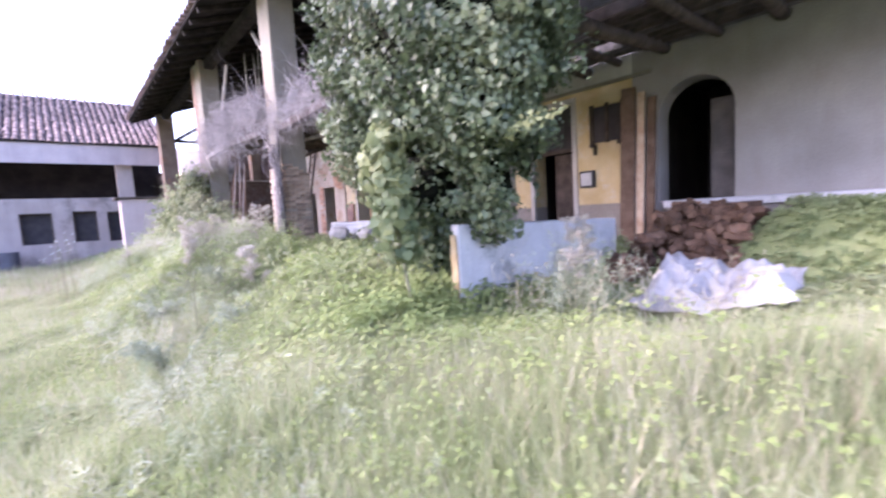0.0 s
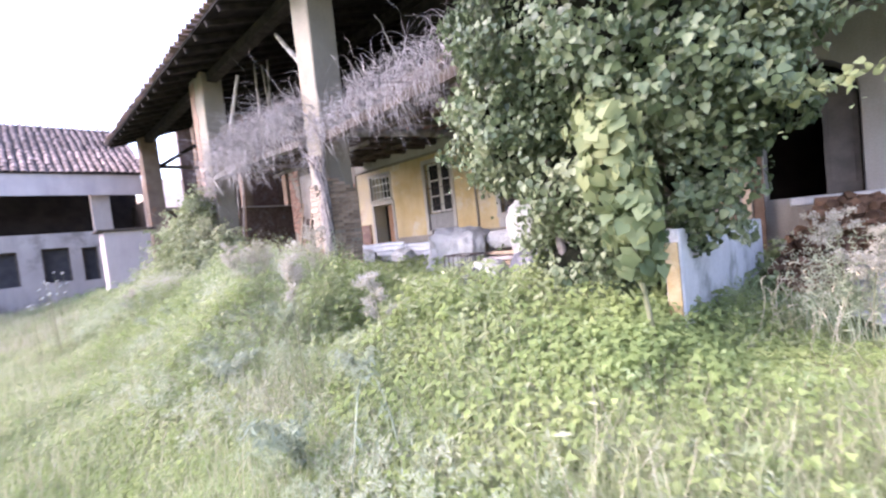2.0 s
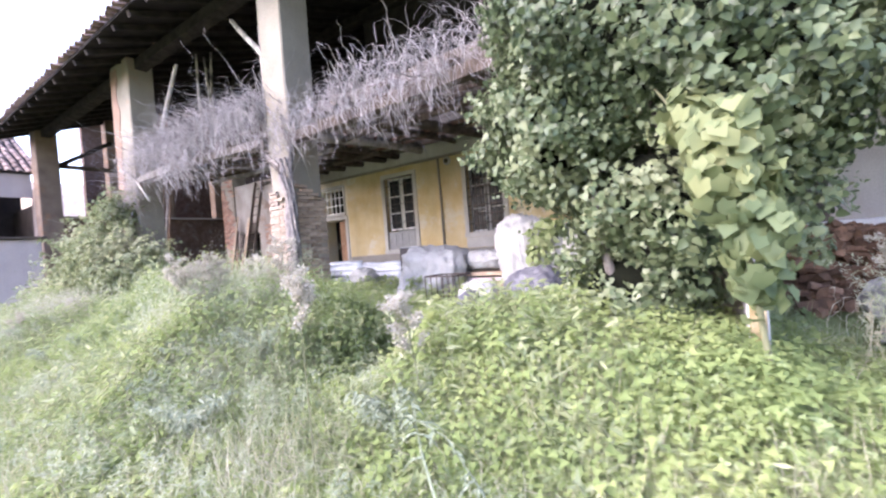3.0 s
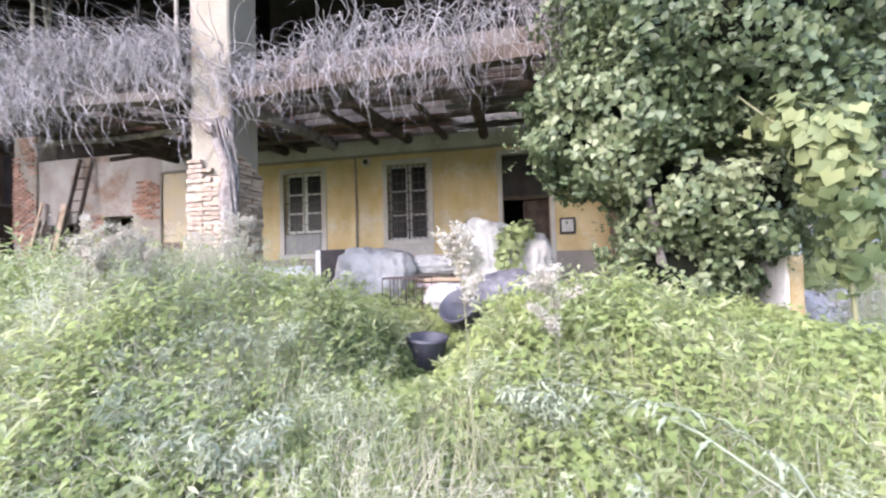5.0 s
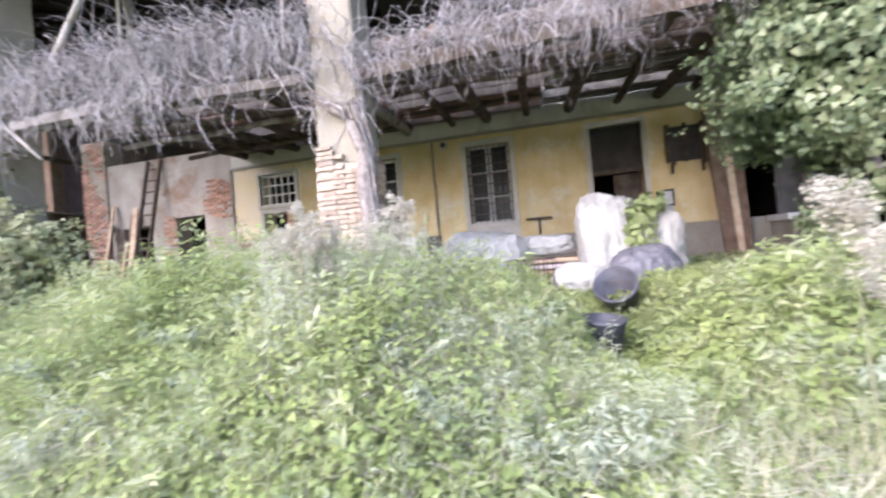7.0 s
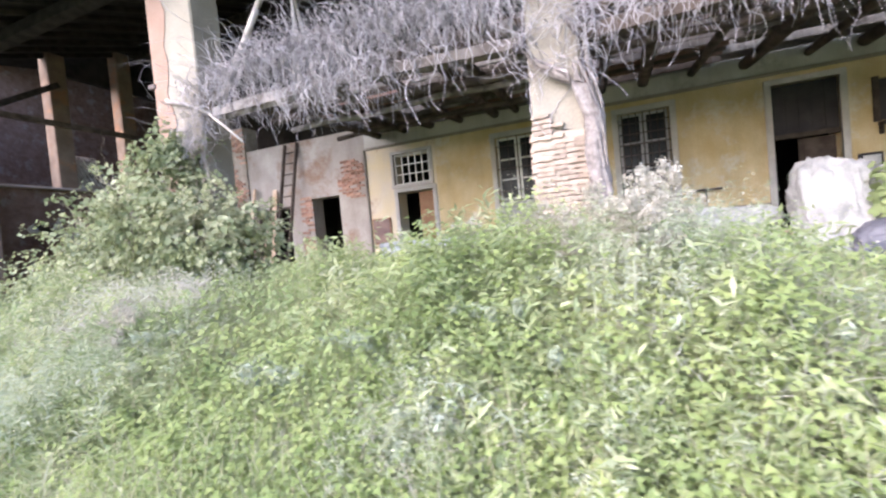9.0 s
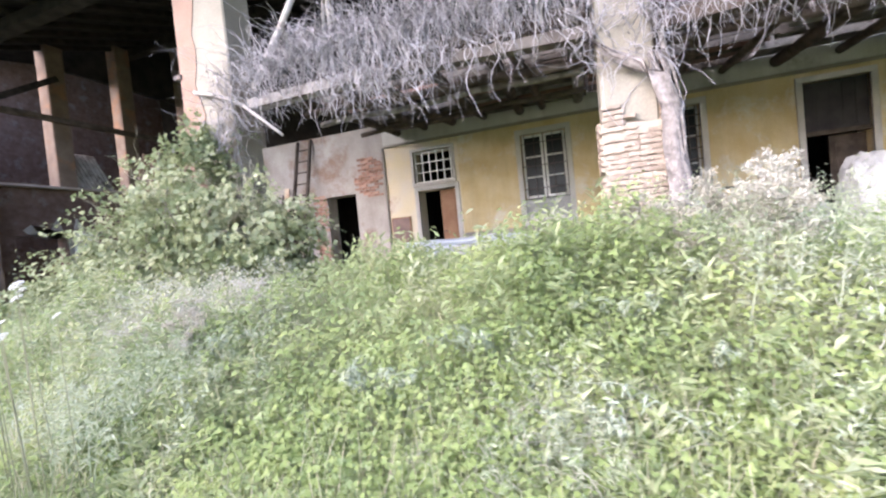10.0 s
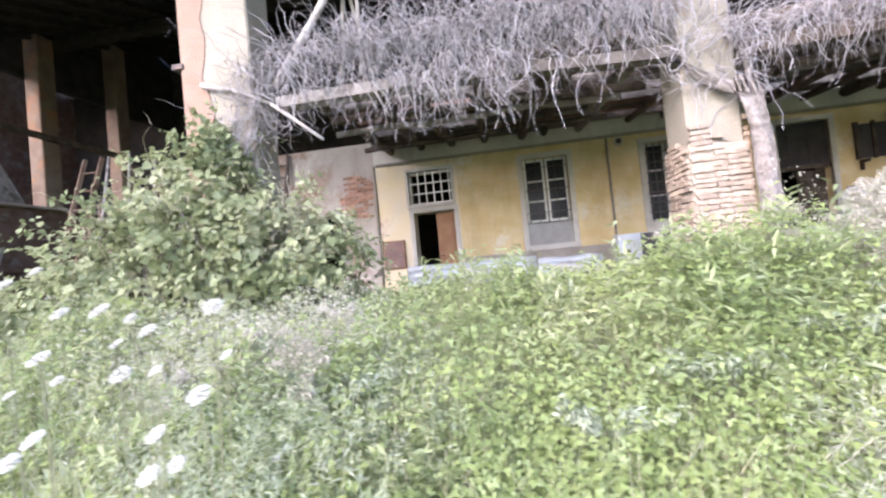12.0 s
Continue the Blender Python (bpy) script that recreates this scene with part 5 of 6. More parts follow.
def clumps(p, f):
    """A soft three-dimensional pattern of clumps and gaps, about -1 to 1."""
    x, y, z = p[:, 0] * f, p[:, 1] * f, p[:, 2] * f
    a = np.sin(x + 1.7 * np.sin(z * 0.8 + y)) * np.sin(1.15 * z + 1.3 * np.sin(x * 0.9 - y * 0.7) + 0.8 * y)
    return 0.7 * a + 0.5 * np.sin(2.1 * x - 1.3 * z + 1.1) * np.sin(1.9 * z + 1.6 * y + 0.4 * x)


def crown(name, lobes, n, size, mat, tv, tf, parent, depth=0.35, jitter=0.7, up=0.35, gaps=None, hang=None):
    p, nn = lobes_points(lobes, n, depth)
    if gaps:
        gap = clumps(p, gaps[0]) < gaps[1] + RNG.normal(size=n) * 0.12
        keep = ~gap | (RNG.random(n) < 0.22)
        p = p - nn * (gap * RNG.uniform(0.15, 0.42, n))[:, None]
        p, nn = p[keep], nn[keep]
        n = len(p)
        p = p + nn * (0.10 * np.clip(clumps(p, gaps[0]), 0, 1))[:, None]
    d = nn + RNG.normal(size=nn.shape) * jitter + np.array([0, 0, up])
    turn = RNG.uniform(0, 6.28, n) if hang is None else math.pi + RNG.normal(size=n) * hang
    v, f = scatter(tv, tf, p, d, size * RNG.uniform(0.6, 1.35, n), turn)
    ob = new(name, raw_mesh(name, v, f, mat))
    ob.parent = parent
    ob["kind"] = "stuff"
    return ob


def sprays(name, lobes, n, leaves, length, size, mat, tv, tf, parent, droop=0.5):
    """Leafy shoots that stand out of a crown and bend over."""
    p, d = lobes_points(lobes, n, 0.1)
    d = d + RNG.normal(size=d.shape) * 0.5 + np.array([0, 0, 0.35])
    d /= np.linalg.norm(d, axis=1, keepdims=True)
    u = np.sort(RNG.random((n, leaves)), 1)
    ln = length * RNG.uniform(0.5, 1.4, (n, 1))
    q = p[:, None] + d[:, None] * (u * ln)[..., None] - np.array([0, 0, 1.0]) * (droop * u * u * ln)[..., None]
    q = q.reshape(-1, 3) + RNG.normal(size=(n * leaves, 3)) * size * 0.45
    dirs = np.repeat(d, leaves, 0) * 0.4 + RNG.normal(size=(n * leaves, 3)) * 0.4 + np.array([0, -0.25, 0.7])
    v, f = scatter(tv, tf, q, dirs, size * (1.25 - 0.7 * u.reshape(-1)) * RNG.uniform(0.7, 1.2, n * leaves), RNG.uniform(0, 6.28, n * leaves))
    ob = new(name, raw_mesh(name, v, f, mat))
    ob.parent = parent
    ob["kind"] = "stuff"


IVY_V = np.array([(0, -0.45, 0), (0.42, -0.30, 0.06), (0.34, 0.08, 0.08), (0, 0.58, -0.10), (-0.34, 0.08, 0.08), (-0.42, -0.30, 0.06)], float)
IVY_F = np.array([(0, 1, 2), (0, 2, 3), (0, 3, 4), (0, 4, 5)])
ivy = thing("ivy", "dense dark green ivy smothering a pillar", "ivy")
IVY_LOBES = [(7.25, -4.75, 3.5, 1.25, 1.0, 1.3), (6.3, -4.75, 2.75, 0.85, 0.75, 0.80), (6.6, -4.8, 3.6, 0.85, 0.8, 0.8), (7.85, -4.7, 2.9, 0.62, 0.7, 0.85), (7.0, -4.85, 2.0, 0.75, 0.6, 0.62), (6.75, -4.75, 1.25, 0.6, 0.4, 0.5),
             (7.5, -4.6, 4.7, 1.25, 1.0, 1.2), (6.6, -4.6, 4.6, 1.0, 0.9, 0.9), (7.7, -4.55, 2.0, 0.4, 0.45, 0.6), (7.3, -4.4, 5.8, 1.0, 0.8, 0.8), (8.1, -4.5, 4.0, 0.7, 0.7, 0.9)]
crown("foliage", IVY_LOBES, 84000, 0.062, M_IVY, IVY_V, IVY_F, ivy, 0.42, 0.55, 0.3, (3.1, -0.12), 0.8)
sprays("sprig", IVY_LOBES, 520, 9, 0.24, 0.052, M_IVY, IVY_V, IVY_F, ivy)
# near-black core lobes: the shade between the ivy leaves, put into the colour
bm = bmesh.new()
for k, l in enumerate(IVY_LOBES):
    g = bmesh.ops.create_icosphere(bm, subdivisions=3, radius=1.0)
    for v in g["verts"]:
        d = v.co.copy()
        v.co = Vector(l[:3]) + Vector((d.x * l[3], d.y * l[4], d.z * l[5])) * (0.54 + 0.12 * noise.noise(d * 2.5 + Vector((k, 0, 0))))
part("shade_core", bm, material("ivy_gap_shade", (0.004, 0.005, 0.003), (0.008, 0.009, 0.005), 6, 30, 1.0, 0.5), ivy, smooth=True)
bm = bmesh.new()
trunk(bm, [(6.85, -4.75, 0.5), (6.9, -4.7, 1.0), (6.95, -4.65, 1.6), (7.0, -4.6, 2.4), (7.1, -4.6, 3.5)], [0.10, 0.085, 0.075, 0.06, 0.04])
trunk(bm, [(6.60, -4.85, 0.5), (6.7, -4.85, 1.0), (6.6, -4.9, 1.6), (6.5, -4.8, 2.4)], [0.05, 0.045, 0.04, 0.03])
part("stem", bm, M_BARK, ivy, smooth=True)
# a long shoot that reaches out of the ivy
n = 60
u = np.linspace(0, 1, n)
p = np.stack([8.3 + 0.75 * u, -5.0 - 0.25 * u, 2.32 + 0.12 * u - 0.08 * u * u], 1) + RNG.normal(size=(n, 3)) * 0.03
v, f = scatter(IVY_V, IVY_F, p, unit(n, 0.5), 0.06 * (1.2 - 0.7 * u), RNG.uniform(0, 6.28, n))
ob = new("shoot", raw_mesh("shoot", v, f, M_GRAPE))
ob.parent = ivy
ob["kind"] = "stuff"

grape = thing("grape_vine", "yellowing grape vine hanging before the ivy", "vine")
crown("foliage", [(7.46, -5.70, 2.1, 0.24, 0.2, 0.42), (7.56, -5.70, 1.7, 0.2, 0.18, 0.40), (7.57, -5.60, 1.46, 0.15, 0.14, 0.28), (7.3, -5.55, 2.4, 0.2, 0.18, 0.2)], 520, 0.096, M_GRAPE, LOBED_V, LOBED_F, grape, 0.75, 0.38, 0.15, None, 0.55)
bm = bmesh.new()
trunk(bm, [(7.64, -5.55, 0.4), (7.6, -5.6, 0.9), (7.54, -5.65, 1.5), (7.36, -5.6, 2.2), (7.1, -5.3, 2.7)], [0.020, 0.018, 0.016, 0.013, 0.008], 7, 0.004)
part("stem", bm, M_STALK, grape, smooth=True)

bush = thing("bramble_bush", "sprawling pale green bramble round the broad pillar", "bush")
BUSH_LOBES = [(-3.7, -4.95, 1.75, 1.3, 0.75, 1.0), (-4.2, -4.85, 2.4, 0.8, 0.6, 0.8), (-3.95, -4.75, 3.05, 0.5, 0.38, 0.55), (-5.0, -5.0, 1.5, 1.0, 0.75, 0.8), (-2.9, -4.9, 1.55, 0.75, 0.7, 0.75), (-6.0, -5.1, 1.2, 0.9, 0.7, 0.65), (-2.75, -4.6, 2.0, 0.35, 0.4, 0.4), (-7.0, -5.1, 1.0, 0.7, 0.6, 0.5)]
crown("foliage", BUSH_LOBES, 24000, 0.082, M_BUSH, IVY_V, IVY_F, bush, 0.9, 0.7, 0.3, (3.6, -0.25), 1.2)
sprays("leafy_cane", BUSH_LOBES, 300, 14, 0.6, 0.075, M_BUSH, IVY_V, IVY_F, bush, 0.75)
bm = bmesh.new()
for k in range(26):
    a = 2 * math.pi * k / 26
    x, y = -3.9 + 1.3 * math.cos(a) * (0.3 + 0.7 * (k % 3) / 2), -5.0 + 0.5 * math.sin(a)
    trunk(bm, [(x, y, 0.5), (x + 0.1 * math.sin(k), y, 1.1), (x + 0.3 * math.sin(k * 2), y + 0.1, 1.8), (x * 0.6 - 1.5 + 0.4 * math.sin(k * 3), y, 2.3 + 0.3 * math.sin(k))], [0.012, 0.011, 0.009, 0.005], 5, 0.001)
part("cane", bm, M_BARK, bush)
v, f = strands(260, lambda g, n: np.stack([g.uniform(-5.2, -2.6, n), g.uniform(-5.5, -4.7, n), g.uniform(1.6, 2.8, n)], 1), np.array([0, -0.3, 0.3]), 0.15, 9, 0.07, 0.004, 21)
v2, f2 = strands(70, lambda g, n: np.stack([g.uniform(-5.0, -2.7, n), g.uniform(-5.5, -4.8, n), g.uniform(1.5, 2.6, n)], 1), np.array([0, -0.35, 0.4]), 0.16, 10, 0.06, 0.004, 22)
tips = v2.reshape(70, 11, 3, 3).mean(2).reshape(-1, 3)
tips = np.repeat(tips, 4, 0) + RNG.normal(size=(len(tips) * 4, 3)) * 0.035
v2, f2 = scatter(IVY_V, IVY_F, tips, unit(len(tips), 0.4), 0.058 * RNG.uniform(0.6, 1.3, len(tips)), RNG.uniform(0, 6.28, len(tips)))
ob = new("sprig", raw_mesh("sprig", v2, f2, M_BUSH))
ob.parent = bush
ob["kind"] = "stuff"
ob = new("dry_brush", raw_mesh("dry_brush", v, f, M_STRAW))
ob.parent = bush
ob["kind"] = "stuff"


def dip(x, y):
    return np.clip(1 - 0.75 * np.exp(-((x - 4.55) ** 2 / 0.35 + (y + 4.6) ** 2 / 1.3)) - 0.42 * np.exp(-((x - 4.5) ** 2 / 0.22 + (y + 5.5) ** 2 / 0.6)) - 0.85 * np.exp(-((x - 8.15) ** 2 / 0.45 + (y + 5.2) ** 2 / 0.5)) - 0.8 * np.exp(-((x - 9.2) ** 2 / 1.0 + (y + 4.2) ** 2 / 0.9)), 0.1, 1)


def weed_h(x, y):
    left = smooth01(5.0, 3.0, x)
    ramp = left * smooth01(-8.0, -6.0, y) + (1 - left) * smooth01(-7.2, -5.2, y)
    h = 0.09 + (0.36 + 0.22 * left) * ramp * smooth01(-8, -4.5, x) + 0.30 * ramp * smooth01(-5.0, -8, x)
    h = h + 0.42 * np.exp(-((x - 1.9) ** 2 / 1.0 + (y + 5.5) ** 2 / 0.5))
    h = h - 0.06 * np.exp(-((x - 5.0) ** 2 / 2.0 + (y + 4.6) ** 2 / 0.8)) * ramp
    h = h + 0.25 * np.exp(-((x - 10.6) ** 2 / 1.4 + (y + 2.2) ** 2 / 1.0)) - 0.0
    h = h + 0.16 * np.exp(-((x - 6.0) ** 2 / 1.0 + (y + 5.1) ** 2 / 0.9))
    h = h * dip(x, y)
    lumps = 0.5 * np.sin(x * 5.3 + 2 * np.sin(y * 3.1)) * np.sin(y * 4.7 + 1.5 * np.sin(x * 2.9))
    h = h * (1 + 0.32 * lumps)
    patch = np.sin(x * 1.9 + 0.5 * y) * np.sin(y * 2.3 - x * 0.7) * 0.22 + 1
    h = h * patch * (1 - 0.55 * smooth01(-5.0, -3.2, y))
    return np.clip(h * (1 - 0.65 * smooth01(7.4, 8.6, x) * smooth01(-5.4, -4.6, y)), 0.06, 1.3)


def covered(x, y):
    """Where something solid stands and no weed grows."""
    c = (y > -0.25)
    c |= (x > 8.0) & (y > -0.9)
    c |= (x < -8.5) & (x > -9.7) & (y > -6.4) & (y < -4.7)
    c |= (x < -12.9)
    c |= (x < -11.2) & (y > -4.6)
    for x0, x1 in ((6.95, 7.6), (1.4, 2.1), (-4.5, -3.45)):
        c |= (x > x0) & (x < x1) & (y > -4.5) & (y < -3.85)
    c |= (x > 8.6) & (x < 10.0) & (y > -3.4) & (y < -2.2)
    return c


def sample(n, x0, x1, y0, y1):
    x, y = RNG.uniform(x0, x1, n) + RNG.normal(size=n) * 0.45, RNG.uniform(y0, y1, n) + RNG.normal(size=n) * 0.35
    k = ~covered(x, y)
    return x[k], y[k]


def weeds(n, x0, x1, y0, y1, leaves, size, spread=0.16, tv=LEAF_V, tf=LEAF_F):
    """Leafy herbs: each plant a cluster of leaves up a stem."""
    x, y = sample(n, x0, x1, y0, y1)
    n = len(x)
    h = weed_h(x, y) * RNG.uniform(0.40, 1.18, n)
    u = RNG.random((n, leaves)) ** 0.55
    ang_ = RNG.uniform(0, 6.28, (n, leaves))
    rad_ = spread * RNG.uniform(0.15, 1, (n, leaves)) * (1.15 - 0.6 * u) * (0.4 + h[:, None])
    px, py = x[:, None] + rad_ * np.cos(ang_), y[:, None] + rad_ * np.sin(ang_)
    pz = ground_z(x, y)[:, None] + h[:, None] * u
    p = np.stack([px, py, pz], -1).reshape(-1, 3)
    d = np.stack([np.cos(ang_) * 0.4, np.sin(ang_) * 0.4 - 0.15, np.full_like(u, 0.85)], -1).reshape(-1, 3) + RNG.normal(size=(n * leaves, 3)) * 0.3
    s = size * RNG.uniform(0.6, 1.4, n * leaves) * np.repeat(np.clip(0.55 + h, 0.5, 1.1), leaves)
    return scatter(tv, tf, p, d, s, RNG.uniform(0, 6.28, n * leaves))


joined("weeds", [weeds(6000, -5, 8.2, -7.4, -3.4, 9, 0.046, 0.14, TRI_V, TRI_F), weeds(6500, -5, 8.2, -7.4, -3.4, 13, 0.030, 0.13), weeds(3200, -8, 8, -3.6, -0.3, 12, 0.085), weeds(4800, -6, 11.5, -8.9, -6.6, 7, 0.040, 0.2, TRI_V, TRI_F), weeds(6000, -6, 11.5, -8.9, -6.6, 9, 0.024, 0.2), weeds(2600, 9.0, 13, -3.2, -0.9, 14, 0.06),
                 weeds(2600, -12.5, -5, -9, -3, 10, 0.08)], M_WEED, "thick green weeds covering the bank before the house", "weeds")


def lobed_weeds(n, x0, x1, y0, y1, leaves, size):
    """Patches of herbs with broad lobed leaves, held flat to the light."""
    x, y = sample(n, x0, x1, y0, y1)
    keep = np.sin(x * 0.9 - 1.0 + 1.3 * np.sin(y * 0.8)) + 0.7 * np.sin(y * 2.2 + x * 1.6) > RNG.uniform(-1.6, 0.6, len(x))
    x, y = x[keep], y[keep]
    n = len(x)
    h = weed_h(x, y) * RNG.uniform(0.7, 1.25, n)
    u = RNG.random((n, leaves)) ** 0.45
    a = RNG.uniform(0, 6.28, (n, leaves))
    r = RNG.uniform(0.03, 0.16, (n, leaves))
    p = np.stack([x[:, None] + r * np.cos(a), y[:, None] + r * np.sin(a), ground_z(x, y)[:, None] + h[:, None] * u], -1).reshape(-1, 3)
    d = np.stack([np.cos(a) * 0.3, np.sin(a) * 0.3 - 0.25, np.ones_like(u)], -1).reshape(-1, 3) + RNG.normal(size=(n * leaves, 3)) * 0.25
    return scatter(LOBE3_V, LOBE3_F, p, d, size * RNG.uniform(0.5, 1.35, n * leaves), RNG.uniform(0, 6.28, n * leaves))


joined("lobed_weeds", [lobed_weeds(13500, -4.5, 7.8, -7.6, -3.8, 13, 0.044), lobed_weeds(3800, -4, 10, -8.8, -7.2, 10, 0.034), lobed_weeds(900, 8, 12.2, -8.2, -4.9, 10, 0.036), lobed_weeds(3000, 4.8, 7.4, -6.4, -3.4, 12, 0.058)], leaf_material("fresh_weed_leaf", (0.215, 0.275, 0.105), (0.275, 0.335, 0.13), (0.36, 0.40, 0.17), 0.8, 0.55, 0.15), "yellow green lobed weeds in patches on the bank", "weeds")


def narrow_weeds(n, x0, x1, y0, y1, leaves, size):
    """Upright herbs with narrow leaves that stand a little above the others."""
    x, y = sample(n, x0, x1, y0, y1)
    n = len(x)
    keep = np.sin(x * 1.3 + 2.0 * np.sin(y)) + 0.6 * np.sin(y * 2.9 - x * 2.1) > -0.1
    x, y = x[keep], y[keep]
    n = len(x)
    h = weed_h(x, y) * RNG.uniform(0.8, 1.3, n)
    u = RNG.random((n, leaves)) ** 0.6
    a = RNG.uniform(0, 6.28, (n, leaves))
    lean = RNG.normal(size=(n, 2)) * 0.2
    r = 0.035 + 0.02 * RNG.random((n, leaves))
    p = np.stack([x[:, None] + lean[:, :1] * h[:, None] * u + r * np.cos(a), y[:, None] + lean[:, 1:] * h[:, None] * u + r * np.sin(a), ground_z(x, y)[:, None] + h[:, None] * u], -1).reshape(-1, 3)
    d = np.stack([-np.cos(a) * 0.7, -np.sin(a) * 0.7, np.full_like(u, 0.8)], -1).reshape(-1, 3) + RNG.normal(size=(n * leaves, 3)) * 0.3
    return scatter(LANCE_V, LEAF_F, p, d, size * RNG.uniform(0.6, 1.5, n * leaves), RNG.uniform(0, 6.28, n * leaves))


joined("tall_herbs", [narrow_weeds(5200, -5, 8, -7.6, -3.6, 22, 0.085), narrow_weeds(2600, -6, 11, -8.8, -6.8, 14, 0.06), narrow_weeds(1500, -12, -5, -9, -4, 18, 0.09), narrow_weeds(1500, 9.1, 13, -3.0, -0.9, 18, 0.085)], M_GRASS, "upright narrow leaved herbs standing among the weeds", "weeds")


def silver_weed(x, y, h, k):
    """A silvery mugwort: arching stems with many narrow leaves."""
    g = np.random.default_rng(500 + k)
    z = float(ground_z(x, y))
    ob = thing("silver_weed", "silvery grey weed with arching feathery stems", "weed", "silvery weeds")
    ps, ds = [], []
    for j in range(9):
        a = g.uniform(0, 6.28)
        reach = h * g.uniform(0.3, 0.9)
        pts = [Vector((x + reach * math.cos(a) * s ** 1.5, y + reach * math.sin(a) * s ** 1.5, z + h * (1.5 * s - 0.6 * s * s) * g.uniform(0.9, 1.0))) for s in np.linspace(0, 1, 6)]
        bm = bmesh.new()
        trunk(bm, [tuple(q) for q in pts], [0.004, 0.004, 0.0035, 0.003, 0.002, 0.001], 4, 0.0)
        part("stem", bm, M_STALK, ob)
        for q in range(90):
            s = g.random() ** 0.7 * 4.99
            c = pts[int(s)].lerp(pts[int(s) + 1], s % 1)
            o = g.normal(size=3)
            ps.append(np.array(c) + o * 0.025)
            ds.append(o + np.array([0, 0, 0.6]))
    n = len(ps)
    v, f = scatter(LANCE_V, LEAF_F, np.array(ps), np.array(ds), 0.05 * g.uniform(0.5, 1.4, n), g.uniform(0, 6.28, n))
    o2 = new("leafage", raw_mesh("leafage", v, f, M_THISTLE))
    o2.parent = ob
    o2["kind"] = "stuff"


for k, (x, y, h) in enumerate(((5.6, -6.5, 0.42), (2.4, -6.4, 0.6), (1.2, -7.0, 0.4), (2.9, -6.1, 0.6), (-1.8, -6.7, 0.6), (-2.6, -6.1, 0.7), (3.4, -6.9, 0.5), (2.0, -6.0, 0.8), (1.4, -6.3, 0.7), (2.6, -5.6, 0.85), (0.6, -6.6, 0.6), (3.6, -6.2, 0.6), (4.0, -7.1, 0.45), (-0.2, -6.9, 0.5), (5.9, -7.3, 0.45), (3.1, -6.5, 0.6), (1.8, -6.6, 0.55))):
    silver_weed(x, y, h, k)


def mugwort(n, cx, cy, rx, ry, h0, h1, seed, leaves=46):
    """A stand of pale feathery herbs: leaning stems, narrow leaves thinning towards the tip, frayed flower spikes."""
    g = np.random.default_rng(seed)
    x, y = cx + g.normal(size=n) * rx, cy + g.normal(size=n) * ry
    k = ~covered(x, y)
    x, y = x[k], y[k]
    n = len(x)
    h = g.uniform(h0, h1, n)
    z = ground_z(x, y)
    lean = g.normal(size=(n, 2)) * 0.22
    u = 0.25 + 0.8 * g.random((n, leaves)) ** 0.8
    a = g.uniform(0, 6.28, (n, leaves))
    r = (0.07 * (1.25 - u) + 0.012) * g.uniform(0.3, 1.3, (n, leaves))
    hx = h[:, None] * u
    p = np.stack([x[:, None] + lean[:, :1] * hx * u + r * np.cos(a), y[:, None] + lean[:, 1:] * hx * u + r * np.sin(a), z[:, None] + hx], -1).reshape(-1, 3)
    d = np.stack([-np.cos(a) * 0.6, -np.sin(a) * 0.6, np.full_like(u, 0.8)], -1).reshape(-1, 3) + g.normal(size=(n * leaves, 3)) * 0.5
    size = (0.062 * (1.3 - 0.75 * u)).reshape(-1) * g.uniform(0.5, 1.3, n * leaves)
    leaf = scatter(LANCE_V * np.array([0.8, 1, 1]), LEAF_F, p, d, size, g.uniform(0, 6.28, n * leaves))
    sd = np.stack([lean[:, 0] * 0.8, lean[:, 1] * 0.8, np.ones(n)], 1)
    stem = scatter(BLADE_V * np.array([0.28, 0.25, 1.05]), BLADE_F, np.stack([x, y, z - 0.01], 1), sd, h, g.uniform(0, 6.28, n))
    return [leaf, stem]


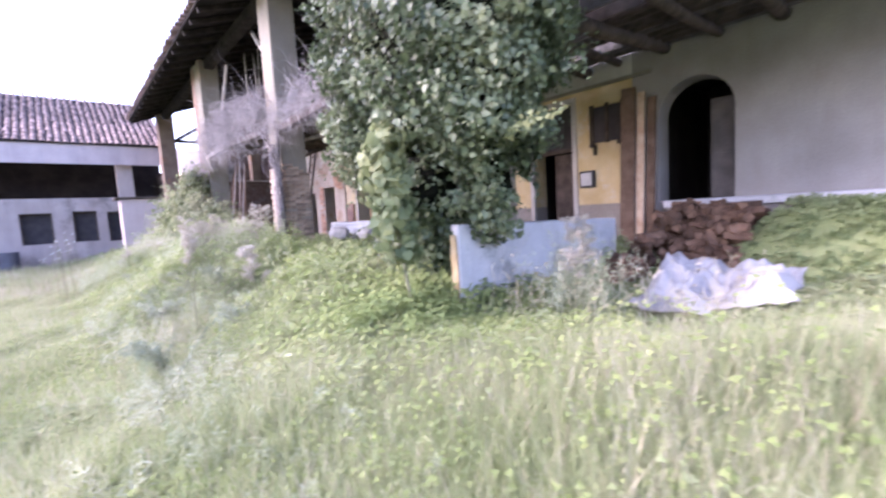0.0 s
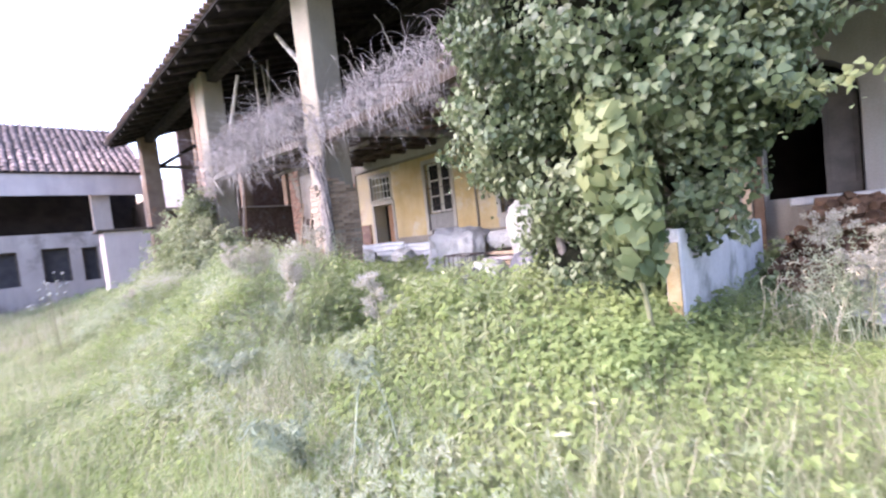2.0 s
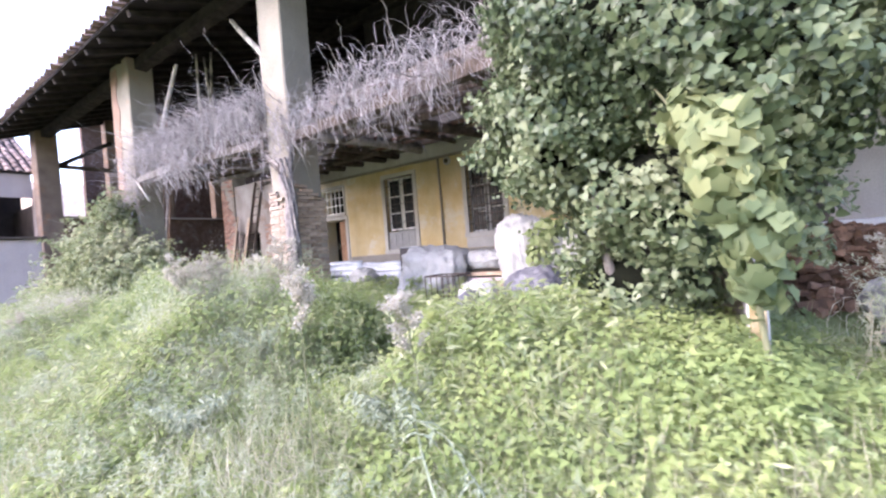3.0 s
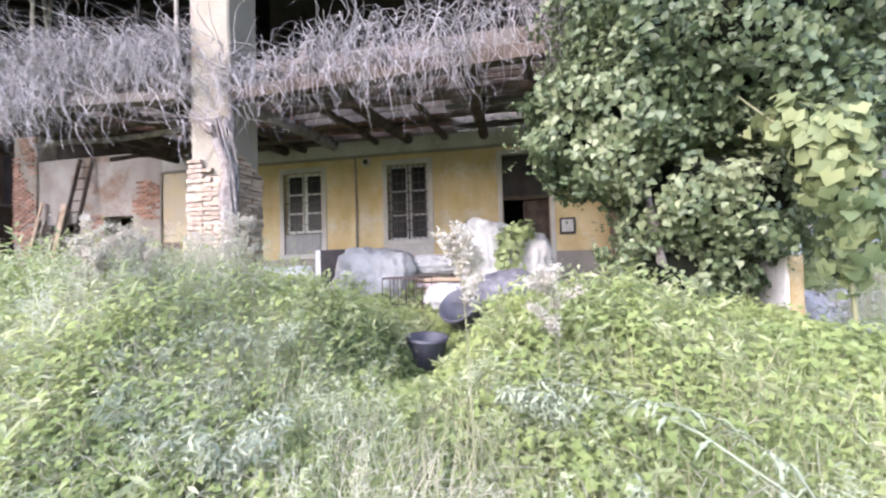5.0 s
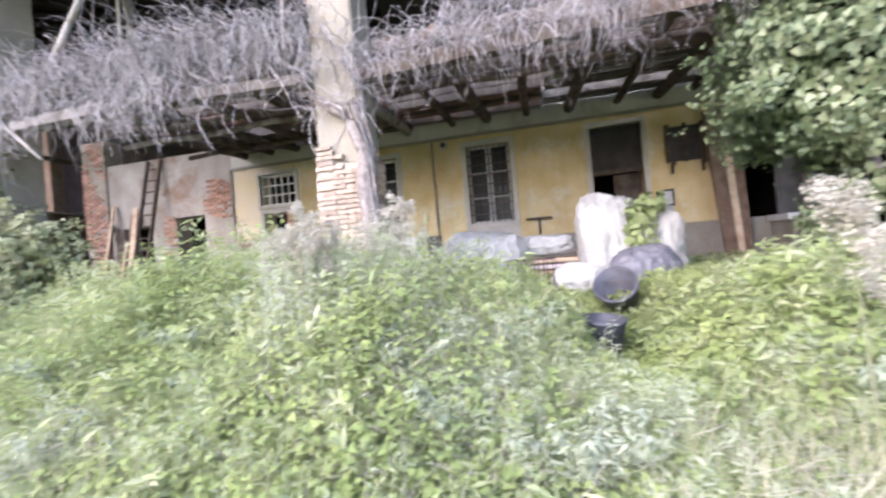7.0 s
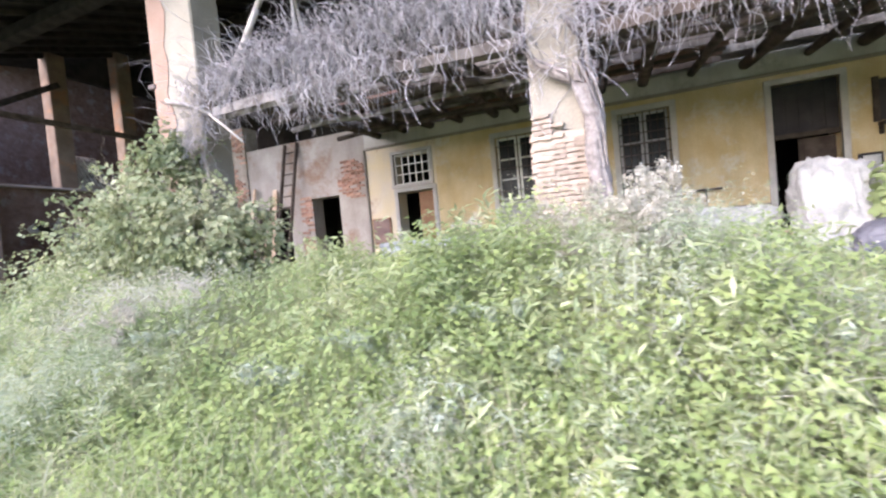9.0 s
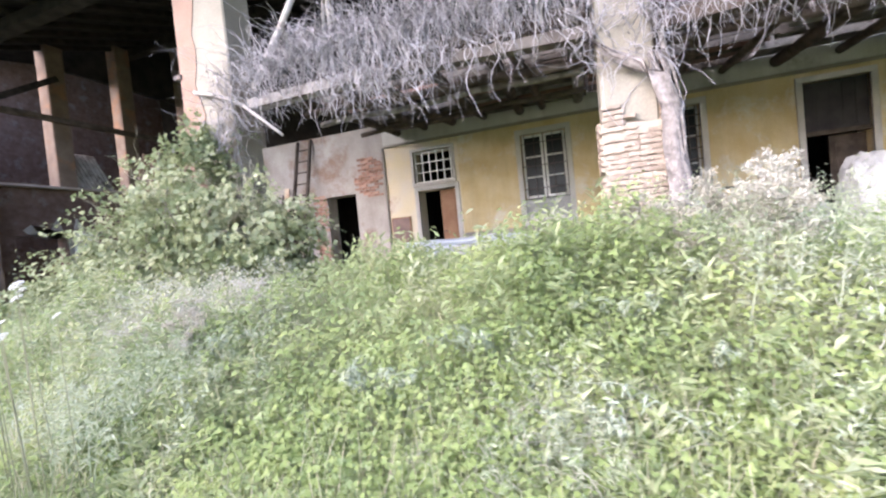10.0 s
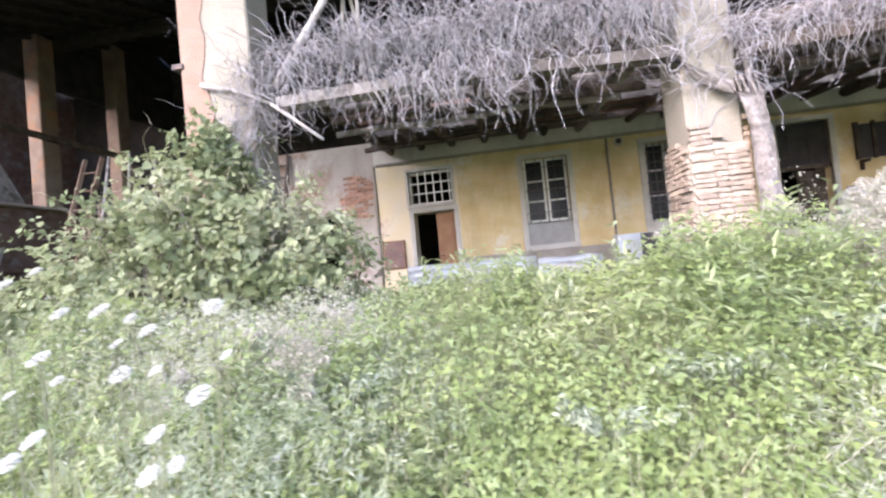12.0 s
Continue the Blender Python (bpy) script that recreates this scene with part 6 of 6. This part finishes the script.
STANDS = ((150, 2.35, -5.95, 0.5, 0.3, 0.4, 0.8), (120, 3.0, -5.9, 0.4, 0.35, 0.35, 0.6), (90, 3.2, -6.6, 0.4, 0.25, 0.3, 0.5), (80, 2.3, -6.2, 0.22, 0.2, 0.75, 1.2), (70, 2.7, -5.8, 0.22, 0.2, 0.75, 1.1), (45, 2.5, -5.3, 0.25, 0.2, 0.9, 1.25), (70, 1.45, -5.75, 0.35, 0.22, 0.6, 1.0), (80, 2.15, -5.85, 0.35, 0.25, 0.65, 1.15), (30, 2.3, -6.3, 0.14, 0.12, 0.8, 1.2), (60, 2.75, -6.1, 0.3, 0.2, 0.35, 0.65), (60, 3.3, -6.2, 0.3, 0.25, 0.3, 0.5), (50, 3.6, -6.95, 0.22, 0.15, 0.25, 0.45), (50, 2.9, -5.2, 0.4, 0.25, 0.4, 0.65),
          (60, 2.3, -5.2, 0.35, 0.25, 0.8, 1.25), (50, 0.7, -5.9, 0.4, 0.3, 0.4, 0.7), (36, 0.95, -7.2, 0.16, 0.12, 0.25, 0.45), (150, -2.2, -6.6, 0.45, 0.3, 0.45, 0.75), (160, -3.2, -6.1, 0.6, 0.35, 0.5, 0.85), (120, -2.0, -7.2, 0.4, 0.3, 0.4, 0.65), (90, -4.6, -6.3, 0.7, 0.4, 0.5, 0.8),
          (24, 4.4, -6.7, 0.3, 0.2, 0.25, 0.4), (36, 5.5, -6.3, 0.3, 0.2, 0.25, 0.45), (18, 4.6, -7.3, 0.5, 0.2, 0.15, 0.30), (60, 6.4, -7.4, 0.6, 0.3, 0.15, 0.3), (70, 3.2, -7.4, 0.7, 0.25, 0.2, 0.36), (50, 8.6, -4.35, 0.2, 0.2, 0.5, 0.85), (80, 7.6, -7.2, 0.8, 0.4, 0.12, 0.28), (30, 2.2, -7.1, 0.2, 0.15, 0.35, 0.55), (40, 1.2, -6.6, 0.3, 0.2, 0.35, 0.6))
joined("pale_herbs", [q for k, st in enumerate(STANDS) for q in mugwort(*st, 800 + k)], M_SILVER, "pale feathery herbs in loose stands on the bank", "herbs")


def thistle(points, k):
    """A thistle bent over by its weight, with long ragged silvery leaves."""
    g = np.random.default_rng(k)
    ob = thing("thistle", "pale thistle bent over the weeds", "thistle", "fallen thistles")
    pts = [Vector(q) for q in points]
    bm = bmesh.new()
    trunk(bm, points, list(np.linspace(0.008, 0.003, len(points))), 6, 0.0)
    part("stem", bm, M_THISTLE, ob, smooth=True)
    for j in range(22):
        f_ = g.uniform(0.1, 1.0) * (len(pts) - 1.001)
        c = pts[int(f_)].lerp(pts[int(f_) + 1], f_ % 1)
        a, ln = g.uniform(0, 6.28), g.uniform(0.05, 0.11)
        bm = bmesh.new()
        out = Vector((math.cos(a), math.sin(a), 0.25))
        side = Vector((-math.sin(a), math.cos(a), 0))
        rows = []
        for i in range(7):
            q = i / 6
            w_ = ln * 0.10 * math.sin(math.pi * min(1, 0.12 + q * 0.88)) * (1.5 if i % 2 else 0.6)
            m_ = c + out * (ln * q) - Vector((0, 0, ln * 0.8 * q * q))
            rows.append((bm.verts.new(m_ - side * w_ + Vector((0, 0, 0.006))), bm.verts.new(m_), bm.verts.new(m_ + side * w_ + Vector((0, 0, 0.006)))))
        for r0, r1 in zip(rows, rows[1:]):
            bm.faces.new([r0[0], r0[1], r1[1], r1[0]])
            bm.faces.new([r0[1], r0[2], r1[2], r1[1]])
        part("leaf", bm, M_THISTLE, ob)


thistle([(6.55, -7.35, 0.35), (6.35, -7.15, 0.60), (6.12, -6.95, 0.74), (5.9, -6.72, 0.80), (5.7, -6.5, 0.80), (5.5, -6.35, 0.76)], 31)
thistle([(6.6, -7.0, 0.35), (6.45, -6.95, 0.62), (6.2, -6.85, 0.78), (5.95, -6.8, 0.82)], 32)
thistle([(1.75, -7.2, 0.35), (1.6, -7.15, 0.62), (1.35, -7.05, 0.75), (1.1, -7.0, 0.74)], 33)


def blades(n, x0, x1, y0, y1, h0, h1, follow=0.0, width=1.0):
    x, y = sample(n, x0, x1, y0, y1)
    n = len(x)
    tuft = np.clip(0.6 + 0.5 * np.sin(x * 3.1 + y) * np.sin(y * 2.7 - x), 0.2, 1.2)
    h = RNG.uniform(h0, h1, n) * (0.5 + 0.5 * tuft) + follow * weed_h(x, y)
    h = h * dip(x, y)
    d = RNG.normal(size=(n, 3)) * 0.28
    d[:, 2] = 1
    tv = BLADE_V * np.array([width, 1, 1])
    return scatter(tv, BLADE_F, np.stack([x, y, ground_z(x, y) - 0.01], 1), d, h, RNG.uniform(0, 6.28, n))


joined("grass", [blades(80000, -6, 12, -10.6, -6.8, 0.08, 0.24, 0.2, 0.42), blades(42000, -6, 12, -7.2, -3.5, 0.15, 0.38, 0.65, 0.32), blades(62000, 6.6, 12.5, -8.2, -4.8, 0.14, 0.38, 0, 0.36), blades(26000, -13, -5, -17, -4, 0.15, 0.4, 0, 1.3),
                 blades(14000, -6, 14, -14, -9.6, 0.1, 0.3, 0, 1.3)], M_GRASS, "tall mixed grass of the overgrown yard", "grass")
joined("dry_grass", [blades(26000, -6, 11, -9.5, -4, 0.15, 0.45, 0.6, 0.25), blades(1600, 8.2, 11.5, -7.5, -4.8, 0.2, 0.45, 0, 0.4), blades(9000, -12, -4, -12, -5, 0.25, 0.5, 0, 0.7)], M_STRAW, "dry straw coloured grass stalks among the green", "grass")


M_FLUFF = leaf_material("brittle_herb", (0.38, 0.37, 0.29), (0.46, 0.445, 0.36), (0.55, 0.53, 0.45), 0.9, 0.4)


def patch_at(cx, cy, rx, ry, z0, z1):
    def f(g, n):
        x, y = cx + g.normal(size=n) * rx, cy + g.normal(size=n) * ry
        return np.stack([x, y, ground_z(x, y) + weed_h(x, y) * g.uniform(z0, z1, n)], 1)
    return f


joined("dry_herbs", [strands(n_, patch_at(cx, cy, rx, ry, 0.5, 1.0), np.array([0, 0, 0.9]), 0.10, 3, 0.065, 0.0032, 40 + k) for k, (n_, cx, cy, rx, ry) in enumerate((
    (1500, -2.6, -6.3, 0.6, 0.35), (500, 2.5, -5.7, 0.5, 0.3), (260, 5.0, -7.0, 0.35, 0.25), (360, 2.9, -6.7, 0.5, 0.25), (260, 1.0, -7.2, 0.3, 0.2), (600, -4.0, -6.2, 0.6, 0.4), (240, 3.6, -7.2, 0.35, 0.25), (200, 6.2, -7.1, 0.3, 0.25)))], M_FLUFF, "pale dried herbs in brittle tufts", "herbs")


def fluff(n, cx, cy, rx, ry, seed):
    g = np.random.default_rng(seed)
    x, y = cx + g.normal(size=n) * rx, cy + g.normal(size=n) * ry
    p = np.stack([x, y, ground_z(x, y) + weed_h(x, y) * (0.6 + 0.8 * g.random(n))], 1)
    return scatter(LEAF_V, LEAF_F, p, g.normal(size=(n, 3)) + np.array([0, -0.3, 0.5]), 0.014 * g.uniform(0.5, 1.7, n), g.uniform(0, 6.28, n))


joined("seed_fluff", [fluff(4500, -2.35, -6.35, 0.5, 0.35, 71), fluff(5000, -2.7, -5.8, 0.5, 0.3, 76), fluff(2500, -3.6, -6.4, 0.5, 0.3, 72), fluff(3000, 2.4, -5.7, 0.45, 0.25, 74)], M_FLUFF, "cream coloured dried seed heads among the weeds", "herbs")


def plume(x, y, h, k, spread):
    """A tall weed gone to seed: one stalk, thin rising branches, tufts of pale fluff."""
    g = np.random.default_rng(k)
    z = float(ground_z(x, y))
    ob = thing("seed_weed", "tall weed gone to pale fluffy seed", "weed", "weeds gone to seed")
    bend = g.normal(size=2) * 0.05
    axis = [Vector((x + bend[0] * q * q, y + bend[1] * q * q, z - 0.03 + (h + 0.03) * q)) for q in np.linspace(0, 1, 6)]
    bm = bmesh.new()
    trunk(bm, [tuple(q) for q in axis], [0.006, 0.0055, 0.005, 0.004, 0.003, 0.0015], 5, 0.0)
    part("stalk", bm, M_STALK, ob)
    tuft = []
    for j in range(15):
        q = g.uniform(0.72 if h > 1.2 else 0.5, 0.97) * 4.999
        c = axis[int(q)].lerp(axis[int(q) + 1], q % 1)
        a, ln = g.uniform(0, 6.28), h * g.uniform(0.08, 0.22) * (1.25 - q / 5)
        e = c + Vector((math.cos(a) * (0.05 + spread) * 0.7, math.sin(a) * (0.05 + spread) * 0.7, 0)) * g.uniform(0.4, 1.0) + Vector((0, 0, ln))
        bm = bmesh.new()
        trunk(bm, [tuple(c), tuple(c.lerp(e, 0.5) - Vector((0, 0, 0.01))), tuple(e)], [0.0028, 0.002, 0.001], 4, 0.0)
        part("branch", bm, M_STALK, ob)
        tuft += [c.lerp(e, f_) for f_ in (0.55, 0.7, 0.85, 1.0, 1.06)]
    tuft += [axis[4].lerp(axis[5], f_) for f_ in np.linspace(0.2, 1.0, 6)]
    t = np.array([tuple(q) for q in tuft])
    n = 26 * len(t)
    p = np.repeat(t, 26, 0) + g.normal(size=(n, 3)) * np.array([0.018, 0.018, 0.016])
    v, f = scatter(LEAF_V, LEAF_F, p, g.normal(size=(n, 3)), 0.0165 * g.uniform(0.5, 1.5, n), g.uniform(0, 6.28, n))
    o2 = new("seed_head", raw_mesh("seed_head", v, f, M_PLUME))
    o2.parent = ob
    o2["kind"] = "stuff"


for k, (x, y, h, s) in enumerate(((5.17, -6.86, 1.30, 0.10), (5.62, -6.28, 0.95, 0.16), (2.45, -5.55, 1.15, 0.25), (2.05, -5.75, 1.25, 0.22), (2.75, -5.3, 1.15, 0.22), (2.3, -5.9, 1.05, 0.25), (1.55, -5.6, 1.05, 0.2), (2.28, -6.26, 1.30, 0.2), (2.12, -6.2, 1.15, 0.2), (2.42, -6.15, 1.2, 0.2),
                                  (2.65, -5.2, 1.35, 0.2), (1.85, -5.95, 1.1, 0.22), (8.55, -4.25, 0.95, 0.2), (8.65, -4.55, 0.8, 0.15), (0.9, -5.4, 1.0, 0.2), (-1.9, -6.0, 0.75, 0.3), (-2.4, -6.3, 0.7, 0.3), (-3.2, -6.2, 0.75, 0.3), (-2.8, -6.6, 0.6, 0.3), (-1.9, -6.9, 0.8, 0.2))):
    plume(x, y, h, 100 + k, s)


def umbel(x, y, z, k, r):
    g = np.random.default_rng(300 + k)
    ob = thing("wild_carrot", "wild carrot with a flat white flower head", "flower", "wild carrots in the grass")
    bm = bmesh.new()
    gz = float(ground_z(x, y))
    c = Vector((x, y, z))
    trunk(bm, [(x + 0.06 * math.sin(k), y + 0.05, gz - 0.02), (x + 0.03 * math.sin(k), y + 0.02, (gz + z) / 2), (x, y, z - r * 0.7)], [0.003, 0.0025, 0.002], 5, 0.0)
    for j in range(9):
        a = 2 * math.pi * j / 9
        rod(bm, (x, y, z - r * 0.7), c + Vector((math.cos(a) * r * 0.7, math.sin(a) * r * 0.7, -0.004)), 0.001, sides=4)
    part("stalk", bm, M_STALK, ob)
    n = 560
    q = np.sqrt(g.random(n)) * r
    a = g.uniform(0, 6.28, n)
    lump_ = 0.15 * r * np.sin(a * 9) * np.sin(q / r * 9)
    lean = 0.22 * math.sin(k * 2.3)
    p = np.stack([x + q * np.cos(a), y + q * np.sin(a), z - 0.35 * q * q / r + lump_ + (0.62 * np.sin(a) + lean * np.cos(a)) * q], 1)
    d = g.normal(size=(n, 3)) * 0.3 + np.array([0, 0, 1])
    v, f = scatter(LEAF_V, LEAF_F, p, d, 0.26 * r * g.uniform(0.6, 1.4, n), g.uniform(0, 6.28, n))
    o2 = new("flower_head", raw_mesh("flower_head", v, f, M_UMBEL))
    o2.parent = ob


for k, (x, y, z) in enumerate(((-2.1, -8.05, 1.59), (-2.15, -7.87, 1.58), (-2.16, -7.73, 1.53), (-1.93, -8.02, 1.47), (-1.98, -7.84, 1.49), (-1.56, -8.03, 1.57), (-1.81, -8, 1.37), (-2.34, -7.88, 1.33), (-1.56, -8.12, 1.32), (-1.76, -8.07, 1.19), (-1.47, -8.32, 1.21), (-1.6, -8.27, 1.16), (-2.28, -8.02, 1.17), (-2.04, -8.26, 1.2), (-2.42, -7.98, 1.31), (-2.09, -8.13, 1.46), (-1.93, -8.01, 1.37), (-1.69, -7.81, 1.37), (-2.4, -7.88, 1.75), (-2.75, -7.74, 1.72), (-1, -5.2, 1.35), (-1.9, -7.2, 0.7))):
    umbel(x, y, z, k, 0.025 + 0.007 * math.sin(k * 1.7))
# foxtail grass before the firewood
gx, gy = RNG.uniform(8.1, 9.9, 150), RNG.uniform(-5.2, -3.7, 150)
gz = ground_z(gx, gy) + RNG.uniform(0.25, 0.62, 150)
heads = strands(150, lambda g, n: np.stack([gx, gy, gz], 1), np.array([0.3, -0.2, 0.8]), 0.25, 4, 0.018, 0.006, 61, 0.4)
stems = strands(150, lambda g, n: np.stack([gx, gy, gz], 1), np.array([-0.05, 0, -1.6]), 0.2, 7, 0.085, 0.0022, 62, 0.1)
joined("foxtail_grass", [heads, stems], M_STRAW, "bristly pale foxtail grass before the firewood", "grass")
# creeper over the tall sack
cr = thing("creeper", "green creeper trailing over the white sack", "creeper")
crown("foliage", [(5.25, -2.80, 1.55, 0.22, 0.12, 0.42), (5.4, -2.7, 1.9, 0.25, 0.2, 0.14)], 260, 0.085, M_WEED, LOBED_V, LOBED_F, cr, 0.5, 0.4, 0.2)

# ---- bare bricks of the pillar foot, the wall patch, the jamb and the pier ----
def brick_mesh(seed, w, h, d):
    rnd = random.Random(seed)
    bm = bmesh.new()
    box(bm, -w / 2, w / 2, -d, 0.03, -h / 2, h / 2)
    bmesh.ops.subdivide_edges(bm, edges=[e for e in bm.edges if e.calc_length() > w * 0.7], cuts=2)
    for v in bm.verts:
        v.co += Vector((rnd.uniform(-.008, .008), rnd.uniform(-.006, .006), rnd.uniform(-.008, .008)))
    me = bpy.data.meshes.new("brick")
    bm.to_mesh(me)
    bm.free()
    return me


BRICKS = {}


def lay(parent, mat, origin, ax, x0, x1, z0, z1, seed, keep=lambda u, z: True, w=0.21, h=0.052, pitch=0.066, proud=0.013):
    """Courses of brick on a face. ax: degrees by which the face's outward -y is turned."""
    rnd = random.Random(seed)
    key = (mat.name, w)
    if key not in BRICKS:
        BRICKS[key] = [brick_mesh(k, w, h, 0.018) for k in range(5)]
        for me in BRICKS[key]:
            me.materials.append(mat)
    z, row = z0, 0
    while z < z1:
        u = x0 + (0.5 * w if row % 2 else 0.0)
        while u < x1:
            if keep(u, z) and rnd.random() > 0.06:
                ob = new("brick", rnd.choice(BRICKS[key]))
                ob.parent = parent
                uu = min(max(u, x0 + w * 0.42), x1 - w * 0.42)
                ob.matrix_basis = Matrix.Translation(origin) @ Matrix.Rotation(radians(ax), 4, 'Z') @ pose(uu, -proud + rnd.uniform(-.005, .004), z + rnd.uniform(-.006, .006), 0, rnd.uniform(-2.0, 2.0), rnd.uniform(-2, 2)) @ Matrix.Diagonal((rnd.uniform(0.9, 1.06), 1, rnd.uniform(0.85, 1.12), 1))
            u += w + 0.012
        z += pitch
        row += 1


def mortar_bed(parent, x0, x1, y0, y1, z0, z1):
    """Rough mortar behind the bare bricks, ragged at its top."""
    bm = bmesh.new()
    box(bm, x0, x1, y0, y1, z0, z1)
    bmesh.ops.subdivide_edges(bm, edges=[e for e in bm.edges if e.calc_length() > 0.3], cuts=5)
    for v in bm.verts:
        if v.co.z > z1 - 0.01:
            v.co.z += 0.09 * noise.noise(v.co * 9)
    part("mortar_bed", bm, M_MORTAR, parent)


mortar_bed(pillar_b, 1.45, 2.04, -4.472, -3.88, 0.6, 2.62)
lay(pillar_b, M_PALEBRICK, (1.47, -4.47, 0), 0, 0.0, 0.55, 1.05, 2.86, 1, lambda u, z: z < 2.66 + 0.18 * math.sin(u * 9 + 1.0), h=0.046, pitch=0.058)
lay(pillar_b, M_BRICK, (2.04, -4.45, 0), 90, 0.0, 0.55, 1.05, 2.90, 2, lambda u, z: z < 2.78 + 0.1 * math.sin(u * 8), h=0.046, pitch=0.058)
lay(pillar_b, M_PALEBRICK, (1.45, -3.90, 0), -90, 0.0, 0.55, 1.05, 2.75, 3, lambda u, z: z < 2.62 + 0.12 * math.sin(u * 8), h=0.046, pitch=0.058)
wall_3 = bpy.data.objects["wall_3"]
lay(wall_3, M_REDBRICK, (0, 0.01, 0), 0, -4.20, -3.40, 2.55, 3.80, 4, lambda u, z: (u + 3.75) ** 2 / 0.16 + (z - 3.3) ** 2 / 0.22 < 1 + 0.5 * math.sin(z * 9 + u * 5))
lay(wall_3, M_REDBRICK, (0, 0.01, 0), 0, -5.45, -5.09, 1.1, 2.95, 5, lambda u, z: math.sin(z * 5 + u * 7) > -0.6)
lay(pier, M_REDBRICK, (0, -0.04, 0), 0, -7.95, -7.2, 0.9, 5.15, 6, lambda u, z: math.sin(z * 2.3 + u * 4) > -0.75)
